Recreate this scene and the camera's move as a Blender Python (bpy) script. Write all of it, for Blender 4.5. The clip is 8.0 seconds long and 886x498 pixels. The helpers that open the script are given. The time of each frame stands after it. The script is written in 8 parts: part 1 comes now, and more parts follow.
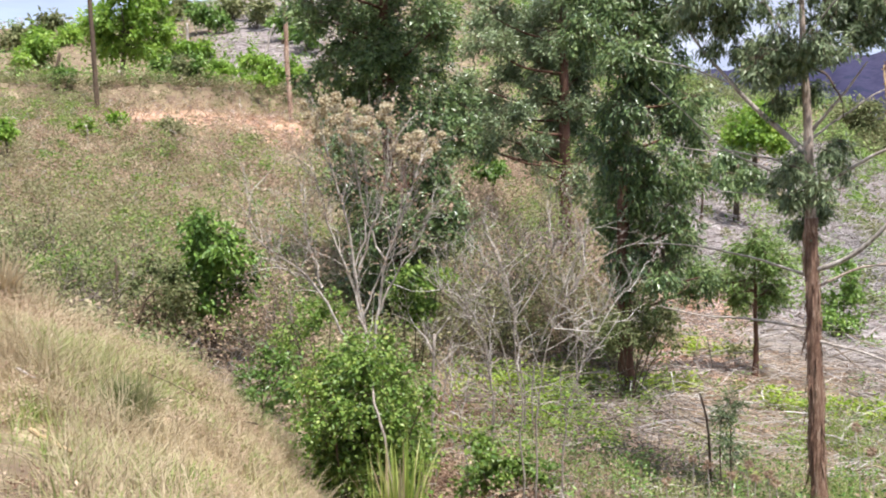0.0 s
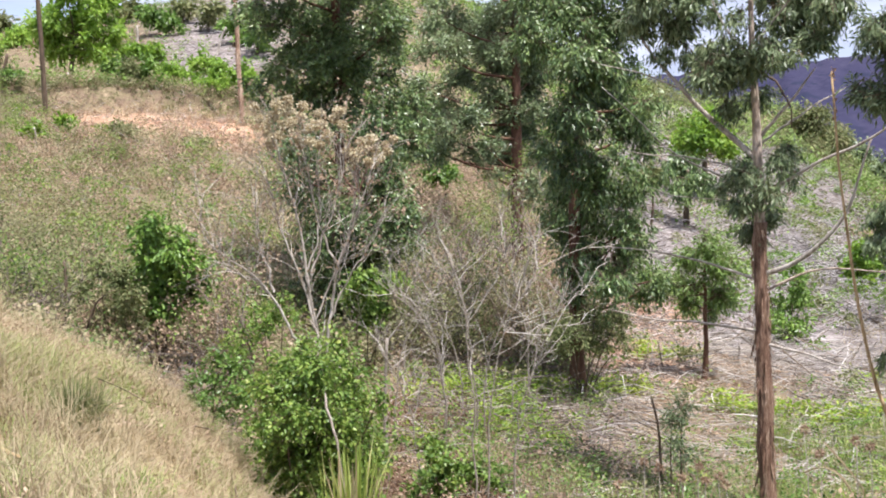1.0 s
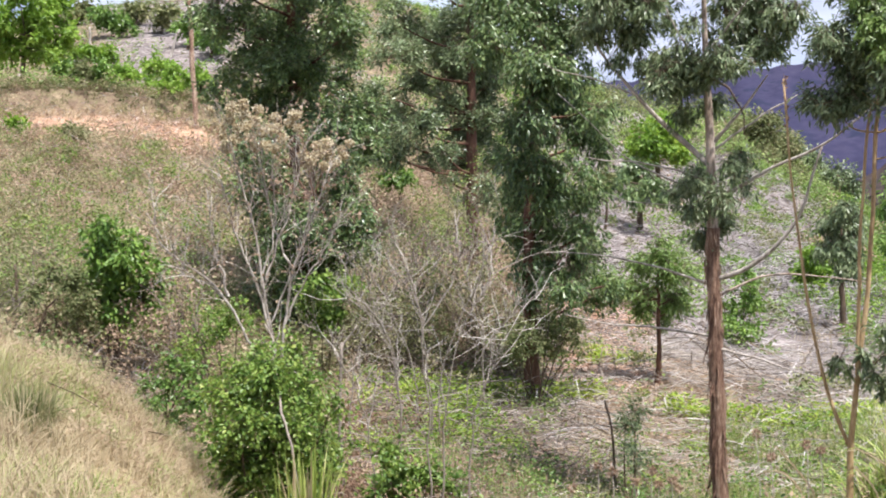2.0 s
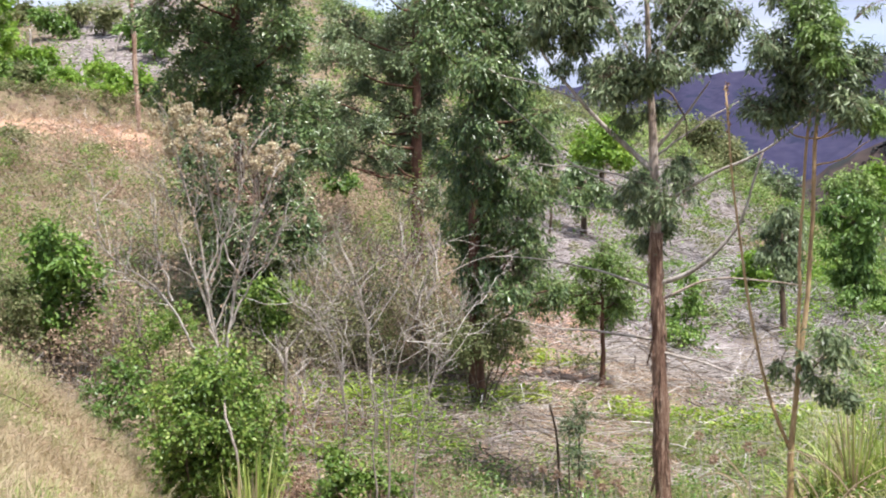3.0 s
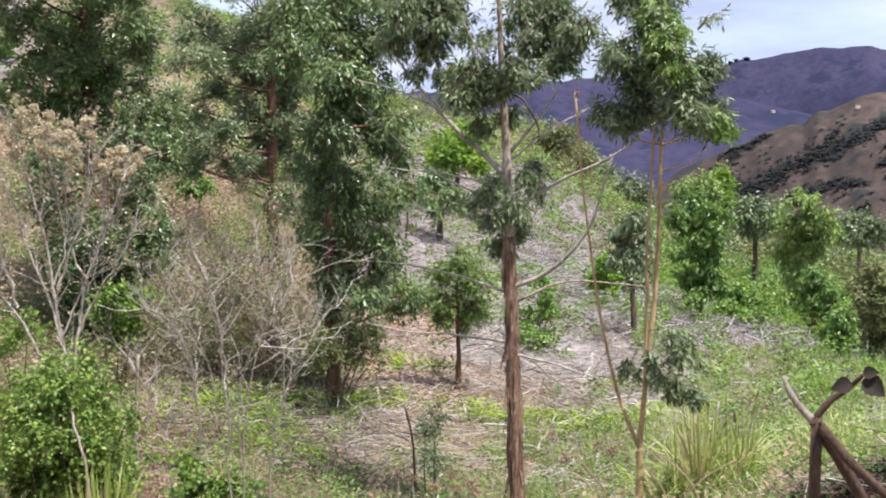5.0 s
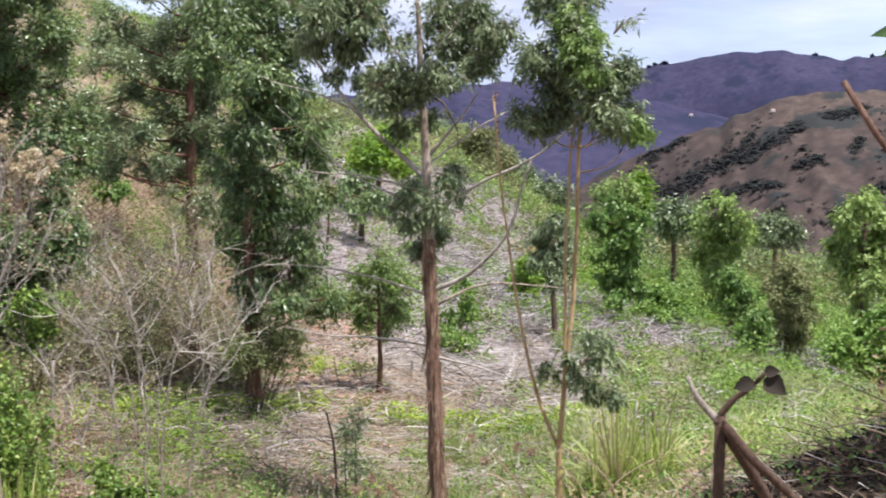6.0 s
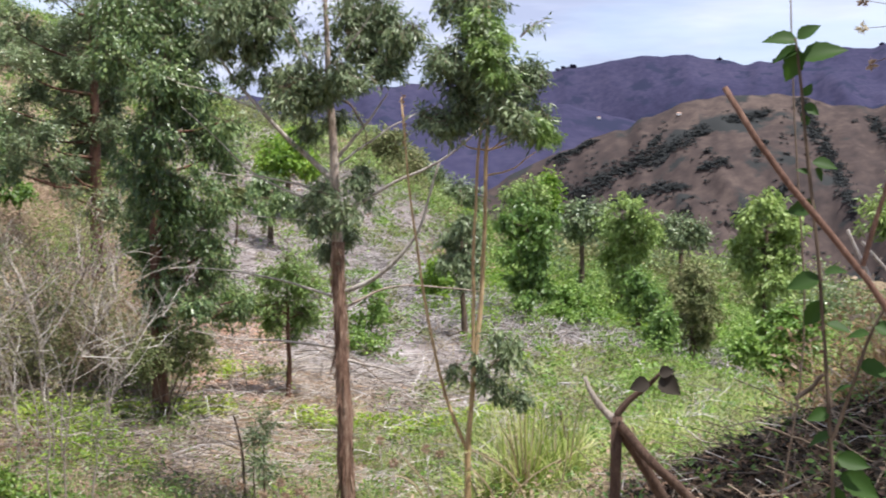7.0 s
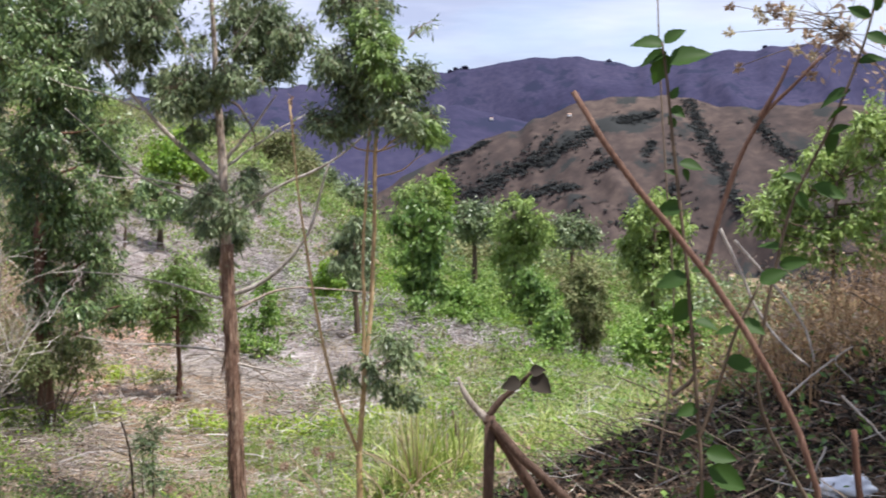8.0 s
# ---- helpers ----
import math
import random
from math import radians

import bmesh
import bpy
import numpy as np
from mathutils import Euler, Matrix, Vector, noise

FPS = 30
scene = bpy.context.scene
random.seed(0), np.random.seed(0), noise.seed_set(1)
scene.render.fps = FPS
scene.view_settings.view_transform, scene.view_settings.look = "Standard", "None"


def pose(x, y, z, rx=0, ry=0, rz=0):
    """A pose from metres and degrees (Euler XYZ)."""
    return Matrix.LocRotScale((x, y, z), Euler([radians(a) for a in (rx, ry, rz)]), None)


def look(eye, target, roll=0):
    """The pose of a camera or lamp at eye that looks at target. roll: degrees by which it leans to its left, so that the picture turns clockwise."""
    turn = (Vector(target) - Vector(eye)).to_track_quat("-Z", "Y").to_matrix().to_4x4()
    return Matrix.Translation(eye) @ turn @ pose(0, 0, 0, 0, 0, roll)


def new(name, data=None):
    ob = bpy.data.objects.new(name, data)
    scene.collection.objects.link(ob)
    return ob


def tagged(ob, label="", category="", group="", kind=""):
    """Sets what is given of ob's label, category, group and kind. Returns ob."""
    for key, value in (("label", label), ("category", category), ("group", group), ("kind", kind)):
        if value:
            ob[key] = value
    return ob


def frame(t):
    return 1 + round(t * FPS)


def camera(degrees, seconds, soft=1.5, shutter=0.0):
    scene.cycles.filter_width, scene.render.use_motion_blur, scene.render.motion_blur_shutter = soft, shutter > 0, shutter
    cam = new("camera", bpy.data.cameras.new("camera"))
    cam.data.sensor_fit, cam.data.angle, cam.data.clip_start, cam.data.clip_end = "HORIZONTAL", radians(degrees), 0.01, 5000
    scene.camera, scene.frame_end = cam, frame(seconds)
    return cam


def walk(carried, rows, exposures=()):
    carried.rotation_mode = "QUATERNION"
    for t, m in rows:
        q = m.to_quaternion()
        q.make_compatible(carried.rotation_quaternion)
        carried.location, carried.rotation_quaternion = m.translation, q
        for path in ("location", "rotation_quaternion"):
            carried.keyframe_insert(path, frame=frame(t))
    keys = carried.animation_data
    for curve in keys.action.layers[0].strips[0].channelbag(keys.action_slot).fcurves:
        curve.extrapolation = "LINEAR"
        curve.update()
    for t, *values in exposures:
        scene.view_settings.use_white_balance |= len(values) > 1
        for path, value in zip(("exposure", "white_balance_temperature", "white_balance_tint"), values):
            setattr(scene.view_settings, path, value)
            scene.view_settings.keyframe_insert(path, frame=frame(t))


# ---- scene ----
# ---------- camera: a slow hand-held pan to the right from a road verge ----------
cam = camera(37.778, 8.0, soft=1.85, shutter=0.5)
PATH = [
    (0, (0.0173, 0.0517, 1.5971), (-3.3139, 19.7386, 0.4434), -0.608),
    (0.5, (0.0162, 0.0489, 1.5970), (-2.9013, 19.8030, 0.4738), -0.573),
    (1, (0.0117, 0.0459, 1.5969), (-2.5854, 19.8461, 0.4982), -0.471),
    (1.5, (0.0062, 0.0420, 1.5983), (-2.2649, 19.8836, 0.5255), -0.307),
    (3, (-0.0052, 0.0173, 1.6010), (-1.0521, 19.9663, 0.6315), -0.045),
    (3.5, (-0.0045, 0.0085, 1.6008), (-0.5790, 19.9772, 0.6416), 0.023),
    (4, (0.0000, 0.0000, 1.6000), (0.0000, 19.9778, 0.6579), 0.000),
    (4.5, (0.0107, -0.0068, 1.5971), (0.6068, 19.9633, 0.6809), 0.050),
    (6, (0.0527, -0.0130, 1.5973), (2.3968, 19.8308, 0.7430), -0.123),
    (6.5, (0.0666, -0.0170, 1.5990), (3.1196, 19.7309, 0.7637), -0.161),
    (7, (0.0756, -0.0190, 1.5990), (3.7839, 19.6169, 0.7747), -0.141),
    (7.5, (0.0986, -0.0298, 1.5999), (4.6007, 19.4396, 0.7796), -0.169),
    (8, (0.1147, -0.0406, 1.6009), (5.4162, 19.2267, 0.7851), -0.437),
]
walk(cam, [(t, look(eye, target, roll)) for t, eye, target, roll in PATH], exposures=[(0.0, 1.0), (4.5, 0.95), (8.0, 0.85)])

# ---------- light: near-overhead midday sun, a little behind and to the right, bright broken cloud ----------
SUN_BEARING, SUN_HEIGHT = 135.0, 70.0
world = bpy.data.worlds.new("sky")
scene.world = world
world.use_nodes = True
wn, wl = world.node_tree.nodes, world.node_tree.links
wn.clear()
w_sky = wn.new("ShaderNodeTexSky")
w_sky.sky_type, w_sky.sun_disc = "NISHITA", False
w_sky.sun_elevation, w_sky.sun_rotation = radians(SUN_HEIGHT), radians(SUN_BEARING)
w_sky.altitude, w_sky.dust_density = 1200, 1.2
w_co = wn.new("ShaderNodeTexCoord")
w_map = wn.new("ShaderNodeMapping")
w_map.inputs["Scale"].default_value = (2.6, 2.6, 9.0)
w_noise = wn.new("ShaderNodeTexNoise")
w_noise.inputs["Scale"].default_value, w_noise.inputs["Detail"].default_value, w_noise.inputs["Roughness"].default_value = 1.7, 7, 0.55
w_ramp = wn.new("ShaderNodeValToRGB")
w_ramp.color_ramp.elements[0].position, w_ramp.color_ramp.elements[0].color = 0.42, (0.72, 0.72, 0.72, 1)
w_ramp.color_ramp.elements[1].position, w_ramp.color_ramp.elements[1].color = 0.57, (1, 1, 1, 1)
w_mix = wn.new("ShaderNodeMix")
w_mix.data_type = "RGBA"
w_map2, w_noise2, w_ramp2 = wn.new("ShaderNodeMapping"), wn.new("ShaderNodeTexNoise"), wn.new("ShaderNodeValToRGB")
w_map2.inputs["Scale"].default_value, w_map2.inputs["Location"].default_value = (1.6, 1.6, 10.0), (3.1, 0.7, 0.2)
w_noise2.inputs["Scale"].default_value, w_noise2.inputs["Detail"].default_value, w_noise2.inputs["Roughness"].default_value = 2.4, 6, 0.55
w_ramp2.color_ramp.elements[0].position, w_ramp2.color_ramp.elements[0].color = 0.38, (2.7, 3.05, 4.3, 1)
w_ramp2.color_ramp.elements[1].position, w_ramp2.color_ramp.elements[1].color = 0.64, (4.2, 4.5, 5.65, 1)
wl.new(w_co.outputs["Generated"], w_map2.inputs["Vector"])
wl.new(w_map2.outputs["Vector"], w_noise2.inputs["Vector"])
wl.new(w_noise2.outputs["Fac"], w_ramp2.inputs["Fac"])
wl.new(w_ramp2.outputs["Color"], w_mix.inputs["B"])
w_bg = wn.new("ShaderNodeBackground")
w_bg.inputs["Strength"].default_value = 0.118
w_out = wn.new("ShaderNodeOutputWorld")
wl.new(w_co.outputs["Generated"], w_map.inputs["Vector"])
wl.new(w_map.outputs["Vector"], w_noise.inputs["Vector"])
wl.new(w_noise.outputs["Fac"], w_ramp.inputs["Fac"])
wl.new(w_ramp.outputs["Color"], w_mix.inputs["Factor"])
wl.new(w_sky.outputs["Color"], w_mix.inputs["A"])
wl.new(w_mix.outputs["Result"], w_bg.inputs["Color"])
wl.new(w_bg.outputs["Background"], w_out.inputs["Surface"])

sun_data = bpy.data.lights.new("sun", "SUN")
sun_data.energy, sun_data.angle, sun_data.color = 4.9, radians(0.55), (1.0, 0.955, 0.935)
sun = new("sun", sun_data)
sun_way = Vector((math.sin(radians(SUN_BEARING)) * math.cos(radians(SUN_HEIGHT)), math.cos(radians(SUN_BEARING)) * math.cos(radians(SUN_HEIGHT)), math.sin(radians(SUN_HEIGHT))))
sun.matrix_world = look(sun_way * 60, (0, 0, 0))


# ---------- materials ----------
def shader(name):
    m = bpy.data.materials.new(name)
    m.use_nodes = True
    m.node_tree.nodes.clear()
    out = m.node_tree.nodes.new("ShaderNodeOutputMaterial")
    return m, m.node_tree.nodes, m.node_tree.links, out


def ramp(nodes, stops):
    r = nodes.new("ShaderNodeValToRGB")
    els = r.color_ramp.elements
    while len(els) < len(stops):
        els.new(0.5)
    for e, (p, c) in zip(els, stops):
        e.position, e.color = p, (*c, 1)
    return r


def leaf_mat(name, stops, rough=0.5, thin=0.35, gloss=0.5, patch=0.5, size=1.1):
    """A thin leaf: colour varies leaf by leaf, plant by plant and in wide patches; light passes through it."""
    m, n, l, out = shader(name)
    geo, tc = n.new("ShaderNodeNewGeometry"), n.new("ShaderNodeTexCoord")
    layers = []
    for scale in (size, size * 0.27):
        nz, mr = n.new("ShaderNodeTexNoise"), n.new("ShaderNodeMapRange")
        nz.inputs["Scale"].default_value, nz.inputs["Detail"].default_value = scale, 3
        mr.inputs["From Min"].default_value, mr.inputs["From Max"].default_value = 0.30, 0.70
        l.new(tc.outputs["Object"], nz.inputs["Vector"])
        l.new(nz.outputs["Fac"], mr.inputs["Value"])
        layers.append(mr.outputs["Result"])
    both = n.new("ShaderNodeMix")
    both.inputs["Factor"].default_value = 0.45
    l.new(layers[0], both.inputs["A"])
    l.new(layers[1], both.inputs["B"])
    mix = n.new("ShaderNodeMix")
    mix.inputs["Factor"].default_value = patch
    l.new(geo.outputs["Random Per Island"], mix.inputs["A"])
    l.new(both.outputs["Result"], mix.inputs["B"])
    r = ramp(n, stops)
    l.new(mix.outputs["Result"], r.inputs["Fac"])
    p = n.new("ShaderNodeBsdfPrincipled")
    p.inputs["Roughness"].default_value = rough
    p.inputs["Specular IOR Level"].default_value = gloss
    t = n.new("ShaderNodeBsdfTranslucent")
    s = n.new("ShaderNodeMixShader")
    s.inputs["Fac"].default_value = thin
    l.new(r.outputs["Color"], p.inputs["Base Color"])
    l.new(r.outputs["Color"], t.inputs["Color"])
    l.new(p.outputs["BSDF"], s.inputs[1])
    l.new(t.outputs["BSDF"], s.inputs[2])
    l.new(s.outputs["Shader"], out.inputs["Surface"])
    return m


def bark_mat(name, stops, scale=(9, 9, 1.6), bump=0.4, rough=0.85):
    """Bark with long vertical streaks and small blotches."""
    m, n, l, out = shader(name)
    tc, mp = n.new("ShaderNodeTexCoord"), n.new("ShaderNodeMapping")
    mp.inputs["Scale"].default_value = scale
    a, b = n.new("ShaderNodeTexNoise"), n.new("ShaderNodeTexNoise")
    a.inputs["Scale"].default_value, a.inputs["Detail"].default_value, a.inputs["Roughness"].default_value = 1.6, 6, 0.65
    b.inputs["Scale"].default_value, b.inputs["Detail"].default_value = 9, 4
    mix = n.new("ShaderNodeMix")
    mix.inputs["Factor"].default_value = 0.42
    r = ramp(n, stops)
    p, bp = n.new("ShaderNodeBsdfPrincipled"), n.new("ShaderNodeBump")
    p.inputs["Roughness"].default_value = rough
    p.inputs["Specular IOR Level"].default_value = 0.25
    bp.inputs["Strength"].default_value, bp.inputs["Distance"].default_value = bump, 0.02
    l.new(tc.outputs["Object"], mp.inputs["Vector"])
    l.new(mp.outputs["Vector"], a.inputs["Vector"])
    l.new(mp.outputs["Vector"], b.inputs["Vector"])
    l.new(a.outputs["Fac"], mix.inputs["A"])
    l.new(b.outputs["Fac"], mix.inputs["B"])
    l.new(mix.outputs["Result"], r.inputs["Fac"])
    l.new(mix.outputs["Result"], bp.inputs["Height"])
    l.new(r.outputs["Color"], p.inputs["Base Color"])
    l.new(bp.outputs["Normal"], p.inputs["Normal"])
    l.new(p.outputs["BSDF"], out.inputs["Surface"])
    return m


def plain_mat(name, colour, rough=0.7, vary=0.25, scale=6.0, metal=0.0):
    m, n, l, out = shader(name)
    tc, a = n.new("ShaderNodeTexCoord"), n.new("ShaderNodeTexNoise")
    a.inputs["Scale"].default_value, a.inputs["Detail"].default_value = scale, 5
    lo, hi = [c * (1 - vary) for c in colour], [min(1, c * (1 + vary)) for c in colour]
    r = ramp(n, [(0.3, lo), (0.7, hi)])
    p = n.new("ShaderNodeBsdfPrincipled")
    p.inputs["Roughness"].default_value, p.inputs["Metallic"].default_value = rough, metal
    l.new(tc.outputs["Object"], a.inputs["Vector"])
    l.new(a.outputs["Fac"], r.inputs["Fac"])
    l.new(r.outputs["Color"], p.inputs["Base Color"])
    l.new(p.outputs["BSDF"], out.inputs["Surface"])
    return m


def ground_mat():
    """Soil, litter and matted grass; the mesh's 'cover' says which lies where: red = dry grass, green = pale cut brush, blue = bare red soil."""
    m, n, l, out = shader("ground_cover")
    tc, at = n.new("ShaderNodeTexCoord"), n.new("ShaderNodeAttribute")
    at.attribute_name = "cover"
    sep = n.new("ShaderNodeSeparateColor")
    l.new(at.outputs["Color"], sep.inputs["Color"])
    big, fine, mid = n.new("ShaderNodeTexNoise"), n.new("ShaderNodeTexNoise"), n.new("ShaderNodeTexNoise")
    for nd, s in ((big, 0.35), (mid, 2.2), (fine, 16.0)):
        nd.inputs["Scale"].default_value, nd.inputs["Detail"].default_value, nd.inputs["Roughness"].default_value = s, 7, 0.65
        l.new(tc.outputs["Object"], nd.inputs["Vector"])
    blend = n.new("ShaderNodeMix")
    blend.inputs["Factor"].default_value = 0.5
    l.new(mid.outputs["Fac"], blend.inputs["A"])
    l.new(fine.outputs["Fac"], blend.inputs["B"])
    base = ramp(n, [(0.36, (0.060, 0.042, 0.030)), (0.46, (0.175, 0.125, 0.088)), (0.53, (0.16, 0.135, 0.075)), (0.64, (0.38, 0.29, 0.205))])
    grass = ramp(n, [(0.40, (0.18, 0.14, 0.06)), (0.5, (0.36, 0.285, 0.17)), (0.60, (0.52, 0.42, 0.27))])
    brush = ramp(n, [(0.38, (0.075, 0.062, 0.056)), (0.5, (0.19, 0.162, 0.152)), (0.62, (0.34, 0.305, 0.29))])
    soil = ramp(n, [(0.38, (0.17, 0.092, 0.055)), (0.5, (0.42, 0.25, 0.165)), (0.62, (0.63, 0.435, 0.31))])
    for r in (base, grass, brush, soil):
        l.new(blend.outputs["Result"], r.inputs["Fac"])
    colour = base.outputs["Color"]
    for ch, r in (("Red", grass), ("Green", brush), ("Blue", soil)):
        w = n.new("ShaderNodeMath")
        w.operation, w.use_clamp = "MULTIPLY_ADD", True
        l.new(big.outputs["Fac"], w.inputs[0])
        w.inputs[1].default_value = 0.5
        sub = n.new("ShaderNodeMath")
        sub.operation = "MULTIPLY_ADD"
        l.new(sep.outputs[ch], sub.inputs[0])
        sub.inputs[1].default_value, sub.inputs[2].default_value = 1.5, -0.5
        l.new(sub.outputs[0], w.inputs[2])
        mx = n.new("ShaderNodeMix")
        mx.data_type = "RGBA"
        l.new(w.outputs[0], mx.inputs["Factor"])
        l.new(colour, mx.inputs["A"])
        l.new(r.outputs["Color"], mx.inputs["B"])
        colour = mx.outputs["Result"]
    p, bp = n.new("ShaderNodeBsdfPrincipled"), n.new("ShaderNodeBump")
    p.inputs["Roughness"].default_value, p.inputs["Specular IOR Level"].default_value = 0.95, 0.15
    bp.inputs["Strength"].default_value, bp.inputs["Distance"].default_value = 0.8, 0.06
    l.new(blend.outputs["Result"], bp.inputs["Height"])
    l.new(bp.outputs["Normal"], p.inputs["Normal"])
    l.new(colour, p.inputs["Base Color"])
    l.new(p.outputs["BSDF"], out.inputs["Surface"])
    return m


def hill_mat(name, stops, scrub, scale, cut):
    """A far hillside: dry grass over soil, with scrub in patches."""
    m, n, l, out = shader(name)
    tc = n.new("ShaderNodeTexCoord")
    a, b, c = n.new("ShaderNodeTexNoise"), n.new("ShaderNodeTexNoise"), n.new("ShaderNodeTexNoise")
    for nd, s in ((a, scale), (b, scale * 5), (c, scale * 22)):
        nd.inputs["Scale"].default_value, nd.inputs["Detail"].default_value, nd.inputs["Roughness"].default_value = s, 8, 0.6
        l.new(tc.outputs["Object"], nd.inputs["Vector"])
    mix = n.new("ShaderNodeMix")
    mix.inputs["Factor"].default_value = 0.45
    l.new(a.outputs["Fac"], mix.inputs["A"])
    l.new(c.outputs["Fac"], mix.inputs["B"])
    r = ramp(n, stops)
    l.new(mix.outputs["Result"], r.inputs["Fac"])
    mask = ramp(n, [(cut, (0, 0, 0)), (cut + 0.06, (1, 1, 1))])
    l.new(b.outputs["Fac"], mask.inputs["Fac"])
    mx = n.new("ShaderNodeMix")
    mx.data_type = "RGBA"
    mx.inputs["B"].default_value = (*scrub, 1)
    l.new(mask.outputs["Color"], mx.inputs["Factor"])
    l.new(r.outputs["Color"], mx.inputs["A"])
    p = n.new("ShaderNodeBsdfPrincipled")
    p.inputs["Roughness"].default_value, p.inputs["Specular IOR Level"].default_value = 1.0, 0.05
    l.new(mx.outputs["Result"], p.inputs["Base Color"])
    l.new(p.outputs["BSDF"], out.inputs["Surface"])
    return m


GROUND = ground_mat()
EUC_LEAF = leaf_mat("eucalyptus_leaf", [(0.2, (0.058, 0.092, 0.040)), (0.5, (0.155, 0.21, 0.098)), (0.8, (0.32, 0.375, 0.20))], rough=0.40, thin=0.36, gloss=0.55)
VALLEY_LEAF = leaf_mat("sunlit_valley_leaf", [(0.2, (0.11, 0.18, 0.042)), (0.5, (0.24, 0.345, 0.088)), (0.8, (0.38, 0.48, 0.145))], rough=0.5, thin=0.35)
EUC_YOUNG = leaf_mat("young_eucalyptus_leaf", [(0.2, (0.09, 0.16, 0.035)), (0.5, (0.18, 0.28, 0.07)), (0.8, (0.29, 0.38, 0.12))], rough=0.4, thin=0.35)
DARK_LEAF = leaf_mat("dark_gum_leaf", [(0.2, (0.038, 0.074, 0.026)), (0.5, (0.110, 0.180, 0.056)), (0.8, (0.25, 0.33, 0.115))], rough=0.36, thin=0.26, gloss=0.6)
GREY_LEAF = leaf_mat("grey_gum_leaf", [(0.2, (0.060, 0.098, 0.040)), (0.5, (0.16, 0.22, 0.095)), (0.8, (0.30, 0.365, 0.18))], rough=0.38, thin=0.26, gloss=0.6)
BRIGHT_LEAF = leaf_mat("bright_green_leaf", [(0.2, (0.08, 0.165, 0.024)), (0.5, (0.155, 0.27, 0.045)), (0.8, (0.27, 0.39, 0.08))], rough=0.45, thin=0.3)
LIME_LEAF = leaf_mat("lime_green_leaf", [(0.2, (0.10, 0.20, 0.02)), (0.5, (0.18, 0.32, 0.035)), (0.85, (0.32, 0.42, 0.06))], rough=0.5, thin=0.45)
BUSH_LEAF = leaf_mat("shrub_leaf", [(0.2, (0.085, 0.165, 0.028)), (0.45, (0.165, 0.27, 0.048)), (0.7, (0.25, 0.355, 0.074)), (0.97, (0.44, 0.46, 0.12))], rough=0.45, thin=0.42, patch=0.35)
TREE_LEAF = leaf_mat("small_tree_leaf", [(0.2, (0.066, 0.138, 0.028)), (0.5, (0.13, 0.235, 0.046)), (0.8, (0.23, 0.35, 0.078))], rough=0.40, thin=0.38)
OLIVE_LEAF = leaf_mat("olive_weed_leaf", [(0.15, (0.07, 0.095, 0.028)), (0.4, (0.14, 0.17, 0.058)), (0.65, (0.23, 0.24, 0.1)), (0.9, (0.34, 0.3, 0.16))], rough=0.7, thin=0.35)
SLOPE_LEAF = leaf_mat("grey_green_weed_leaf", [(0.1, (0.13, 0.14, 0.060)), (0.4, (0.24, 0.235, 0.11)), (0.65, (0.38, 0.35, 0.20)), (0.9, (0.52, 0.46, 0.31))], rough=0.7, thin=0.4, patch=0.72, size=1.5)
BROWN_LEAF = leaf_mat("dry_brown_leaf", [(0.1, (0.19, 0.125, 0.086)), (0.5, (0.375, 0.27, 0.185)), (0.85, (0.58, 0.46, 0.335))], rough=0.8, thin=0.3, patch=0.7, size=1.5)
RUST_LEAF = leaf_mat("rusty_dead_leaf", [(0.15, (0.105, 0.062, 0.040)), (0.5, (0.22, 0.135, 0.088)), (0.85, (0.36, 0.235, 0.155))], rough=0.8, thin=0.25)
SOIL_LEAF = leaf_mat("pinkish_dry_leaf", [(0.15, (0.27, 0.175, 0.125)), (0.5, (0.48, 0.345, 0.26)), (0.85, (0.66, 0.52, 0.41))], rough=0.85, thin=0.2)
TUSSOCK_BLADE = leaf_mat("lush_grass_blade", [(0.15, (0.17, 0.25, 0.045)), (0.5, (0.34, 0.42, 0.09)), (0.85, (0.60, 0.60, 0.26))], rough=0.5, thin=0.4, patch=0.2)
STRAW = leaf_mat("dry_grass_blade", [(0.08, (0.19, 0.135, 0.075)), (0.35, (0.32, 0.25, 0.145)), (0.6, (0.47, 0.385, 0.25)), (0.92, (0.28, 0.285, 0.115))], rough=0.6, thin=0.35, patch=0.6, size=1.3)
GREEN_BLADE = leaf_mat("green_grass_blade", [(0.15, (0.15, 0.21, 0.045)), (0.5, (0.26, 0.34, 0.09)), (0.85, (0.44, 0.44, 0.19))], rough=0.5, thin=0.4)
RUST_GRASS = leaf_mat("rusty_dry_grass_blade", [(0.15, (0.17, 0.095, 0.045)), (0.5, (0.34, 0.21, 0.105)), (0.85, (0.52, 0.37, 0.21))], rough=0.75, thin=0.3, patch=0.4, size=3.0)
FLOWER = leaf_mat("dried_flower_head", [(0.15, (0.24, 0.18, 0.10)), (0.5, (0.60, 0.52, 0.35)), (0.85, (0.84, 0.78, 0.60))], rough=0.9, thin=0.3, patch=0.25)
TWIG_PALE = leaf_mat("pale_dead_twig", [(0.15, (0.17, 0.145, 0.12)), (0.5, (0.34, 0.30, 0.26)), (0.85, (0.54, 0.50, 0.45))], rough=0.85, thin=0.0)
TWIG_MID = leaf_mat("weathered_brown_twig", [(0.15, (0.075, 0.055, 0.045)), (0.5, (0.165, 0.13, 0.108)), (0.85, (0.33, 0.285, 0.25))], rough=0.85, thin=0.0)
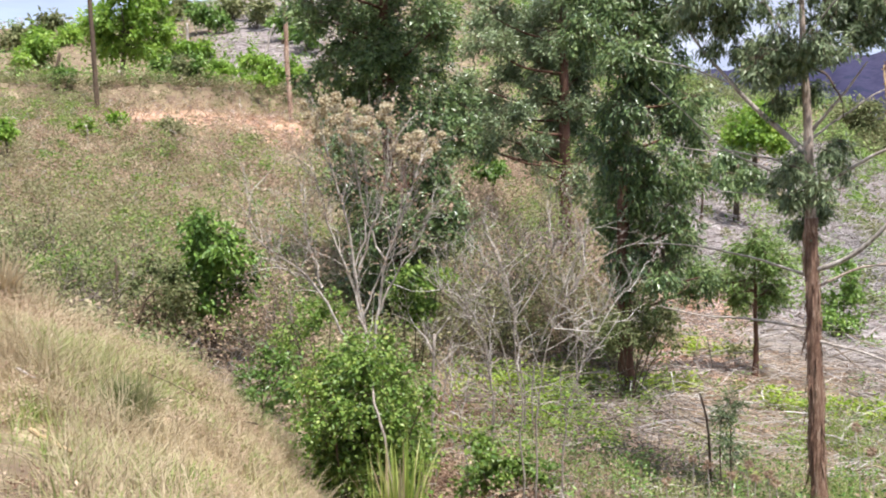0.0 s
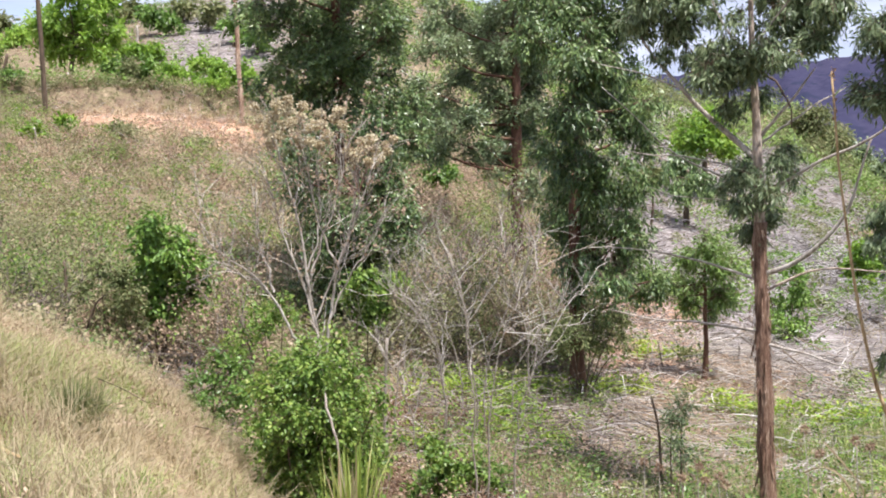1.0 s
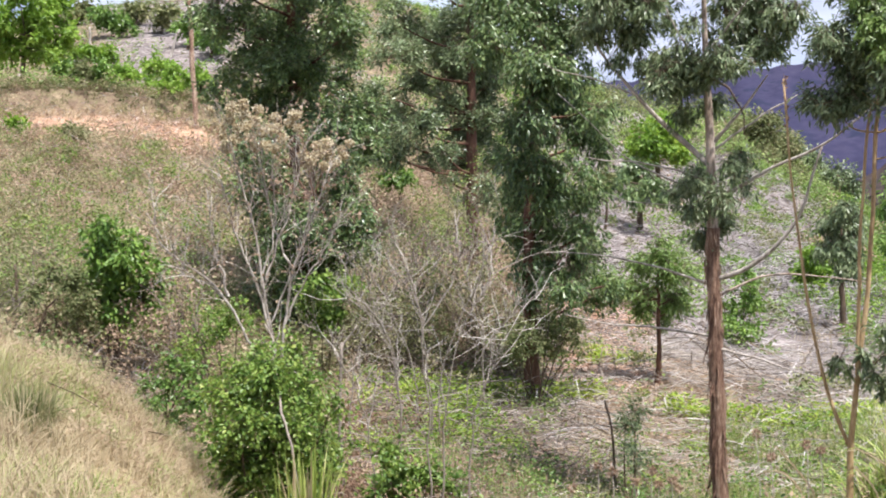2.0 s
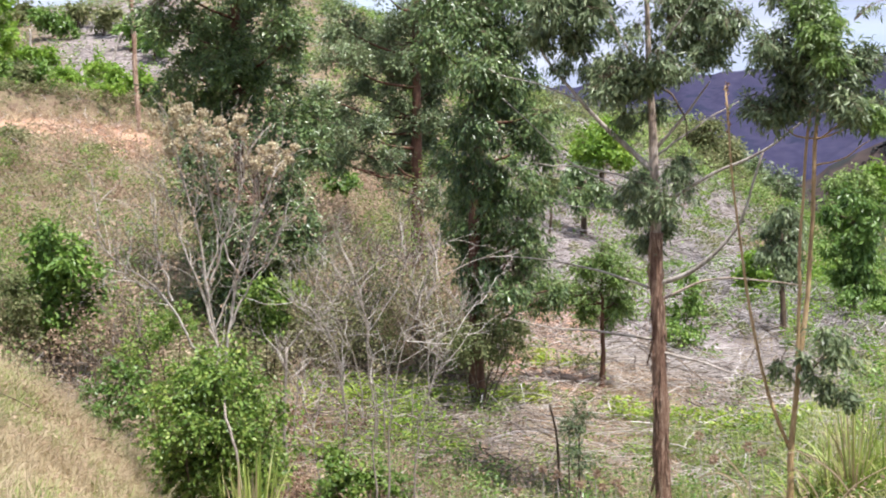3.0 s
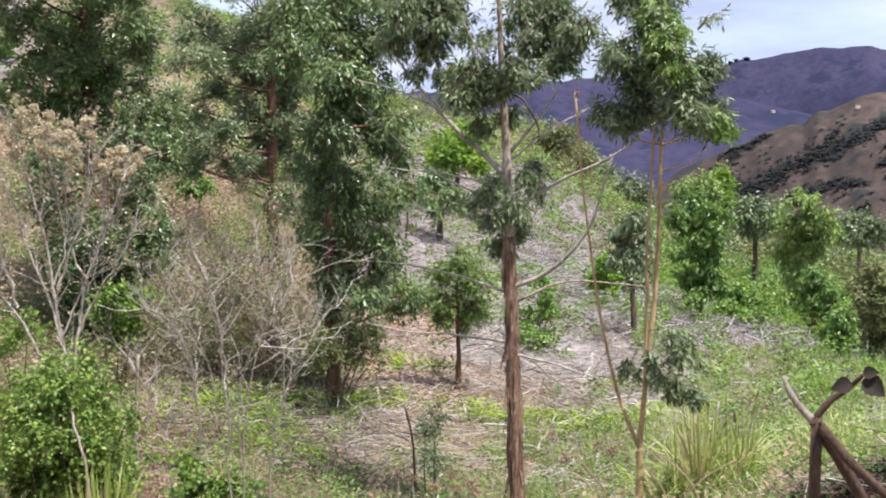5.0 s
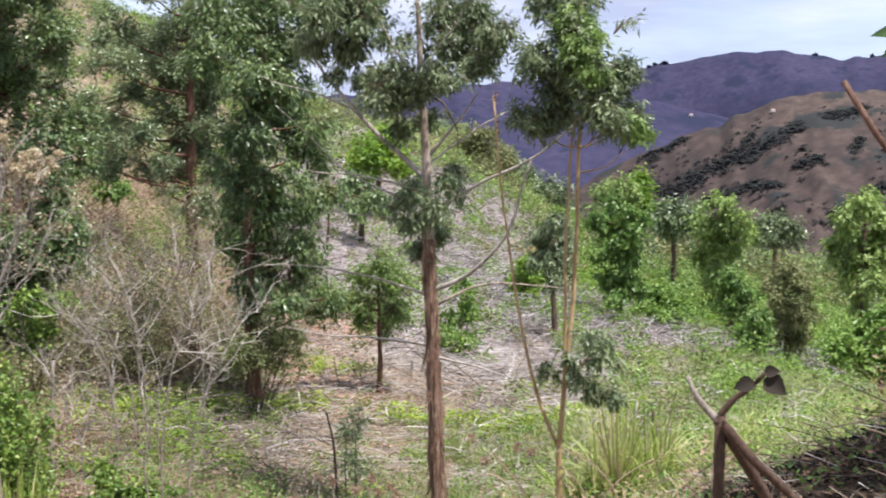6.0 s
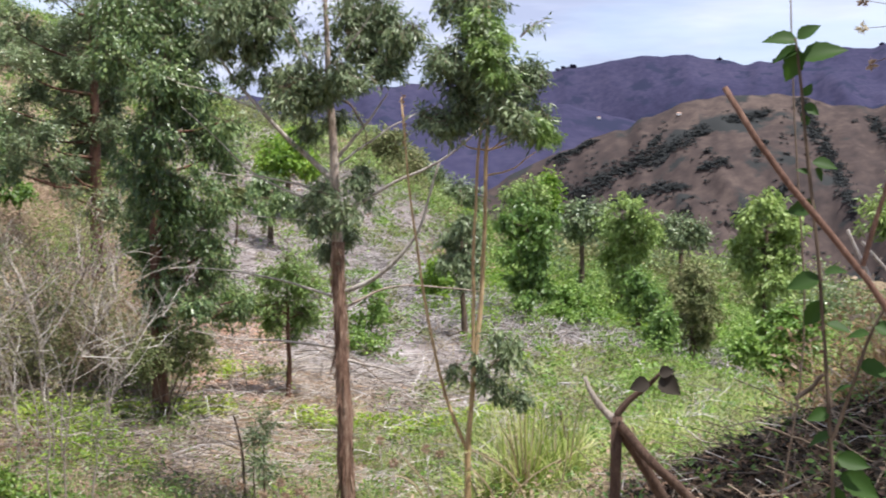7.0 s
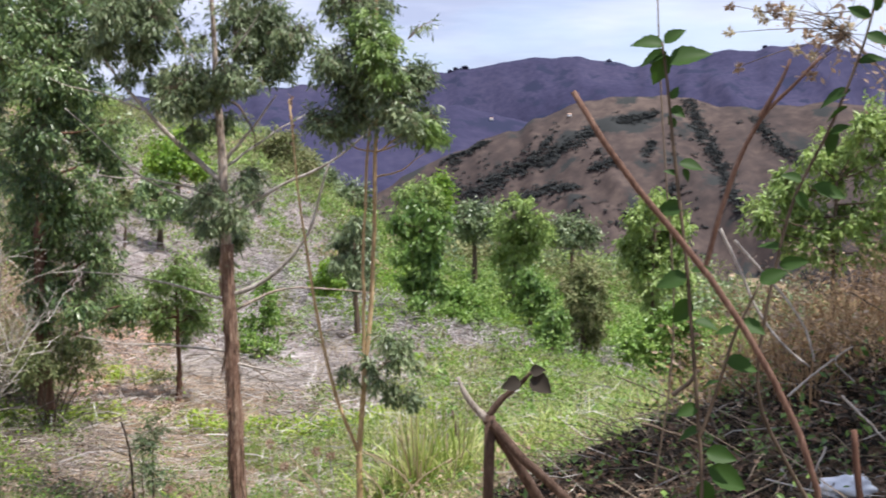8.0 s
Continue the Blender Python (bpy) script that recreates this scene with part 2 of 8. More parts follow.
TWIG_GREY = leaf_mat("bleached_grey_twig", [(0.15, (0.12, 0.105, 0.098)), (0.45, (0.26, 0.235, 0.225)), (0.7, (0.44, 0.41, 0.395)), (0.9, (0.60, 0.57, 0.55))], rough=0.85, thin=0.0, patch=0.3)
TWIG_DARK = leaf_mat("brown_twig", [(0.15, (0.06, 0.040, 0.026)), (0.5, (0.13, 0.095, 0.065)), (0.85, (0.25, 0.19, 0.13))], rough=0.85, thin=0.0)
BARK_EUC = bark_mat("peeling_eucalyptus_bark", [(0.34, (0.050, 0.026, 0.018)), (0.46, (0.145, 0.082, 0.056)), (0.55, (0.26, 0.165, 0.115)), (0.66, (0.48, 0.375, 0.285))], scale=(14, 14, 1.3), bump=0.9)
BARK_PALE = bark_mat("smooth_pale_bark", [(0.36, (0.13, 0.10, 0.08)), (0.47, (0.30, 0.262, 0.225)), (0.64, (0.54, 0.495, 0.44))], bump=0.2)
BARK_UPPER = bark_mat("grey_brown_upper_bark", [(0.36, (0.12, 0.075, 0.055)), (0.5, (0.31, 0.245, 0.195)), (0.64, (0.52, 0.46, 0.39))], scale=(10, 10, 1.4), bump=0.5)
BARK_SAPLING = bark_mat("grey_sapling_bark", [(0.3, (0.11, 0.088, 0.070)), (0.5, (0.24, 0.205, 0.17)), (0.7, (0.44, 0.395, 0.345))], scale=(30, 30, 9), bump=0.4)
BARK_YELLOW = bark_mat("straw_coloured_bark", [(0.3, (0.13, 0.085, 0.050)), (0.5, (0.36, 0.25, 0.13)), (0.7, (0.56, 0.43, 0.25))], bump=0.3)
BARK_RED = bark_mat("dark_red_brown_bark", [(0.3, (0.050, 0.024, 0.016)), (0.5, (0.110, 0.055, 0.036)), (0.7, (0.21, 0.125, 0.085))])
BARK_DARK = bark_mat("dark_brown_bark", [(0.3, (0.040, 0.028, 0.020)), (0.5, (0.095, 0.068, 0.046)), (0.7, (0.18, 0.135, 0.095))])
# dry hill colours kept dark to stand in for cloud shade
HILL_TAN = hill_mat("dry_hillside_dimmed", [(0.36, (0.030, 0.026, 0.026)), (0.5, (0.053, 0.041, 0.038)), (0.62, (0.086, 0.066, 0.057))], (0.030, 0.032, 0.032), 0.007, 0.55)
# distance haze is mixed into this scrub's blue-grey leaf colour
HILL_BUSH = leaf_mat("hazed_far_scrub_leaf", [(0.2, (0.026, 0.028, 0.030)), (0.8, (0.040, 0.042, 0.040))], rough=1.0, thin=0.1, gloss=0.05)
# blue-purple haze and cloud shade are painted into these mountain colours
HILL_FAR_HAZED = hill_mat("hazed_far_mountain", [(0.34, (0.022, 0.022, 0.044)), (0.5, (0.032, 0.031, 0.061)), (0.66, (0.049, 0.045, 0.077))], (0.022, 0.025, 0.048), 0.004, 0.55)


# ---------- mesh tools ----------
def mesh_np(name, verts, faces, smooth=False):
    """One mesh from a vertex array and a list of face arrays (each of one size of polygon)."""
    me = bpy.data.meshes.new(name)
    verts = np.asarray(verts, dtype=np.float32).reshape(-1, 3)
    faces = [np.asarray(f, dtype=np.int32) for f in faces if len(f)]
    me.vertices.add(len(verts))
    me.vertices.foreach_set("co", verts.ravel())
    flat = np.concatenate([f.ravel() for f in faces])
    sizes = np.concatenate([np.full(len(f), f.shape[1], dtype=np.int32) for f in faces])
    starts = np.concatenate([[0], np.cumsum(sizes)[:-1]]).astype(np.int32)
    me.loops.add(len(flat))
    me.loops.foreach_set("vertex_index", flat)
    me.polygons.add(len(sizes))
    me.polygons.foreach_set("loop_start", starts)
    me.polygons.foreach_set("use_smooth", np.full(len(sizes), smooth))
    me.update(calc_edges=True)
    return me


def thing(name, place, label, category, group="", kind=""):
    """An Empty at the thing's base, which parents its parts."""
    ob = new(name)
    ob.location = place
    ob.empty_display_size = 0.2
    return tagged(ob, label, category, group, kind)


def part(name, me, material, parent, label="", kind=""):
    """One mesh object, given in world metres, under a thing or a part."""
    if parent is not None:
        base = np.array(world_place(parent), dtype=np.float32)
        co = np.empty(len(me.vertices) * 3, dtype=np.float32)
        me.vertices.foreach_get("co", co)
        me.vertices.foreach_set("co", (co.reshape(-1, 3) - base).ravel())
    me.materials.append(material)
    ob = new(name, me)
    ob.parent = parent
    return tagged(ob, label, kind=kind)


def world_place(ob):
    p = Vector((0, 0, 0))
    while ob is not None:
        p += ob.location
        ob = ob.parent
    return p


def unit(v):
    return v / np.maximum(np.linalg.norm(v, axis=-1, keepdims=True), 1e-9)


def leaves(base, way, face, length, width, fold=0.18, oval=False):
    """Many leaves: base points, the way each points, the side its face looks to, length and width. Folded along the midrib."""
    way = unit(way)
    side = unit(np.cross(way, face))
    up = np.cross(side, way)
    L, W = np.asarray(length)[:, None], np.asarray(width)[:, None]
    N = len(base)
    if not oval:
        mid = base + way * L * 0.45 + up * W * fold
        v = np.stack([base, mid + side * W * 0.5, base + way * L, mid - side * W * 0.5], 1)
        i = np.arange(N)[:, None] * 4
        return v.reshape(-1, 3), [np.concatenate([i + [0, 1, 2], i + [0, 2, 3]])]
    a, b, c = base + way * L * 0.22, base + way * L * 0.55, base + way * L * 0.85
    lift = up * W * fold
    v = np.stack([base, a + side * W * 0.40 + lift, b + side * W * 0.5 + lift, c + side * W * 0.22 + lift * 0.3, base + way * L - up * L * 0.10,
                  c - side * W * 0.22 + lift * 0.3, b - side * W * 0.5 + lift, a - side * W * 0.40 + lift, a, b, c], 1)
    i = np.arange(N)[:, None] * 11
    quads = np.concatenate([i + q for q in ([8, 1, 2, 9], [9, 2, 3, 10], [8, 9, 6, 7], [9, 10, 5, 6])])
    tris = np.concatenate([i + q for q in ([0, 1, 8], [0, 8, 7], [10, 3, 4], [10, 4, 5])])
    return v.reshape(-1, 3), [quads, tris]


def tubes(P, R, sides=6):
    """Many round stems at once: P is stems x points x 3, R stems x points."""
    P, R = np.asarray(P, dtype=float), np.asarray(R, dtype=float)
    N, K, _ = P.shape
    tan = np.empty_like(P)
    tan[:, 1:-1] = P[:, 2:] - P[:, :-2]
    tan[:, 0], tan[:, -1] = P[:, 1] - P[:, 0], P[:, -1] - P[:, -2]
    tan = unit(tan)
    ref = np.where(np.abs(tan[:, :, 2:3]) > 0.92, np.array([1.0, 0, 0]), np.array([0, 0, 1.0]))
    ref = np.repeat(ref[:, :1], K, 1)
    a = unit(np.cross(tan, ref))
    b = np.cross(tan, a)
    ph = np.linspace(0, 2 * math.pi, sides, endpoint=False)
    ring = P[:, :, None] + R[:, :, None, None] * (np.cos(ph)[None, None, :, None] * a[:, :, None] + np.sin(ph)[None, None, :, None] * b[:, :, None])
    idx = np.arange(N * K * sides).reshape(N, K, sides)
    nxt = np.roll(idx, -1, 2)
    q = np.stack([idx[:, :-1], nxt[:, :-1], nxt[:, 1:], idx[:, 1:]], -1).reshape(-1, 4)
    return ring.reshape(-1, 3), [q, idx[:, -1].reshape(-1, sides)]


def blades(P, W, side):
    """Many ribbons that taper to their ends: P is blades x points x 3, W blades x points, side the way across each."""
    N, K, _ = P.shape
    s = unit(side)[:, None] * W[:, :, None] * 0.5
    v = np.stack([P - s, P + s], 2)
    idx = np.arange(N * K * 2).reshape(N, K, 2)
    q = np.stack([idx[:, :-1, 0], idx[:, :-1, 1], idx[:, 1:, 1], idx[:, 1:, 0]], -1).reshape(-1, 4)
    return v.reshape(-1, 3), [q]


def joined(pieces):
    """Several (vertices, faces) as one."""
    vs, fs, n = [], [], 0
    for v, f in pieces:
        vs.append(v)
        fs += [a + n for a in f]
        n += len(v)
    return np.concatenate(vs), fs


def bend(points, n, wob, rng, scale=1.0):
    """A smooth stem through a few points, with slight unevenness."""
    pts = np.array([tuple(p) for p in points], dtype=float)
    seg = np.concatenate([[0], np.cumsum(np.linalg.norm(np.diff(pts, axis=0), axis=1))])
    t = np.linspace(0, seg[-1], n)
    out = np.stack([np.interp(t, seg, pts[:, k]) for k in range(3)], 1)
    for _ in range(2):
        out[1:-1] = 0.25 * out[:-2] + 0.5 * out[1:-1] + 0.25 * out[2:]
    j = rng.normal(0, wob, out.shape)
    j[0] = 0
    j[1:-1] = (j[:-2] + j[1:-1] + j[2:]) / 3
    return out + j


def stem(points, r0, r1, rng, n=12, sides=8, wob=0.01, flare=0.0):
    """One trunk or limb as (vertices, faces)."""
    p = bend(points, n, wob, rng)
    t = np.linspace(0, 1, n)
    r = r0 + (r1 - r0) * t + flare * np.exp(-t * 14)
    r = r * (1 + rng.normal(0, 0.05, n))
    v, f = tubes(p[None], r[None], sides)
    return v, f


# ---------- the lie of the land ----------
EYE = 1.6


def V(bearing, height, reach):
    """A place by its bearing and elevation in degrees from the verge, and its distance on the level."""
    b = radians(bearing)
    return Vector((reach * math.sin(b), reach * math.cos(b), EYE + reach * math.tan(radians(height))))


BEARINGS = [-40, -28, -20, -15.5, -12, -5, 3, 8, 14, 20, 25, 34, 46]
REACH_NEAR = [2.5, 4, 6, 9, 13, 18, 24]
NEAR = [  # heights against the eye, bearing by bearing
    [-1.5, -1.4, -1.3, -1.1, -0.6, -1.0, -1.0],
    [-1.6, -1.6, -1.65, -1.65, -1.2, -2.1, -2.0],
    [-1.6, -1.6, -1.75, -2.1, -2.05, -2.95, -2.6],
    [-1.6, -1.63, -2.0, -2.72, -3.25, -3.65, -3.1],
    [-1.6, -1.6, -2.0, -2.9, -3.9, -4.1, -3.4],
    [-1.6, -1.6, -2.0, -2.8, -3.75, -4.0, -3.6],
    [-1.6, -1.6, -1.95, -2.75, -3.75, -4.45, -3.95],
    [-1.6, -1.6, -1.85, -2.65, -3.75, -4.55, -4.05],
    [-1.6, -1.55, -1.75, -2.35, -3.5, -4.15, -4.05],
    [-1.5, -1.35, -1.45, -2.0, -2.8, -3.3, -3.6],
    [-1.3, -1.15, -1.15, -1.9, -2.7, -3.3, -4.0],
    [-1.1, -0.95, -0.75, -1.0, -2.0, -3.4, -5.0],
    [-1.0, -0.8, -0.5, -0.4, -1.0, -3.0, -5.0],
]
REACH_FAR = [32, 45, 65, 100, 160]
FAR = [
    [0.0, 2.6, 5.8, 9.6, 8.0],
    [-0.9, 2.2, 4.4, 10.6, 9.0],
    [-1.2, 2.2, 4.5, 13.6, 15.0],
    [-1.45, 1.75, 4.9, 15.0, 19.0],
    [-1.7, 1.2, 5.0, 15.5, 21.0],
    [-2.7, -0.5, 4.2, 13.0, 16.0],
    [-3.2, -2.4, 0.6, 5.4, 4.0],
    [-3.6, -3.1, 0.5, 4.0, 0.0],
    [-4.05, -4.2, -4.3, -4.4, -8.0],
    [-4.3, -5.4, -6.2, -7.0, -10.0],
    [-5.2, -6.4, -7.4, -8.5, -12.0],
    [-6.0, -7.5, -9.5, -12.0, -16.0],
    [-6.0, -7.5, -9.5, -12.0, -16.0],
]
TABLE = np.concatenate([np.array(NEAR), np.array(FAR), np.tile([-42.0, -90.0, -110.0], (len(BEARINGS), 1))], 1)
REACHES = np.array(REACH_NEAR + REACH_FAR + [500, 1500, 5200.0])
FINE_AZ = np.arange(-46, 52.01, 0.5)
FINE_LR = np.linspace(math.log(2.5), math.log(5200), 260)


def smooth_table():
    rows = np.stack([np.interp(FINE_LR, np.log(REACHES), row) for row in TABLE])
    grid = np.stack([np.interp(FINE_AZ, BEARINGS, rows[:, k]) for k in range(len(FINE_LR))], 1)
    for _ in range(14):
        g = np.pad(grid, 1, mode="edge")
        grid = 0.5 * g[1:-1, 1:-1] + 0.125 * (g[2:, 1:-1] + g[:-2, 1:-1] + g[1:-1, 2:] + g[1:-1, :-2])
    return grid


LAND = smooth_table()


def vnoise(x, y, size, seed):
    """Smooth value noise, 0 to 1."""
    x, y = np.asarray(x, dtype=float) / size + seed * 17.3, np.asarray(y, dtype=float) / size + seed * 9.1
    xi, yi = np.floor(x), np.floor(y)
    fx, fy = x - xi, y - yi
    fx, fy = fx * fx * (3 - 2 * fx), fy * fy * (3 - 2 * fy)

    def h(a, b):
        s = np.sin(a * 127.1 + b * 311.7 + seed * 74.7) * 43758.5453
        return s - np.floor(s)

    return (h(xi, yi) * (1 - fx) + h(xi + 1, yi) * fx) * (1 - fy) + (h(xi, yi + 1) * (1 - fx) + h(xi + 1, yi + 1) * fx) * fy


def ground_z(x, y):
    """Height of the ground at plan points (arrays)."""
    x, y = np.asarray(x, dtype=float), np.asarray(y, dtype=float)
    r = np.maximum(np.hypot(x, y), 0.01)
    az = np.degrees(np.arctan2(x, y))
    ia = np.clip((az + 46) / 0.5, 0, len(FINE_AZ) - 1.001)
    ir = np.clip((np.log(r) - FINE_LR[0]) / (FINE_LR[1] - FINE_LR[0]), 0, len(FINE_LR) - 1.001)
    a0, r0 = ia.astype(int), ir.astype(int)
    fa, fr = ia - a0, ir - r0
    z = (LAND[a0, r0] * (1 - fa) + LAND[a0 + 1, r0] * fa) * (1 - fr) + (LAND[a0, r0 + 1] * (1 - fa) + LAND[a0 + 1, r0 + 1] * fa) * fr
    back = np.clip((np.abs(az) - 55) / 30, 0, 1)
    near = np.clip(1 - (r - 30) / 200, 0, 1)
    z = z * (1 - back * near) + (-1.6) * back * near
    verge = np.clip((3.2 - r) / 1.2, 0, 1)
    z = z * (1 - verge) - 1.6 * verge
    rough = np.clip((r - 3) / 10, 0.1, 1)
    z = z + (vnoise(x, y, 3.1, 1) - 0.5) * 0.30 * rough + (vnoise(x, y, 0.9, 2) - 0.5) * 0.11 * rough + (vnoise(x, y, 0.3, 3) - 0.5) * 0.05 * rough
    edge = 46.3 + 1.2 * (vnoise(x, y, 4, 6) - 0.5)
    step = np.clip((r - edge) / 0.35, 0, 1) * np.clip((az + 34) / 4, 0, 1) * np.clip((-12 - az) / 4, 0, 1) * np.clip((62 - r) / 14, 0, 1)
    z = z + 0.75 * step
    far = np.clip((r - 40) / 60, 0, 1)
    z = z + (vnoise(x, y, 14, 4) - 0.5) * 1.6 * far + (vnoise(x, y, 120, 5) - 0.5) * 30 * np.clip((r - 200) / 400, 0, 1)
    return z + EYE


def foot(bearing, reach, sink=0.05):
    x, y = reach * math.sin(radians(bearing)), reach * math.cos(radians(bearing))
    return Vector((x, y, float(ground_z(x, y)) - sink))


def seat(bearing, height, reach, r0=48.0, r1=118.0):
    """How far off the slope rises to a sight line, so that a thing stands or lies on the ground."""
    r = np.arange(r0, r1, (r1 - r0) / 140)
    b = radians(bearing)
    up = ground_z(r * math.sin(b), r * math.cos(b)) - (EYE + r * math.tan(radians(height)))
    return float(r[up > 0][0]) if (up > 0).any() else reach


def polar(rng, n, az0, az1, r0, r1):
    """Scattered plan points, even over the ground."""
    az = np.radians(rng.uniform(az0, az1, n))
    r = np.sqrt(rng.uniform(r0 * r0, r1 * r1, n))
    return r * np.sin(az), r * np.cos(az), np.degrees(az), r


# ---------- ground: one sheet to the horizon ----------
def bump2(a, lo, hi, soft):
    return np.clip((a - lo) / soft, 0, 1) * np.clip((hi - a) / soft, 0, 1)


def cover(x, y):
    """How far the ground bears dry grass, pale cut brush and bare red soil at plan points."""
    az, r = np.degrees(np.arctan2(x, y)), np.hypot(x, y)
    n = vnoise(x, y, 2.3, 8) * 0.6 + vnoise(x, y, 0.7, 9) * 0.4
    grass = bump2(az, -70, -11.0 - 0.35 * (r - 8), 4) * bump2(r, 2, 16, 2.5)
    grass = np.maximum(grass, bump2(az, 13, 46, 4) * bump2(r, 10, 26, 3) * 0.4)
    grass = grass * (1 - 0.96 * np.clip((-25 - az) / 2, 0, 1) * np.clip((9.6 - r) / 1.2, 0, 1))
    brush = bump2(az, 6, 31, 4) * bump2(r, 13, 36, 4) * 0.5 + bump2(az, -2, 25.5 - 0.2 * np.maximum(r - 40, 0), 3) * bump2(r, 25, 75, 5) + bump2(az, 0.0, 6.5, 1.5) * bump2(r, 62, 110, 8) + bump2(az, -21, -13, 2.5) * bump2(r, 62, 98, 8)
    soil = bump2(az, -24.5, -14, 2.5) * bump2(r, 40.0, 46.5, 1.5) + bump2(az, -0.8, 4.2, 1.0) * bump2(r, 23, 34, 2)
    return [np.clip(c * (0.55 + 0.9 * n), 0, 1) for c in (grass, brush, soil)]


def build_ground():
    az = np.radians(np.concatenate([np.arange(-180, -42, 4.0), np.arange(-42, 46, 0.22), np.arange(46, 180, 4.0)]))
    r = np.concatenate([[0.02], np.geomspace(0.4, 130, 330), np.geomspace(140, 4900, 60)])
    A, Rr = np.meshgrid(az, r, indexing="ij")
    x, y = Rr * np.sin(A), Rr * np.cos(A)
    z = ground_z(x, y)
    na, nr = A.shape
    idx = np.arange(na * nr).reshape(na, nr)
    nxt = np.roll(idx, -1, 0)
    q = np.stack([idx[:, :-1], idx[:, 1:], nxt[:, 1:], nxt[:, :-1]], -1).reshape(-1, 4)
    me = mesh_np("ground", np.stack([x, y, z], -1), [q], smooth=True)
    c = cover(x.ravel(), y.ravel())
    col = np.stack([*c, np.ones(na * nr)], 1).astype(np.float32)
    me.color_attributes.new("cover", "FLOAT_COLOR", "POINT").data.foreach_set("color", col.ravel())
    me.materials.append(GROUND)
    return tagged(new("ground", me), "dry hillside soil with leaf litter and matted grass", "ground", kind="structure")


build_ground()


def far_slope(name, label, skyline, reach, depth, foot_el, material, seed, spurs, tall, lean):
    """A distant hill whose crest follows a skyline of bearings and elevations, with spurs and gullies down its face."""
    b = np.arange(skyline[0][0], skyline[-1][0] + 0.01, 0.12)
    el = np.interp(b, [p[0] for p in skyline], [p[1] for p in skyline])
    k = np.ones(5) / 5
    el = np.convolve(np.pad(el, 2, mode="edge"), k, "valid")
    t = np.linspace(0, 1, 90)
    B, T = np.meshgrid(np.radians(b), t, indexing="ij")
    crest = EYE + reach * np.tan(np.radians(el))[:, None]
    low = EYE + (reach - depth) * math.tan(radians(foot_el))
    shape = T ** 0.85
    z = low + (crest - low) * shape
    rr = reach - depth * (1 - T)
    x, y = rr * np.sin(B), rr * np.cos(B)
    across, along = B * reach, rr + lean * reach * 0.02 * T
    cx = across - lean * depth * 0.16 * (T - 1)
    ridge = np.zeros_like(T)
    for size, amount, stretch in ((spurs, 1.0, 0.35), (spurs * 0.5, 0.42, 0.45), (spurs * 0.22, 0.13, 0.6), (spurs * 0.09, 0.035, 1.0), (spurs * 0.04, 0.014, 1.0)):
        layer = vnoise(cx, along * stretch, size, seed + int(size) % 13)
        ridge = ridge + amount * (np.abs(layer - 0.5) * 2 if size < spurs * 0.5 else layer)
    ridge = ridge - 0.12
    env = np.clip(np.sin(np.pi * T), 0, 1) ** 1.1
    z = z - ridge * tall * env
    z = z + (vnoise(across, T * 0, spurs * 0.08, seed + 3) - 0.5) * tall * 0.05
    na, nt = B.shape
    idx = np.arange(na * nt).reshape(na, nt)
    q = np.stack([idx[:-1, :-1], idx[1:, :-1], idx[1:, 1:], idx[:-1, 1:]], -1).reshape(-1, 4)
    verts = np.stack([x, y, z], -1).reshape(-1, 3)
    # back slope
    back = verts[idx[:, -1]] * np.array([1.25, 1.25, 1.0]) - np.array([0, 0, tall * 2.5 + 40])
    bi = na * nt + np.arange(na)
    q2 = np.stack([idx[:-1, -1], idx[1:, -1], bi[1:], bi[:-1]], -1)
    me = mesh_np(name, np.concatenate([verts, back]), [q, q2], smooth=True)
    me.materials.append(material)
    tagged(new(name, me), label, "hill", kind="structure")

    def at(bearing, tt):
        i = int(np.clip((bearing - skyline[0][0]) / 0.12, 0, na - 1))
        j = int(np.clip(tt * 89, 0, 89))
        return Vector(verts[idx[i, j]])

    gully = ridge

    def low_at(bearing, tt):
        i = int(np.clip((bearing - skyline[0][0]) / 0.12, 0, na - 1))
        return float(gully[i, int(np.clip(tt * 89, 0, 89))])

    return at, low_at


def hill_scrub(name, label, at, low, b0, b1, count, size, material, seed, cut):
    """Separate bushes scattered in drifts over a far hillside."""
    rng = np.random.default_rng(seed)
    bb, tt = rng.uniform(b0, b1, count * 6), rng.uniform(0.08, 0.97, count * 6)
    deep = np.array([low(p, q) for p, q in zip(bb, tt)])
    deep = (deep - deep.min()) / (deep.max() - deep.min())
    deep = deep + 0.35 * (vnoise(bb, tt * 9, 0.9, seed) - 0.5) + rng.normal(0, 0.09, len(bb))
    k = deep > np.quantile(deep, cut)
    pts = np.array([tuple(at(p, q)) for p, q in zip(bb[k][:count], tt[k][:count])])
    per = 14
    s = size * rng.uniform(0.4, 1.0, len(pts)) * np.where(rng.random(len(pts)) < 0.12, 2.2, 1.0)
    d = unit(rng.normal(size=(len(pts), per, 3)))
    d[:, :, 2] = np.abs(d[:, :, 2])
    base = (pts[:, None] + d * s[:, None, None] * np.array([1.4, 1.0, 0.9])).reshape(-1, 3)
    m = len(base)
    L = np.repeat(s, per) * rng.uniform(0.5, 1.1, m)
    vv, f = leaves(base - rng.normal(0, 0.2, (m, 3)), rng.normal(0, 1, (m, 3)) * np.array([1, 1, 0.3]), rng.normal(0, 0.16, (m, 3)) + np.array([0.1, -0.65, 0.8]), L * 1.5, L * 1.3)
    me = mesh_np(name, vv, f)
    me.materials.append(material)
    return tagged(new(name, me), label, "scrub", kind="stuff")


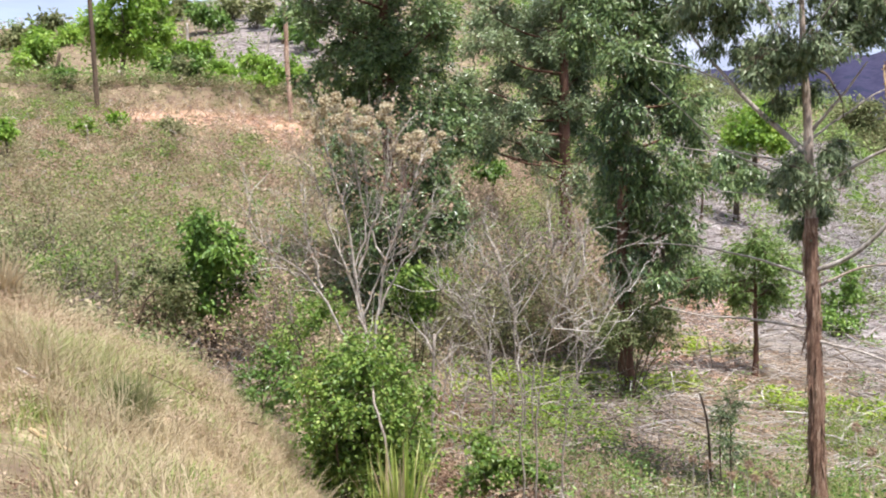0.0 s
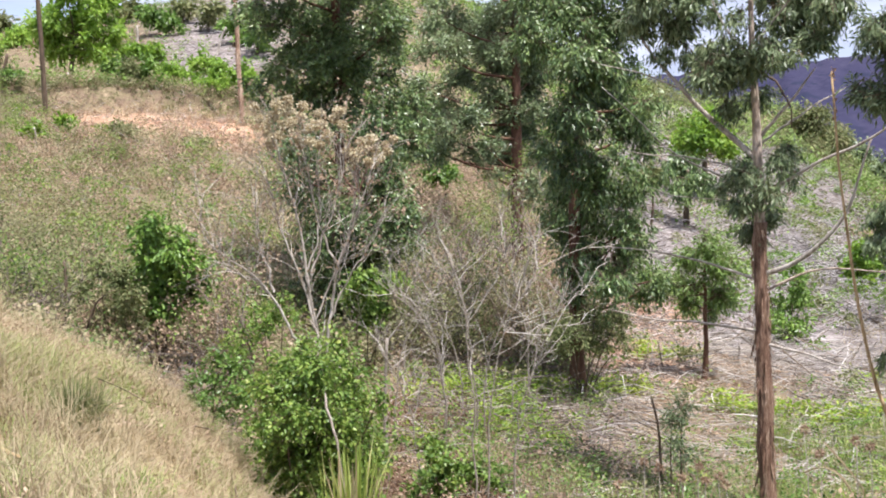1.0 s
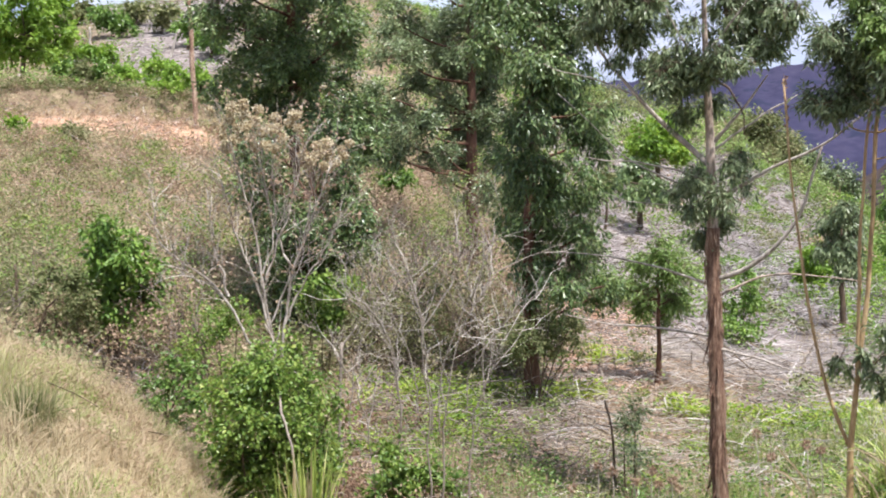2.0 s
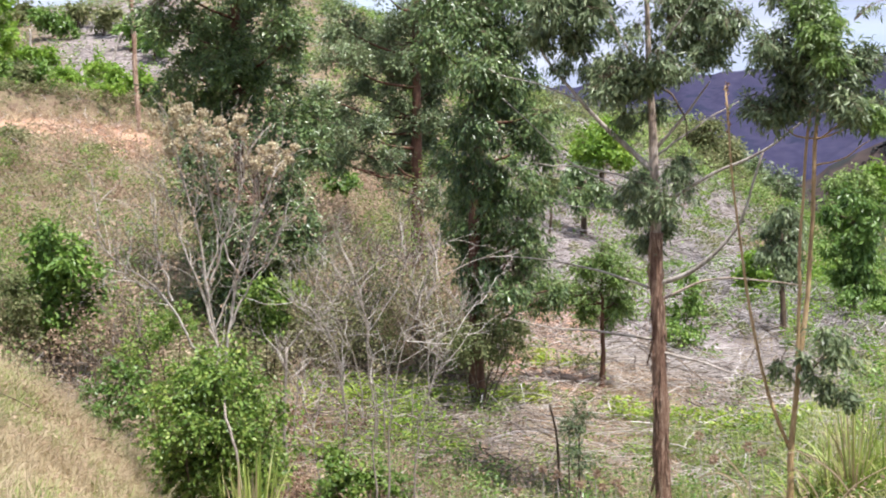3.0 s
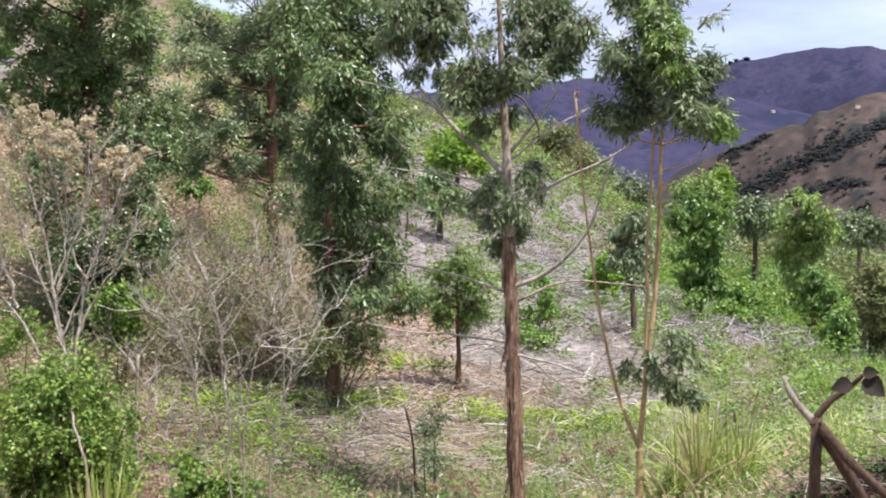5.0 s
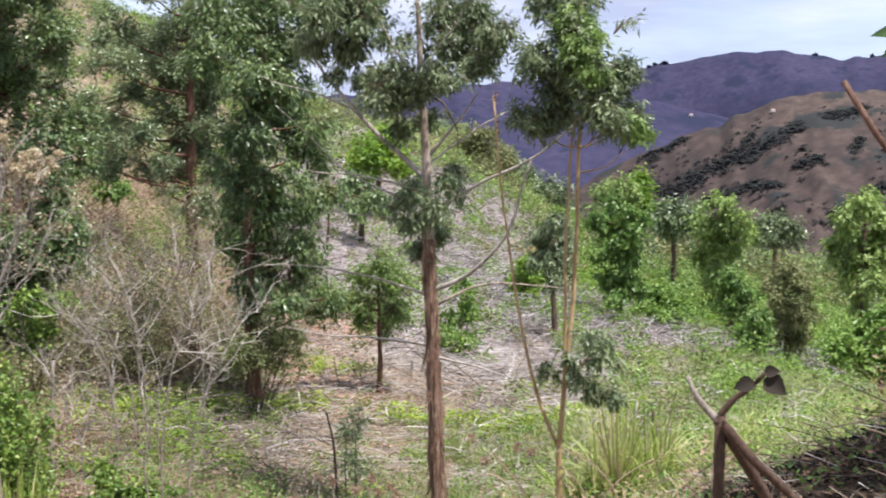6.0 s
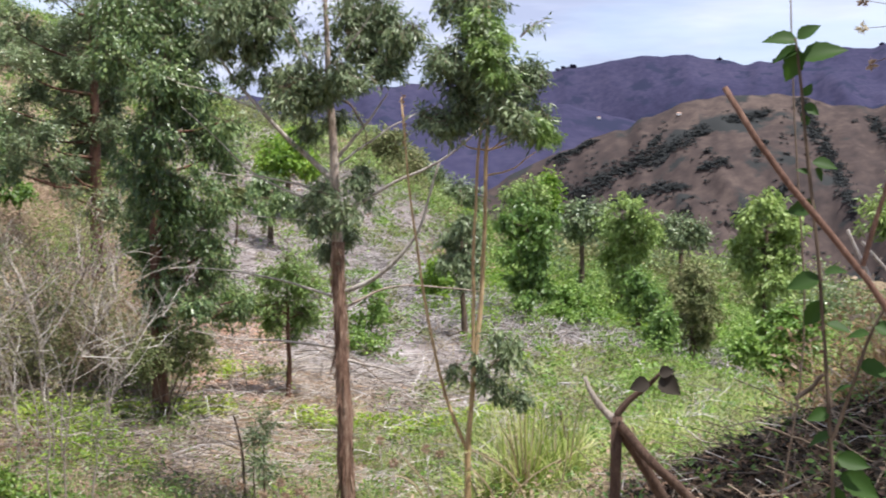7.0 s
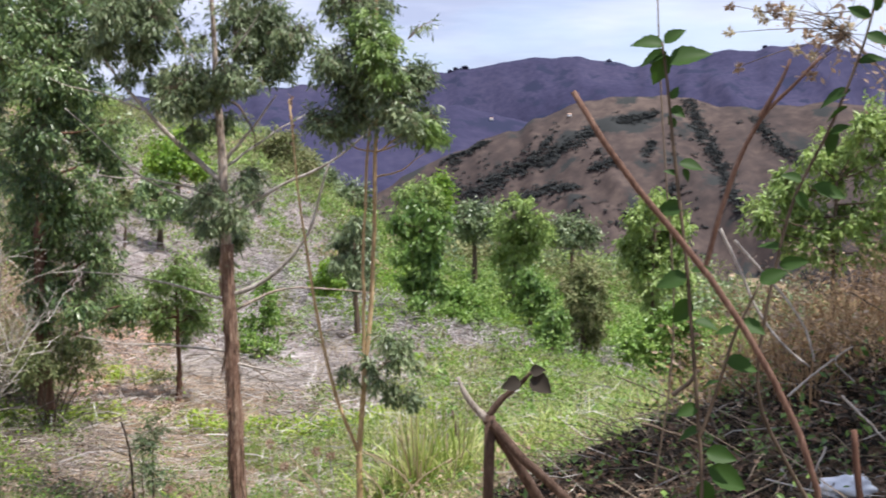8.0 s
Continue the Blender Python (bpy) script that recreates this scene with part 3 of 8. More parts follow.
# mountain and lower ridge both carry painted haze and cloud shade
MOUNTAIN = far_slope("backdrop_mountain", "distant mountain ridge with blue-purple haze and cloud shade painted in", [(-14, 4.2), (0, 4.2), (6.93, 4.67), (9.88, 4.92), (15.59, 5.44), (17.58, 5.67), (19.32, 6.13), (20.81, 5.99), (22.77, 5.83), (23.99, 5.56), (27.12, 6.03), (30.18, 6.24), (31.11, 6.3), (34.24, 5.66), (42, 5.2)],
          2600, 1300, 1.0, HILL_FAR_HAZED, 11, 330.0, 250, -2.0)
RIDGE = far_slope("backdrop_ridge", "lower scrub ridge in front of the mountain, haze and shade painted in", [(4, 2.9), (9, 3.2), (13.34, 3.68), (16.08, 4.03), (18.32, 3.39), (20.79, 2.87), (26, 2.2), (34, 2.6), (42, 3)],
          1250, 500, -2.0, HILL_FAR_HAZED, 21, 130.0, 55, 3.0)
TAN = far_slope("backdrop_hill", "bare tan hillside, colour dimmed for cloud shade, with dark scrub in its folds", [(9, -1.6), (12, -0.2), (14.2, 1.1), (15.6, 1.75), (16.7, 2.25), (18.4, 2.85), (20.3, 3.65), (21.8, 4.15), (23.2, 4.3), (25.2, 4.27), (28.79, 3.59), (31.58, 3.88), (34.25, 3.56), (42, 3.4)],
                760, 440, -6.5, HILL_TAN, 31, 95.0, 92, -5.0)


def gully_scrub(name, label, at, lines, per_degree, size, material, seed):
    """Thick dark scrub along the gullies of a far hillside, given by bearing and elevation."""
    rng = np.random.default_rng(seed)
    pts = []
    for line in lines:
        for (b0, e0, w0), (b1, e1, w1) in zip(line[:-1], line[1:]):
            for u in rng.random(int(per_degree * (math.hypot(b1 - b0, e1 - e0) + 0.15))):
                w = w0 + (w1 - w0) * u
                b, e = b0 + (b1 - b0) * u + rng.normal(0, w * 0.55), e0 + (e1 - e0) * u + rng.normal(0, w * 0.5)
                line_up = np.array([tuple(at(b, k / 89)) for k in range(0, 90, 2)])
                fine = np.stack([np.interp(np.linspace(0, 44, 400), np.arange(45), line_up[:, k]) for k in range(3)], 1)
                rise = np.degrees(np.arctan2(fine[:, 2] - EYE, np.hypot(fine[:, 0], fine[:, 1])))
                pts.append(fine[int(np.argmin(np.abs(rise - e)))] + rng.normal(0, 0.8, 3) * np.array([1, 1, 0]))
    pts = np.array(pts)
    per = 16
    s = size * rng.uniform(0.5, 1.5, len(pts))
    d = unit(rng.normal(size=(len(pts), per, 3)))
    d[:, :, 2] = np.abs(d[:, :, 2])
    base = (pts[:, None] + d * s[:, None, None] * np.array([1.3, 1.3, 0.8])).reshape(-1, 3)
    m = len(base)
    L = np.repeat(s, per) * rng.uniform(0.4, 0.9, m)
    vv, f = leaves(base, rng.normal(0, 1, (m, 3)) * np.array([1, 1, 0.3]), rng.normal(0, 0.16, (m, 3)) + np.array([0.1, -0.65, 0.8]), L * 1.5, L * 1.3)
    me = mesh_np(name, vv, f)
    me.materials.append(material)
    return tagged(new(name, me), label, "scrub", kind="stuff")


# gully leaves are blue-grey too, with the haze put into the colour
plain_leaf = leaf_mat("hazed_gully_scrub_leaf", [(0.2, (0.028, 0.032, 0.034)), (0.8, (0.043, 0.046, 0.045))], rough=1.0, gloss=0.05, thin=0.1)
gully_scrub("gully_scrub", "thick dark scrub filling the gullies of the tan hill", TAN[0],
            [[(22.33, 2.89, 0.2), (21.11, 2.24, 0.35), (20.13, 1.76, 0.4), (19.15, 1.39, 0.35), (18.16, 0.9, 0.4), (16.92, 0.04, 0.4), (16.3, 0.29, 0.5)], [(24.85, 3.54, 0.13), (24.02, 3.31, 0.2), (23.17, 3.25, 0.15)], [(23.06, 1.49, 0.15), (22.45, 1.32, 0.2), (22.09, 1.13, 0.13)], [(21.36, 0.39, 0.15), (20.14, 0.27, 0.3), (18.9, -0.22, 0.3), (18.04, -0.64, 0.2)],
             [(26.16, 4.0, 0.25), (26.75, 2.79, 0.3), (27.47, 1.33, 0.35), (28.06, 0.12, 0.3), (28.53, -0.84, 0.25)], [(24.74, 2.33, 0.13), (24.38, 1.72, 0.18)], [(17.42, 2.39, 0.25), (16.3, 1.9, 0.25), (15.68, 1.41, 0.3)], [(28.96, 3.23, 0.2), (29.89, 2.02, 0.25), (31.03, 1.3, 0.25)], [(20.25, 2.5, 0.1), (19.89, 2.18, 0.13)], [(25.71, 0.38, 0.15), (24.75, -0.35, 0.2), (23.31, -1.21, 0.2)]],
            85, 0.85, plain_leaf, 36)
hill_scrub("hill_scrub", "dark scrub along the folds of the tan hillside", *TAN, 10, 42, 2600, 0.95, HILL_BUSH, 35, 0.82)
rng = np.random.default_rng(38)
crest = [(b + rng.normal(0, 0.07), w) for b, w in ((15.75, 7), (16.0, 5), (16.35, 8), (16.5, 5), (22.8, 5), (25.0, 6), (26.6, 7), (29.3, 6), (33.0, 7))]
top = np.concatenate([np.array(tuple(MOUNTAIN[0](b, 1.0))) + unit(rng.normal(size=(60, 3))) * w * 0.45 * rng.random((60, 1)) ** 0.5 * np.array([1.2, 1.2, 0.8]) + np.array([0, 0, w * 0.1]) for b, w in crest])
vv, f = leaves(top, rng.normal(0, 1, top.shape), rng.normal(0, 1, top.shape), rng.uniform(3, 6, len(top)), rng.uniform(3, 5, len(top)))
# crest trees share the mountain's colour, haze included
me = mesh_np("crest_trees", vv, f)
me.materials.append(HILL_FAR_HAZED)
tagged(new("crest_trees", me), "dark scattered trees along the mountain's crest", "trees", kind="stuff")
WHITEWASH, ROOF_TILE = plain_mat("whitewashed_wall", (0.55, 0.54, 0.53), rough=0.8, vary=0.06, scale=0.6), plain_mat("faded_tile_roof", (0.36, 0.24, 0.18), rough=0.85, vary=0.2, scale=1.5)
for place, wide, label in ((RIDGE[0](17.6, 0.96) + Vector((0, 0, 1.2)), 3.0, "tiny white farmhouse on the far ridge"), (TAN[0](21.0, 0.97) + Vector((0, 0, 0.9)), 2.2, "small pale farmhouse on the crest of the tan hill")):
    house = thing("farmhouse", place - Vector((0, 0, wide * 0.3)), label, "house", "farmhouses")
    for nm, mat, lo, hi, shrink in (("wall", WHITEWASH, -0.3, 0.22, 0.0), ("roof", ROOF_TILE, 0.22, 0.46, 0.42)):
        hw, hd = wide * (0.5 if nm == "wall" else 0.56), wide * (0.36 if nm == "wall" else 0.42)
        sx, sy = hw, hd * (1 - shrink * 2)
        v = [(-hw, -hd, lo * wide), (hw, -hd, lo * wide), (hw, hd, lo * wide), (-hw, hd, lo * wide), (-sx, -sy, hi * wide), (sx, -sy, hi * wide), (sx, sy, hi * wide), (-sx, sy, hi * wide)]
        part(nm, mesh_np(nm, np.array(v) + np.array(tuple(place)), [np.array([(0, 1, 5, 4), (1, 2, 6, 5), (2, 3, 7, 6), (3, 0, 4, 7), (4, 5, 6, 7), (3, 2, 1, 0)])]), mat, house)


# ---------- plant builders ----------
def spray_points(clumps, n, rng, hollow=0.45, tufts=8):
    """Points in a crown made of several rough balls (centre, radius): each ball bears tufts near its skin, and the sprays gather in the tufts."""
    c = np.array([tuple(p) for p, _ in clumps])
    r = np.array([q for _, q in clumps])
    w = r ** 2.0
    d = unit(rng.normal(size=(len(r), tufts, 3)) + np.array([0, 0, 0.25]))
    tc = c[:, None] + d * (r[:, None] * (hollow + (1 - hollow) * rng.random((len(r), tufts))) * 0.95)[:, :, None] * np.array([1, 1, 0.9])
    k = rng.choice(len(r), n, p=w / w.sum())
    j = (tufts * rng.random(n) ** 1.25).astype(int)
    o = unit(rng.normal(size=(n, 3)))
    q = tc[k, j] + o * (r[k] * 0.33 * rng.random(n) ** 0.45)[:, None] * np.array([1, 1, 0.75])
    out = unit(0.6 * d[k, j] + o)
    return q, out, k, c


def crown(name, clumps, n, per, length, width, material, parent, rng, droop=0.3, spread=0.25, oval=False, label="", twig=0.006, gap=0.0, bark=None, hollow=0.35):
    """A crown of leaf sprays hung on fine twigs inside a set of clumps."""
    p, out, k, c = spray_points(clumps, n, rng, hollow)
    if gap > 0:
        keep = vnoise(p[:, 0] + p[:, 1] * 0.7, p[:, 2] * 1.2, spread * 2.2, 5) > gap
        p, out, k = p[keep], out[keep], k[keep]
    n = len(p)
    way = unit(out + rng.normal(0, 0.5, (n, 3)) + np.array([0, 0, -droop * 1.4]))
    t = rng.random((n, per, 1))
    base = p[:, None] + way[:, None] * (t - 0.3) * spread + rng.normal(0, spread * 0.10, (n, per, 3))
    lw = unit(way[:, None] * (1 - droop) + rng.normal(0, 0.55, (n, per, 3)) + np.array([0, 0, -droop * 2.0]))
    face = unit(rng.normal(0, 0.7, (n, per, 3)) + np.array([0, 0, 1.0 - droop * 0.8]) + out[:, None] * 0.5)
    m = n * per
    L = length * rng.uniform(0.65, 1.2, m)
    W = width * rng.uniform(0.7, 1.2, m)
    v, f = leaves(base.reshape(-1, 3), lw.reshape(-1, 3), face.reshape(-1, 3), L, W, oval=oval)
    ob = part(name, mesh_np(name, v, f), material, parent, label, kind="stuff")
    if twig > 0:
        s = p - way * spread * 0.3
        e = p + way * spread * 0.75
        a = c[k] + (s - c[k]) * 0.35
        P = np.stack([a, s * 0.97 + a * 0.03 + np.array([0, 0, 0.02]), e], 1)
        pick = rng.random(n) < 0.45
        R = np.tile(np.array([twig, twig * 0.7, twig * 0.3]), (pick.sum(), 1))
        v, f = tubes(P[pick], R, 3)
        part("twig_spray", mesh_np("twig_spray", v, f), bark or TWIG_DARK, parent, kind="stuff")
    return ob


def limb(parent, points, r0, r1, material, rng, name="branch", label="", n=12, sides=7, wob=0.012, flare=0.0):
    v, f = stem(points, r0, r1, rng, n=n, sides=sides, wob=wob, flare=flare)
    return part(name, mesh_np(name, v, f, smooth=True), material, parent, label)


def auto_limbs(parent, trunk, clumps, r, material, rng):
    """A branch from the trunk up to each clump."""
    tr = bend(trunk, 24, 0, rng)
    for c, rad in clumps:
        c = np.array(tuple(c))
        cand = tr[tr[:, 2] < c[2] - 0.15 * np.linalg.norm(tr[:, :2] - c[:2], axis=1)]
        s = cand[-1] if len(cand) else tr[len(tr) // 3]
        if np.linalg.norm(c - s) < 0.25:
            continue
        midp = (s + c) / 2 + np.array([0, 0, -0.08 * np.linalg.norm(c - s)]) + rng.normal(0, 0.04, 3)
        limb(parent, [s, midp, c], r, r * 0.3, material, rng, n=9, sides=5)


def polar_points(spec, reach):
    return [V(b, e, reach) for b, e in spec]


def polar_clumps(spec, reach, rng, deep=0.8, grow=1.0):
    """Clumps from bearing, elevation and angular radius, set at uneven depths round the trunk."""
    out = []
    for b, e, rad in spec:
        m = reach * radians(rad) * grow * rng.uniform(0.78, 1.2)
        d = reach + rng.uniform(-deep, deep)
        out.append((V(b, e, d), m * d / reach))
    return out


def tree(name, label, category, reach, trunk, r0, r1, clumps, n, per, length, width, leaf, bark, seed, droop=0.3, spread=0.3, branches=(), deep=0.8, oval=False, gap=0.0,
         limbs=True, hollow=0.35, group="", flare=0.03, limb_r=None, grow=1.0, base=True, twig=0.006):
    """A tree by its trunk line, its clumps and the named branches that show."""
    rng = np.random.default_rng(seed)
    pts = polar_points(trunk, reach)
    g = foot(trunk[0][0], reach)
    if base and pts[0].z > g.z + 0.05:
        pts.insert(0, g)
    root = thing(name, pts[0], label, category, group)
    limb(root, pts, r0, r1, bark, rng, name="trunk", n=26, sides=12, wob=0.012, flare=flare)
    cl = polar_clumps(clumps, reach, rng, deep, grow)
    if limbs:
        auto_limbs(root, pts, cl, limb_r or r0 * 0.35, bark, rng)
    for spec in branches:
        line, a, b = spec[0], spec[1], spec[2]
        mat = spec[3] if len(spec) > 3 else bark
        q = polar_points(line, reach)
        for i in range(1, len(q)):
            off = spec[4] if len(spec) > 4 else rng.uniform(-0.5, 0.5)
            fwd = Vector((q[i].x, q[i].y, 0)).normalized()
            q[i] = q[i] + fwd * off * i / len(q)
        limb(root, q, a, b, mat, rng, n=14, sides=7)
    crown("crown", cl, n, per, length, width, leaf, root, rng, droop, spread, oval=oval, gap=gap, twig=twig, bark=TWIG_DARK, hollow=hollow)
    return root


# ---------- trees ----------
TALL_EUC = tree("eucalyptus_tree", "slender eucalyptus with peeling red-brown bark and bare pale branches", "tree", 16.0,
     [(6.85, -15.35), (6.62, -11.53), (6.49, -7.63), (6.37, -4.18), (6.31, -1.95)], 0.106, 0.078,
     [(2.71, 6.19, 1.38), (3.94, 7.15, 1.25), (5.67, 4.82, 1.13), (1.84, 7.65, 1.13), (7.73, 6.37, 1.25), (8.58, 5.39, 1.0), (8.32, 7.67, 1.13), (6.63, 7.59, 1.25), (4.91, 9.05, 1.5), (2.7, 9.32, 1.5), (7.34, 9.47, 1.5), (5.65, 0.03, 0.65), (6.69, -0.96, 0.6), (5.47, -1.34, 0.55), (7.29, 0.77, 0.65), (6.45, -1.7, 0.45), (7.66, 0.03, 0.45), (4.85, -0.59, 0.45), (3.95, 4.47, 0.85), (4.95, 2.87, 0.65), (9.17, 7.06, 0.85), (1.23, 6.44, 0.75), (3.97, 4.3, 0.6), (4.8, 5.6, 0.8), (6.9, 5.6, 0.75), (7.9, 4.9, 0.6), (5.5, 6.6, 0.9), (3.1, 7.9, 1.1), (6.1, 3.2, 0.4), (5.9, -2.3, 0.45), (6.9, -1.7, 0.4)],
     3100, 10, 0.11, 0.026, EUC_LEAF, BARK_EUC, 1, droop=0.42, spread=0.24, limbs=False, deep=0.9, gap=0.24, grow=1.12, hollow=0.2,
     branches=[
         ([(6.31, -2.15), (6.25, -0.47), (6.19, 1.02), (6.09, 3.72), (5.9, 6.64), (5.71, 10.22)], 0.072, 0.02, BARK_UPPER, 0.0),
         ([(6.52, -4.23), (7.69, -3.84), (8.66, -3.17), (9.85, -1.68), (10.43, 0.03), (10.82, 1.37)], 0.034, 0.012, BARK_PALE, -0.6),
         ([(6.57, -4.97), (8.18, -4.08), (9.63, -3.94), (11.79, -4.22), (12.85, -4.35)], 0.019, 0.006, BARK_UPPER, 0.3),
         ([(6.32, -4.53), (4.74, -3.95), (2.75, -3.51), (1.25, -3.22), (-0.12, -3.22)], 0.019, 0.006, BARK_PALE, 0.4),
         ([(6.44, -6.7), (3.76, -6.31), (1.26, -6.09), (-0.04, -5.72)], 0.019, 0.006, BARK_PALE, -0.5),
         ([(6.49, -7.24), (8.45, -7.52), (10.4, -8.03)], 0.020, 0.005, BARK_PALE, -0.8),
         ([(6.24, 0.57), (5.2, 1.63), (3.96, 2.63), (2.72, 3.99), (1.35, 5.83), (0.73, 6.93)], 0.040, 0.013, BARK_PALE, 0.2),
         ([(6.19, -0.1), (4.72, 0.47), (3.23, 0.82), (0.99, 0.97)], 0.015, 0.005, BARK_PALE, -0.4),
         ([(6.3, -0.76), (4.97, -0.17), (3.48, 0.52), (2.24, 1.27), (0.74, 3.01), (-0.38, 4.0)], 0.016, 0.005, BARK_PALE, 0.6),
         ([(2.85, 3.79), (1.73, 4.24), (0.49, 4.61), (-1.0, 4.98)], 0.012, 0.004, BARK_PALE, -0.3),
         ([(6.23, 1.56), (7.39, 2.85), (8.59, 4.42)], 0.028, 0.008, BARK_PALE, -0.2),
         ([(6.23, 1.26), (8.12, 2.72), (9.8, 3.68)], 0.019, 0.006, BARK_PALE, 0.5),
         ([(6.35, -1.01), (8.14, 0.27), (10.06, 1.13), (11.25, 1.68), (12.64, 2.92)], 0.027, 0.009, BARK_PALE, -0.5),
         ([(6.16, 4.45), (7.02, 3.91), (7.51, 3.1), (7.59, 1.99)], 0.016, 0.007, BARK_DARK, -0.3),
         ([(6.07, 4.45), (4.93, 6.17), (3.94, 8.11), (3.44, 9.55)], 0.019, 0.007, BARK_PALE, 0.4),
         ([(6.01, 5.43), (7.36, 7.09), (8.31, 8.5)], 0.018, 0.006, BARK_PALE, -0.4),
         ([(6.25, -1.46), (4.72, -1.02), (2.74, -0.97), (1.62, -0.47)], 0.010, 0.003, BARK_PALE, 0.4)])

rng = np.random.default_rng(15)
crown("inner_foliage", polar_clumps([(5.65, 0.03, 0.65), (6.75, -0.9, 0.6), (5.47, -1.34, 0.55), (7.2, 0.5, 0.55), (6.45, -1.7, 0.5), (5.9, -2.3, 0.45), (6.9, -1.7, 0.4), (4.85, -0.59, 0.45), (5.0, 3.9, 0.6), (4.3, 5.0, 0.7), (5.4, 5.0, 0.7), (6.9, 4.9, 0.5)], 15.9, rng, 0.4), 520, 10, 0.10, 0.026, EUC_LEAF, TALL_EUC, rng, droop=0.42, spread=0.22, twig=0.004)

# loose strips of bark down the trunk
rng = np.random.default_rng(14)
n = 150
line = bend([foot([(6.85, -15.35)][0][0], 16.0)] + polar_points([(6.85, -15.35), (6.62, -11.53), (6.49, -7.63), (6.37, -4.18), (6.31, -1.95)], 16.0), 60, 0, rng)
k = rng.integers(6, 59, n)
a = rng.uniform(0, 2 * math.pi, n)
out = np.stack([np.cos(a), np.sin(a), np.zeros(n)], 1)
v, f = leaves(line[k] + out * 0.094, np.stack([np.zeros(n), np.zeros(n), -np.ones(n)], 1) + out * rng.uniform(0.02, 0.22, (n, 1)) + rng.normal(0, 0.08, (n, 3)), out, rng.uniform(0.10, 0.38, n), rng.uniform(0.018, 0.045, n))
part("loose_bark", mesh_np("loose_bark", v, f), BARK_EUC, TALL_EUC, "loose curling strips of bark", kind="stuff")

YOUNG_EUC = tree("eucalyptus_tree", "young eucalyptus with twin straw-coloured stems and a drooping crown", "tree", 13.0,
     [(12.23, -15.07), (12.18, -13.26), (12.06, -11.09), (12.36, -8.68), (12.65, -5.54), (12.87, -2.39), (13.01, 1.72), (13.07, 4.11), (13.1, 7.18), (13.12, 9.74)], 0.031, 0.014,
     [(12.94, 6.95, 1.3), (11.68, 5.33, 1.25), (13.32, 4.82, 1.55), (14.75, 5.02, 1.13), (15.23, 3.12, 1.05), (14.27, 2.9, 1.0), (11.28, 3.06, 1.0), (13.8, 3.62, 1.2), (10.96, 5.94, 0.95), (13.04, 8.82, 1.55), (11.99, 8.63, 1.25), (14.22, 6.68, 1.1), (12.48, 6.5, 1.25), (15.2, 1.94, 0.75), (11.93, 3.89, 1.0)],
     2000, 10, 0.095, 0.022, EUC_LEAF, BARK_YELLOW, 2, droop=0.36, spread=0.20, deep=0.5, gap=0.26, grow=0.94, limb_r=0.010, hollow=0.2,
     branches=[
         ([(12.06, -11.13), (11.12, -8.73), (10.25, -5.11), (9.8, -1.68), (9.47, 0.76), (9.27, 4.17)], 0.020, 0.009, BARK_YELLOW, 0.1),
         ([(12.32, -8.92), (12.36, -5.55), (12.42, -2.39), (12.54, 0.51), (12.72, 3.16)], 0.021, 0.013, BARK_YELLOW, -0.1),
         ([(12.36, -8.44), (13.01, -7.7), (13.47, -7.08)], 0.012, 0.006, BARK_DARK, -0.1)])

rng = np.random.default_rng(13)
n = 60
t = rng.random((n, 1))
tip = np.array(tuple(V(9.26, 4.41, 13.1))) * (1 - t) + np.array(tuple(V(9.36, 2.23, 13.1))) * t
v, f = leaves(tip, rng.normal(0, 1, (n, 3)) + np.array([0, 0, 0.6]), rng.normal(0, 1, (n, 3)), rng.uniform(0.025, 0.05, n), rng.uniform(0.015, 0.028, n))
part("bud_tip", mesh_np("bud_tip", v, f), RUST_LEAF, YOUNG_EUC, "reddish withered buds on the bare leader", kind="stuff")
rng = np.random.default_rng(12)
crown("new_growth", polar_clumps([(13.01, 7.19, 1.0), (12.72, 6.25, 0.85), (13.41, 6.47, 0.85), (13.2, 5.3, 0.75), (15.19, 3.0, 0.55), (12.36, 7.44, 0.75)], 12.8, rng, 0.25), 620, 10, 0.085, 0.024, EUC_YOUNG, YOUNG_EUC, rng, droop=0.4, spread=0.2, label="yellow-green new foliage", twig=0)

rng = np.random.default_rng(16)
low = polar_clumps([(11.56, -7.67, 0.3), (12.52, -7.39, 0.32), (13.4, -6.28, 0.34), (14.15, -6.59, 0.34), (13.77, -7.28, 0.3), (14.47, -7.29, 0.26), (13.51, -8.52, 0.34), (14.31, -8.9, 0.28), (13.01, -8.07, 0.26)], 13.0, rng, 0.2)
crown("low_foliage", low, 150, 9, 0.10, 0.03, EUC_LEAF, YOUNG_EUC, rng, droop=0.45, spread=0.17, label="dark drooping shoots low on the stems", twig=0.003)
for p, _ in low[::3]:
    limb(YOUNG_EUC, [V(12.36, -8.6, 13.0), (V(12.36, -8.0, 13.0) + p) / 2, p], 0.009, 0.004, BARK_DARK, rng, n=7, sides=5)

tree("young_eucalyptus_tree", "small eucalyptus with a thin dark trunk in the clearing", "tree", 24.5,
     [(4.02, -8.95), (4.06, -6.68), (4.03, -4.7), (3.99, -3.08)], 0.055, 0.022,
     [(4.04, -3.4, 0.9), (3.38, -3.96, 0.75), (4.86, -3.95, 0.8), (2.76, -4.71, 0.7), (5.12, -5.06, 0.65), (4.0, -4.95, 0.9), (3.38, -5.57, 0.6), (4.5, -5.69, 0.55), (1.88, -4.71, 0.55), (1.38, -4.22, 0.5)],
     680, 8, 0.12, 0.035, EUC_YOUNG, BARK_RED, 3, droop=0.28, spread=0.34, deep=0.5)

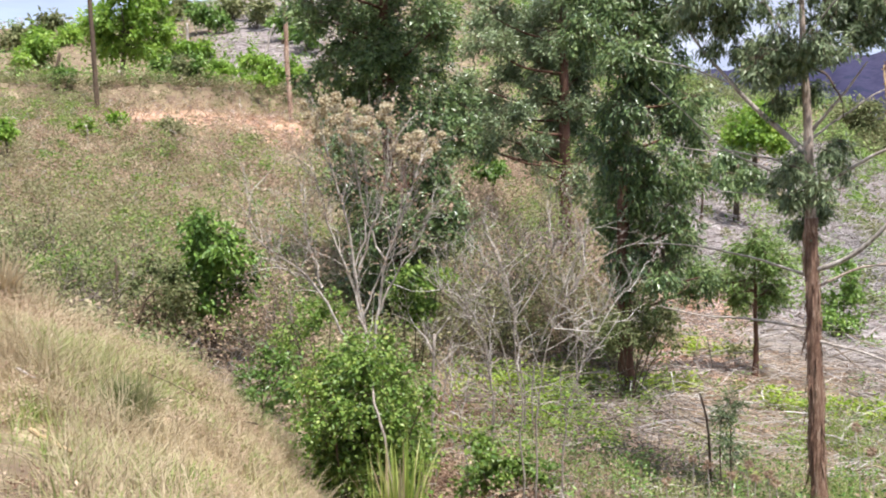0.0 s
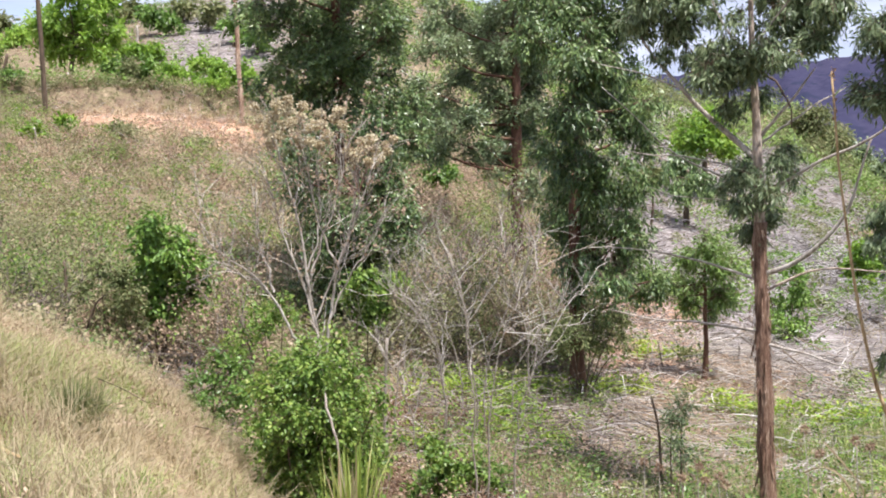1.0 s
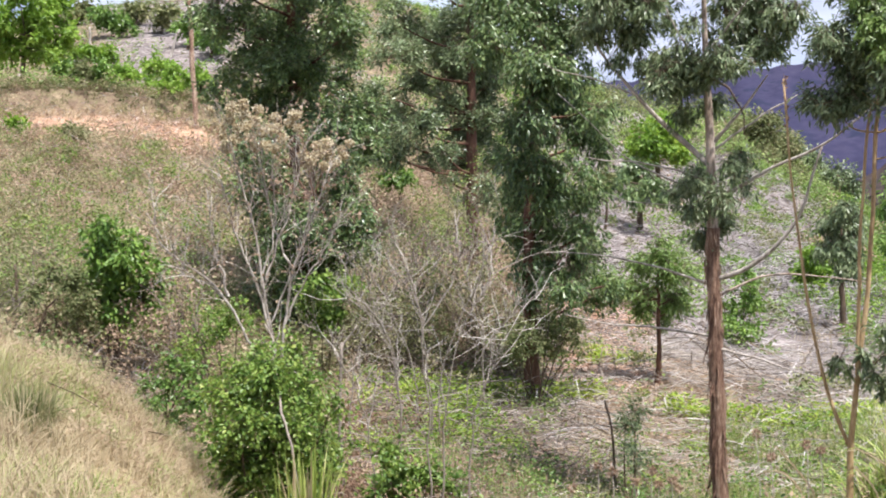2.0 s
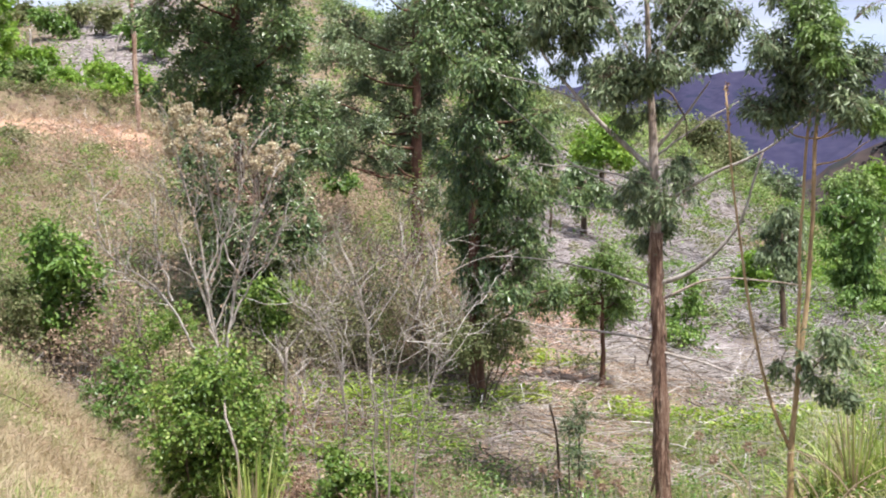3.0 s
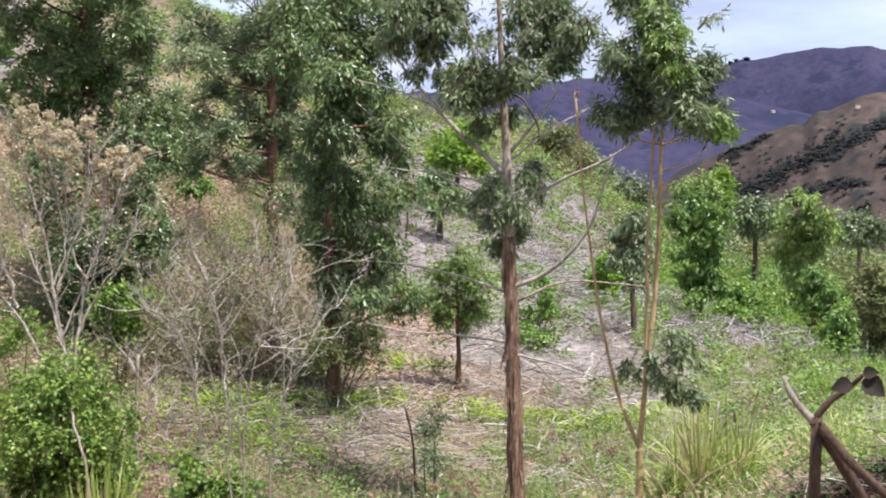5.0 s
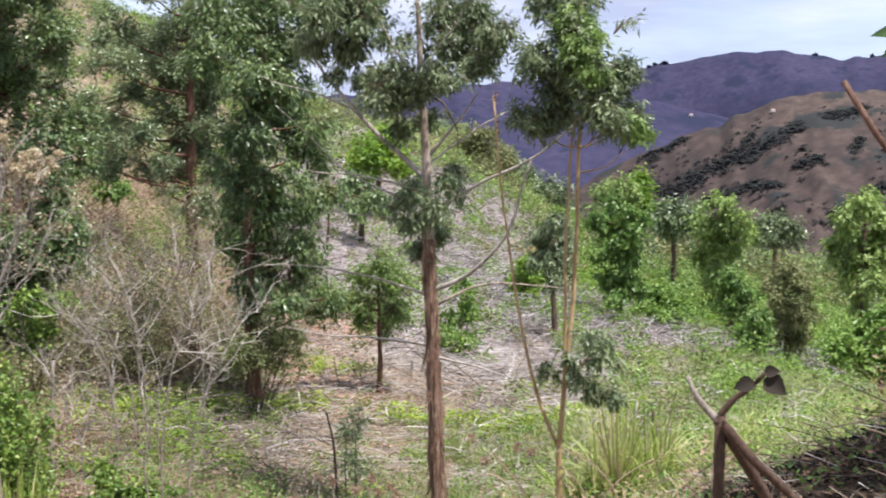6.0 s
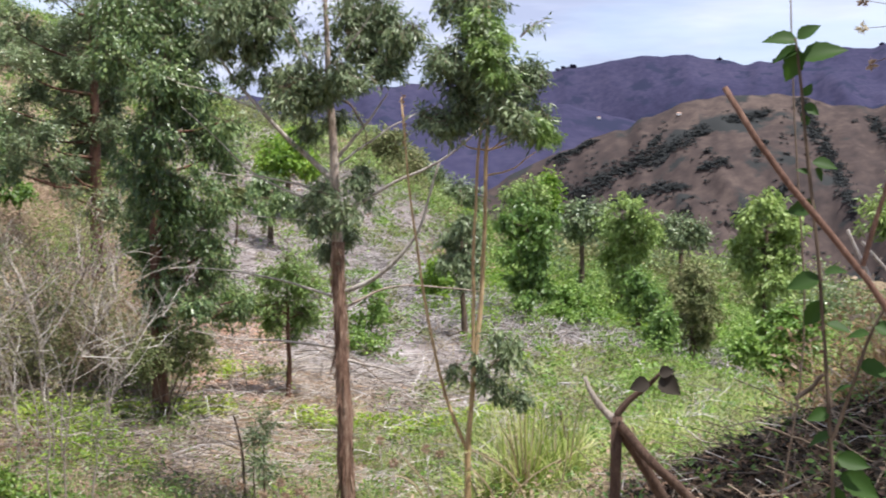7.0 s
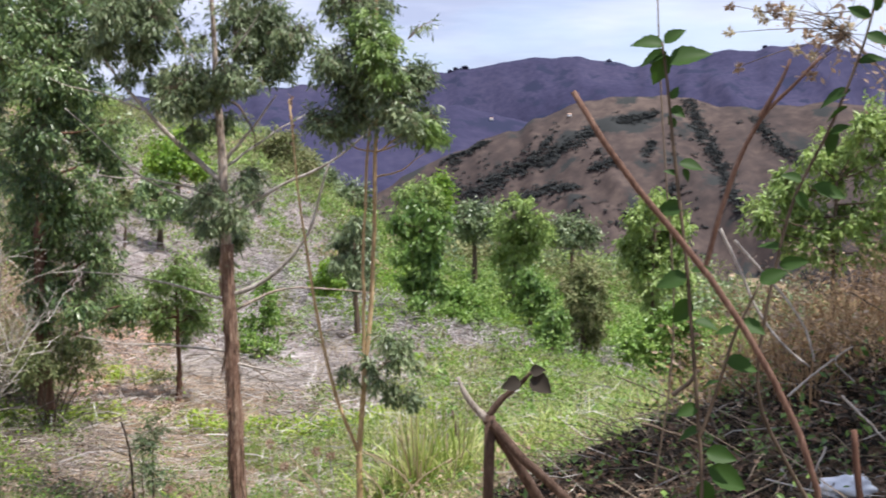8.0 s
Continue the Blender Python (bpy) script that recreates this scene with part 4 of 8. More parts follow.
tree("gum_tree", "tall dark gum tree with dense glossy foliage", "tree", 27.0,
     [(-11.46, -7.25), (-11.62, -4.26), (-11.84, -1.76), (-11.95, 0.74), (-12.01, 3.95), (-12.07, 7.12), (-12.11, 11.17)], 0.15, 0.07,
     [(-14.3, 6.65, 1.5), (-12.81, 6.89, 1.75), (-11.08, 7.12, 1.75), (-9.98, 6.14, 1.25), (-14.08, 4.95, 1.38), (-12.1, 5.18, 1.55), (-10.49, 4.68, 1.38), (-14.83, 3.97, 0.95), (-13.48, 3.35, 1.2), (-11.62, 3.21, 1.38), (-9.88, 3.32, 1.05), (-8.76, 3.18, 0.85), (-10.77, 2.09, 1.1), (-12.54, 9.05, 2.25), (-10.31, 9.03, 2.0), (-14.76, 8.57, 1.75), (-9.4, 1.95, 1.0), (-13.75, 10.0, 2.0), (-9.15, 1.45, 0.85), (-11.61, 4.2, 1.25), (-13.08, 5.92, 1.38)],
     5400, 8, 0.112, 0.048, DARK_LEAF, BARK_RED, 4, droop=0.22, spread=0.38, deep=1.4, limb_r=0.04)

tree("gum_tree", "dark leafy gum sapling in the hollow behind the dry shrub", "tree", 25.0,
     [(-11.36, -7.75), (-11.43, -5.26), (-11.3, -3.01), (-11.18, -0.77)], 0.09, 0.04,
     [(-9.92, -0.53, 0.95), (-9.57, -2.03, 1.0), (-10.82, -2.77, 1.1), (-12.23, -4.75, 1.1), (-12.71, -3.49, 0.95), (-11.09, -4.26, 1.05), (-11.74, -5.75, 0.95), (-9.95, -3.28, 0.85), (-10.56, -1.27, 1.05), (-9.19, -2.16, 0.7), (-13.23, -4.73, 0.8), (-11.37, -0.02, 1.25), (-11.94, -2.25, 1.25), (-12.68, -1.5, 1.0), (-10.16, 0.47, 1.05), (-9.43, -0.78, 1.0), (-11.15, 1.23, 1.1), (-10.59, -4.02, 1.0), (-11.68, -1.26, 1.25), (-12.41, -0.0, 0.9), (-9.2, -3.04, 0.75), (-12.0, -6.25, 0.85), (-10.87, -6.27, 0.75), (-14.37, 2.25, 0.85), (-13.64, 1.25, 1.05), (-14.03, 0.26, 0.85), (-12.89, 1.74, 1.1), (-13.16, 0.0, 1.05), (-11.64, 1.98, 1.15), (-13.67, -0.99, 0.85), (-12.95, -2.74, 0.9), (-10.15, 1.96, 0.9)],
     3800, 8, 0.112, 0.046, DARK_LEAF, BARK_RED, 5, droop=0.25, spread=0.38, deep=0.8, gap=0.2)

tree("gum_tree", "rounded grey-green gum tree with a bare red-brown trunk", "tree", 33.0,
     [(-4.08, -6.31), (-4.11, -3.57), (-4.15, -0.59), (-4.18, 2.63), (-4.16, 6.05), (-4.15, 8.93)], 0.18, 0.09,
     [(-7.38, 5.38, 1.2), (-6.14, 5.84, 1.3), (-6.64, 4.14, 1.25), (-5.16, 4.61, 1.4), (-7.15, 2.92, 1.2), (-5.64, 6.56, 1.25), (-4.16, 6.29, 1.5), (-8.14, 3.91, 0.85), (-7.9, 2.06, 1.1), (-6.53, 2.29, 1.1), (-5.16, 3.38, 1.1), (-4.52, 7.15, 1.4), (-7.37, 6.83, 1.0), (-5.5, 8.25, 1.5), (-3.43, 4.33, 1.25), (-8.41, 1.45, 0.85), (-7.54, 1.06, 0.75), (-3.94, 1.64, 0.85), (-4.81, 0.66, 0.65), (-3.94, 0.15, 0.6), (-2.95, 0.88, 0.85), (-5.18, 0.17, 0.65), (-3.58, -0.3, 0.65), (-4.57, -0.71, 0.45), (-5.42, 1.29, 0.7), (-4.17, 4.83, 1.4), (-3.19, 2.61, 1.1), (-4.18, 3.12, 1.0), (-4.8, 2.02, 0.9), (-3.21, -0.6, 0.75), (-2.93, 6.02, 1.25), (-6.05, 1.17, 0.65)],
     6600, 8, 0.118, 0.042, GREY_LEAF, BARK_RED, 6, droop=0.2, spread=0.40, deep=1.6, limb_r=0.045)

tree("gum_tree", "dark gum tree with foliage hanging down to the clearing", "tree", 22.5,
     [(-1.5, -8.27), (-1.55, -5.81), (-1.64, -3.09), (-1.53, 0.13), (-1.23, 3.8), (-0.98, 7.89), (-0.86, 10.71)], 0.13, 0.06,
     [(-0.98, 6.46, 1.55), (-2.2, 6.97, 1.4), (0.46, 6.18, 1.4), (-3.18, 6.03, 1.0), (-1.47, 4.78, 1.5), (0.22, 4.5, 1.38), (1.31, 3.26, 1.0), (-1.97, 3.08, 1.25), (-0.51, 2.81, 1.38), (0.82, 1.81, 1.1), (-1.24, 1.11, 1.2), (-0.02, 0.36, 1.2), (-2.1, -0.61, 1.1), (-1.0, -1.11, 1.38), (0.46, -1.37, 1.1), (-2.35, -1.84, 0.95), (-1.49, -2.59, 1.25), (-0.03, -3.09, 1.25), (0.82, -2.35, 0.75), (-1.25, -4.32, 0.55), (-0.27, -4.76, 0.65), (0.78, -4.08, 0.75), (0.0, -6.0, 0.4), (1.06, -5.12, 0.6), (1.9, -4.5, 0.5), (-1.62, -5.31, 0.35), (-1.99, -3.83, 0.55), (-2.1, 0.38, 0.9), (-2.46, 1.37, 0.85), (-1.46, 8.62, 2.0), (0.47, 8.32, 1.75), (-3.17, 7.95, 1.25), (1.07, -0.39, 0.6), (-2.23, -2.34, 0.9)],
     5800, 8, 0.125, 0.036, DARK_LEAF, BARK_RED, 7, droop=0.4, spread=0.36, deep=1.2, limb_r=0.035, gap=0.12)

tree("round_leafy_tree", "small round leafy green tree in the hollow", "tree", 20.5,
     [(-19.63, -8.41), (-19.65, -7.06), (-19.52, -5.59), (-19.39, -3.87)], 0.06, 0.03,
     [(-19.24, -2.27, 0.75), (-19.97, -2.75, 0.8), (-18.77, -3.14, 0.9), (-19.63, -3.62, 0.95), (-18.54, -4.01, 0.85), (-20.36, -3.85, 0.6), (-19.16, -4.74, 0.95), (-19.9, -4.97, 0.75), (-18.44, -5.13, 0.65), (-19.43, -5.72, 0.75), (-20.47, -3.11, 0.55), (-19.25, -2.89, 0.95), (-18.16, -3.4, 0.65), (-20.74, -4.58, 0.55), (-17.94, -4.64, 0.55), (-19.96, -2.01, 0.6)],
     800, 8, 0.12, 0.062, BRIGHT_LEAF, BARK_DARK, 8, droop=0.25, spread=0.26, deep=0.5, limb_r=0.02,
     branches=[([(-19.92, -8.52), (-19.99, -7.05), (-19.87, -5.83)], 0.035, 0.02)])

FRUIT_LEAF = leaf_mat("fruit_tree_leaf", [(0.2, (0.12, 0.23, 0.03)), (0.5, (0.24, 0.39, 0.055)), (0.85, (0.38, 0.52, 0.10))], rough=0.45, thin=0.5)
tree("fruit_tree", "bright green broad-leaved fruit tree on the upper terrace", "tree", 56.0,
     [(-23.41, 3.44), (-23.34, 4.44), (-23.2, 5.39), (-23.14, 6.11)], 0.13, 0.06,
     [(-23.32, 7.33, 0.85), (-22.5, 7.01, 0.9), (-24.03, 6.84, 0.8), (-24.62, 6.27, 0.5), (-21.65, 6.32, 0.55), (-22.02, 7.35, 0.6), (-22.99, 6.3, 0.85), (-22.18, 5.83, 0.65), (-23.82, 6.05, 0.7), (-21.66, 5.5, 0.35), (-22.66, 5.59, 0.6), (-23.64, 5.48, 0.5), (-24.52, 5.56, 0.45), (-23.42, 7.93, 0.7)],
     950, 8, 0.28, 0.12, FRUIT_LEAF, BARK_DARK, 9, droop=0.2, spread=0.5, deep=1.0, limb_r=0.045)

BARK_POLE = bark_mat("flaking_tan_bark", [(0.36, (0.10, 0.05, 0.035)), (0.48, (0.27, 0.175, 0.12)), (0.58, (0.52, 0.41, 0.31))], scale=(7, 7, 1.0), bump=0.4)
for spec in (("pole_tree", "bare dark straight trunk standing on the terrace edge", 44.5, [(-24.38, 2.86), (-24.43, 4.67), (-24.51, 6.32), (-24.59, 7.49), (-24.71, 10.02)], 0.085, 0.07, BARK_DARK, 10),
             ("pole_tree", "bare straight tan trunk on the terrace edge", 45.0, [(-16.12, 2.06), (-16.22, 3.49), (-16.29, 5.19), (-16.36, 6.89), (-16.42, 7.61), (-16.54, 10.21)], 0.085, 0.07, BARK_POLE, 11)):
    rng = np.random.default_rng(spec[7])
    pts = polar_points(spec[3], spec[2])
    pts.insert(0, foot(spec[3][0][0], spec[2]))
    root = thing(spec[0], pts[0], spec[1], "tree", "pole trees")
    limb(root, pts, spec[4], spec[5], spec[6], rng, name="trunk", n=22, sides=10, wob=0.015)
    limb(root, [pts[2], pts[2] + Vector((-0.2, 0, 0.12))], 0.025, 0.012, spec[6], rng, name="branch_stub", n=4, sides=5)

# right-hand woods
RIGHT = [
    ("leafy green tree on the slope with a slim trunk", 41.0, [(14.6, -6.13), (14.63, -4.84), (14.65, -3.34), (14.6, -1.34)], [(14.58, -0.72, 0.65), (15.2, -1.1, 0.6), (14.08, -1.34, 0.65), (14.83, -1.97, 0.7), (15.45, -1.84, 0.45), (13.83, -2.34, 0.6), (14.7, -2.97, 0.7), (14.33, -3.84, 0.65), (15.08, -3.84, 0.55), (14.45, -4.59, 0.55), (13.7, -1.09, 0.45)], TREE_LEAF, 0.20, 0.07, 0.5),
    ("rounded leafy green tree rising from the valley", 52.0, [(18.65, -6.29), (18.6, -4.32), (18.64, -2.34), (18.88, -0.85)], [(18.88, -0.73, 0.7), (18.14, -1.22, 0.65), (19.61, -1.22, 0.7), (20.1, -1.59, 0.4), (18.51, -1.96, 0.75), (19.37, -2.09, 0.7), (18.27, -2.83, 0.65), (19.01, -3.08, 0.7), (18.52, -4.07, 0.6), (18.03, -4.82, 0.55), (18.89, -4.81, 0.55)], VALLEY_LEAF, 0.22, 0.09, 0.4),
    ("leafy tree with a pale green crown", 40.0, [(24.77, -6.66), (24.76, -5.21), (24.79, -3.27), (24.87, -1.33)], [(24.68, -0.48, 0.65), (25.38, -0.73, 0.65), (23.97, -1.09, 0.7), (25.86, -1.33, 0.6), (24.57, -1.58, 0.85), (25.51, -2.06, 0.75), (23.74, -2.07, 0.65), (24.69, -2.79, 0.75), (25.87, -2.78, 0.65), (24.11, -3.28, 0.65), (25.17, -3.75, 0.65), (24.59, -4.49, 0.55), (26.11, -3.74, 0.5)], VALLEY_LEAF, 0.19, 0.07, 0.4),
    ("broad light-green tree crown beside the bank", 27.0, [(32.34, -7.11), (32.37, -4.25), (32.45, -1.86), (32.53, 0.53)], [(32.53, 2.08, 0.85), (33.66, 2.29, 1.0), (31.61, 1.38, 0.95), (32.99, 0.76, 1.15), (34.34, 1.22, 1.0), (30.69, 0.55, 0.85), (29.99, -0.41, 0.8), (31.39, -0.42, 1.1), (32.77, -0.9, 1.15), (34.13, -0.67, 1.15), (29.52, -1.38, 0.65), (30.7, -1.86, 0.9), (32.09, -2.34, 1.05), (33.69, -2.57, 1.15), (35.23, 0.27, 1.25), (35.47, -2.08, 1.25), (34.78, 2.62, 1.0), (29.29, -0.65, 0.45), (34.1, 3.34, 0.85)], VALLEY_LEAF, 0.15, 0.05, 0.35),
    ("dull green tree down in the valley", 62.0, [(14.42, -1.84), (14.42, -0.85), (14.46, 0.15)], [(14.41, 0.15, 0.65), (13.79, -0.1, 0.5), (14.91, -0.22, 0.55), (14.17, -0.72, 0.6), (14.79, -0.97, 0.55)], VALLEY_LEAF, 0.22, 0.09, 0.4),
    ("yellow-green tree down in the valley", 66.0, [(15.41, -1.34), (15.41, -0.35), (15.4, 0.27)], [(15.35, 0.35, 0.4), (15.78, 0.02, 0.35), (15.16, -0.22, 0.35), (15.6, -0.6, 0.4)], LIME_LEAF, 0.22, 0.10, 0.3),
    ("olive valley tree behind the rounded one", 60.0, [(16.9, -2.34), (16.9, -1.35), (16.9, -0.6)], [(16.9, -0.55, 0.6), (16.4, -0.97, 0.5), (17.39, -1.1, 0.55), (16.78, -1.47, 0.6), (17.64, -0.72, 0.4)], GREY_LEAF, 0.22, 0.09, 0.4),
    ("far dull green tree", 75.0, [(21.18, -3.06), (21.17, -2.08), (21.17, -1.34)], [(20.93, -1.34, 0.5), (21.53, -1.46, 0.5), (21.17, -1.96, 0.6), (21.9, -1.95, 0.35), (20.56, -1.83, 0.4)], GREY_LEAF, 0.26, 0.10, 0.35),
    ("small bright green tree on the pale slope", 42.0, [(16.27, -6.22), (16.29, -5.57), (16.32, -4.95)], [(16.27, -4.7, 0.55), (15.82, -5.08, 0.5), (16.81, -5.02, 0.5), (16.32, -5.32, 0.55), (15.45, -5.33, 0.3)], BRIGHT_LEAF, 0.17, 0.08, 0.25),
    ("slim green tree between the larger crowns", 46.0, [(19.35, -6.53), (19.4, -5.3), (19.44, -3.82)], [(19.39, -3.82, 0.45), (19.15, -4.56, 0.45), (19.64, -4.92, 0.45), (19.4, -5.67, 0.4), (19.88, -4.31, 0.35)], TREE_LEAF, 0.18, 0.07, 0.4),
    ("olive and rust-tinged bushy tree", 38.0, [(21.74, -7.22), (21.76, -6.0), (21.85, -4.77)], [(21.72, -3.79, 0.7), (22.33, -4.16, 0.65), (21.12, -4.29, 0.6), (22.09, -4.89, 0.75), (21.37, -5.27, 0.7), (22.57, -5.25, 0.6), (21.98, -6.0, 0.6), (21.01, -6.01, 0.45), (21.84, -3.3, 0.5)], OLIVE_LEAF, 0.15, 0.06, 0.3),
    ("bright bushy green tree above the bank", 31.0, [(25.59, -8.32), (25.61, -7.12), (25.65, -6.16)], [(25.57, -5.32, 0.65), (26.27, -5.54, 0.65), (24.87, -5.81, 0.65), (25.93, -6.27, 0.75), (26.63, -6.37, 0.6), (24.52, -6.43, 0.55), (25.23, -6.89, 0.7), (24.05, -6.8, 0.5), (26.17, -7.1, 0.6), (26.85, -5.65, 0.5)], BRIGHT_LEAF, 0.15, 0.07, 0.3),
    ("dark green sapling with a drooping top", 36.0, [(20.29, -7.25), (20.33, -6.27), (20.4, -5.28)], [(20.45, -5.28, 0.4), (20.16, -5.78, 0.4), (20.65, -6.14, 0.45), (20.28, -6.51, 0.4)], TREE_LEAF, 0.15, 0.06, 0.4),
    ("dark narrow gum tree behind the straw-stemmed one", 34.0, [(11.75, -5.08), (11.68, -3.38), (11.64, -1.67)], [(11.63, -1.06, 0.6), (11.29, -1.92, 0.55), (12.0, -2.16, 0.55), (11.54, -2.89, 0.6), (11.9, -3.62, 0.5), (11.18, -2.65, 0.4), (12.11, -1.43, 0.45)], EUC_LEAF, 0.18, 0.05, 0.6),
    ("green tree behind the pale-barked eucalyptus", 55.0, [(3.98, 0.03), (3.97, 1.02), (3.97, 1.76)], [(3.97, 2.26, 0.65), (3.35, 1.76, 0.6), (4.59, 1.64, 0.6), (3.85, 1.14, 0.7), (4.84, 1.14, 0.5), (2.98, 1.14, 0.5), (4.34, 2.38, 0.4)], LIME_LEAF, 0.24, 0.10, 0.3),
    ("bare olive-brown thicket tree on the crest", 78.0, [(8.39, 0.03), (8.38, 1.01), (8.37, 1.99)], [(8.37, 2.11, 0.85), (7.64, 1.75, 0.75), (9.09, 1.86, 0.75), (9.58, 1.37, 0.65), (8.14, 1.13, 0.85), (8.98, 1.01, 0.75), (7.41, 1.01, 0.65), (8.61, 2.6, 0.5)], OLIVE_LEAF, 0.26, 0.10, 0.3),
    ("dark small tree on the pale slope", 48.0, [(3.19, -1.47), (3.24, -0.47), (3.23, 0.27)], [(2.86, 0.52, 0.6), (3.36, 0.15, 0.65), (2.49, 0.03, 0.5), (3.73, -0.35, 0.55), (3.11, -0.47, 0.55)], DARK_LEAF, 0.22, 0.06, 0.5),
    ("olive scrub trees along the crest", 84.0, [(6.93, 0.27), (6.92, 1.01), (6.92, 1.63)], [(6.92, 1.7, 0.6), (6.31, 1.38, 0.55), (7.53, 1.38, 0.55), (6.8, 0.89, 0.65)], OLIVE_LEAF, 0.26, 0.10, 0.3),
    ("grey-green trees along the crest", 88.0, [(9.95, 0.03), (9.95, 0.76), (9.94, 1.25)], [(9.82, 1.13, 0.6), (10.42, 0.76, 0.55), (9.35, 0.76, 0.5), (10.19, 0.15, 0.6), (10.79, 0.03, 0.45)], GREY_LEAF, 0.26, 0.10, 0.3),
    ("lime-green young trees below the crest", 70.0, [(9.25, -1.44), (9.24, -0.83), (9.24, -0.34)], [(9.12, -0.46, 0.45), (9.6, -0.75, 0.4), (8.76, -0.83, 0.35)], LIME_LEAF, 0.24, 0.10, 0.3),
    ("dull green tree on the crest", 80.0, [(11.52, -1.19), (11.51, -0.34), (11.5, 0.27)], [(11.26, 0.27, 0.55), (11.86, 0.03, 0.55), (11.39, -0.34, 0.6), (12.1, -0.46, 0.45)], GREY_LEAF, 0.26, 0.10, 0.3),
    ("pale green tree below the crest", 74.0, [(2.24, 1.02), (2.24, 1.64), (2.23, 2.26)], [(2.23, 2.01, 0.45), (2.61, 1.64, 0.4), (1.86, 1.52, 0.35)], VALLEY_LEAF, 0.24, 0.10, 0.3),
]
for i, (label, reach, trunk, clumps, leaf, ll, lw, droop) in enumerate(RIGHT):
    tree("leafy_tree", label, "tree", reach, trunk, 0.0026 * reach, 0.0012 * reach, clumps, int(64 * len(clumps) + 80), 9, ll * 1.1, lw * 1.15, leaf, BARK_DARK, 40 + i, droop=droop,
         spread=0.011 * reach, deep=0.025 * reach, limb_r=0.0009 * reach, group="woods", gap=0.12, twig=0.00018 * reach)

# shrubs and small trees of the upper left terrace and slope
UPPER = [
    ([(-25.55, 6.06, 0.35), (-25.2, 6.26, 0.3), (-25.78, 5.83, 0.25)], 66.0, FRUIT_LEAF), ([(-26.58, 6.0, 0.35), (-26.92, 5.8, 0.3)], 66.0, FRUIT_LEAF), ([(-21.12, 5.29, 0.35), (-20.76, 5.54, 0.3)], 58.0, FRUIT_LEAF), ([(-18.0, 4.95, 0.45), (-17.63, 5.19, 0.4)], 56.0, FRUIT_LEAF), ([(-19.81, 5.3, 0.35), (-20.16, 5.42, 0.3)], 60.0, LIME_LEAF), ([(-16.81, 3.12, 0.35), (-16.45, 3.0, 0.3)], 47.5, LIME_LEAF), ([(-24.96, 2.05, 0.35), (-25.31, 1.81, 0.3)], 40.0, LIME_LEAF), ([(-21.43, 2.16, 0.3), (-21.08, 2.04, 0.3)], 40.5, OLIVE_LEAF),
    ([(-27.05, 5.22, 0.65), (-26.59, 5.58, 0.55), (-27.4, 4.86, 0.45)], 62.0, FRUIT_LEAF), ([(-20.66, 4.46, 0.65), (-20.56, 3.85, 0.6), (-20.89, 4.94, 0.45)], 50.0, OLIVE_LEAF), ([(-19.34, 4.46, 0.65), (-18.97, 4.7, 0.55), (-19.7, 4.58, 0.5)], 52.0, FRUIT_LEAF),
    ([(-18.39, 3.86, 0.6), (-17.9, 3.98, 0.5), (-18.75, 3.73, 0.4)], 48.5, LIME_LEAF), ([(-17.41, 4.1, 0.65), (-17.15, 4.71, 0.6), (-16.8, 3.73, 0.55)], 50.0, FRUIT_LEAF), ([(-19.65, 6.86, 0.65), (-19.06, 6.63, 0.6), (-20.13, 7.05, 0.55)], 84.0, TREE_LEAF),
    ([(-17.6, 6.88, 0.6), (-17.23, 7.12, 0.55)], 84.0, OLIVE_LEAF), ([(-22.22, 3.97, 0.5), (-21.75, 3.85, 0.4), (-22.58, 3.73, 0.4)], 50.0, TREE_LEAF), ([(-25.59, 4.3, 0.4), (-25.93, 4.53, 0.3)], 52.0, TREE_LEAF),
    ([(-16.05, 4.71, 0.65), (-15.69, 3.97, 0.65), (-16.31, 3.73, 0.5)], 52.0, FRUIT_LEAF), ([(-28.15, 2.05, 0.4), (-28.38, 1.81, 0.35)], 36.0, FRUIT_LEAF), ([(-23.67, 2.4, 0.45), (-24.03, 2.24, 0.35)], 42.0, LIME_LEAF),
    ([(-15.54, 5.92, 0.6), (-15.41, 6.41, 0.6)], 70.0, TREE_LEAF), ([(-21.32, 7.08, 0.55), (-20.72, 7.32, 0.5)], 88.0, OLIVE_LEAF), ([(-26.79, 6.39, 0.55), (-26.22, 6.63, 0.5), (-25.32, 6.07, 0.5)], 75.0, OLIVE_LEAF), ([(-27.82, 5.67, 0.4), (-27.48, 6.02, 0.4)], 78.0, OLIVE_LEAF), ([(-18.68, 7.11, 0.5), (-18.32, 7.35, 0.45)], 92.0, OLIVE_LEAF), ([(-16.51, 6.64, 0.55), (-16.15, 6.16, 0.5)], 76.0, BRIGHT_LEAF), ([(-21.61, 4.93, 0.4), (-21.38, 4.57, 0.4)], 54.0, TREE_LEAF), ([(-20.18, 4.82, 0.45), (-19.95, 4.22, 0.45)], 51.0, BRIGHT_LEAF), ([(-26.95, 4.87, 0.35), (-26.6, 5.11, 0.35)], 55.0, OLIVE_LEAF),
    ([(-7.42, 0.32, 0.6), (-7.92, 0.2, 0.5), (-6.92, 0.19, 0.4)], 38.0, BRIGHT_LEAF), ([(3.57, 1.89, 0.65), (4.16, 2.12, 0.55), (3.1, 1.77, 0.45)], 60.0, LIME_LEAF), ([(1.67, 0.09, 0.5), (1.31, -0.15, 0.4)], 46.0, OLIVE_LEAF),
]
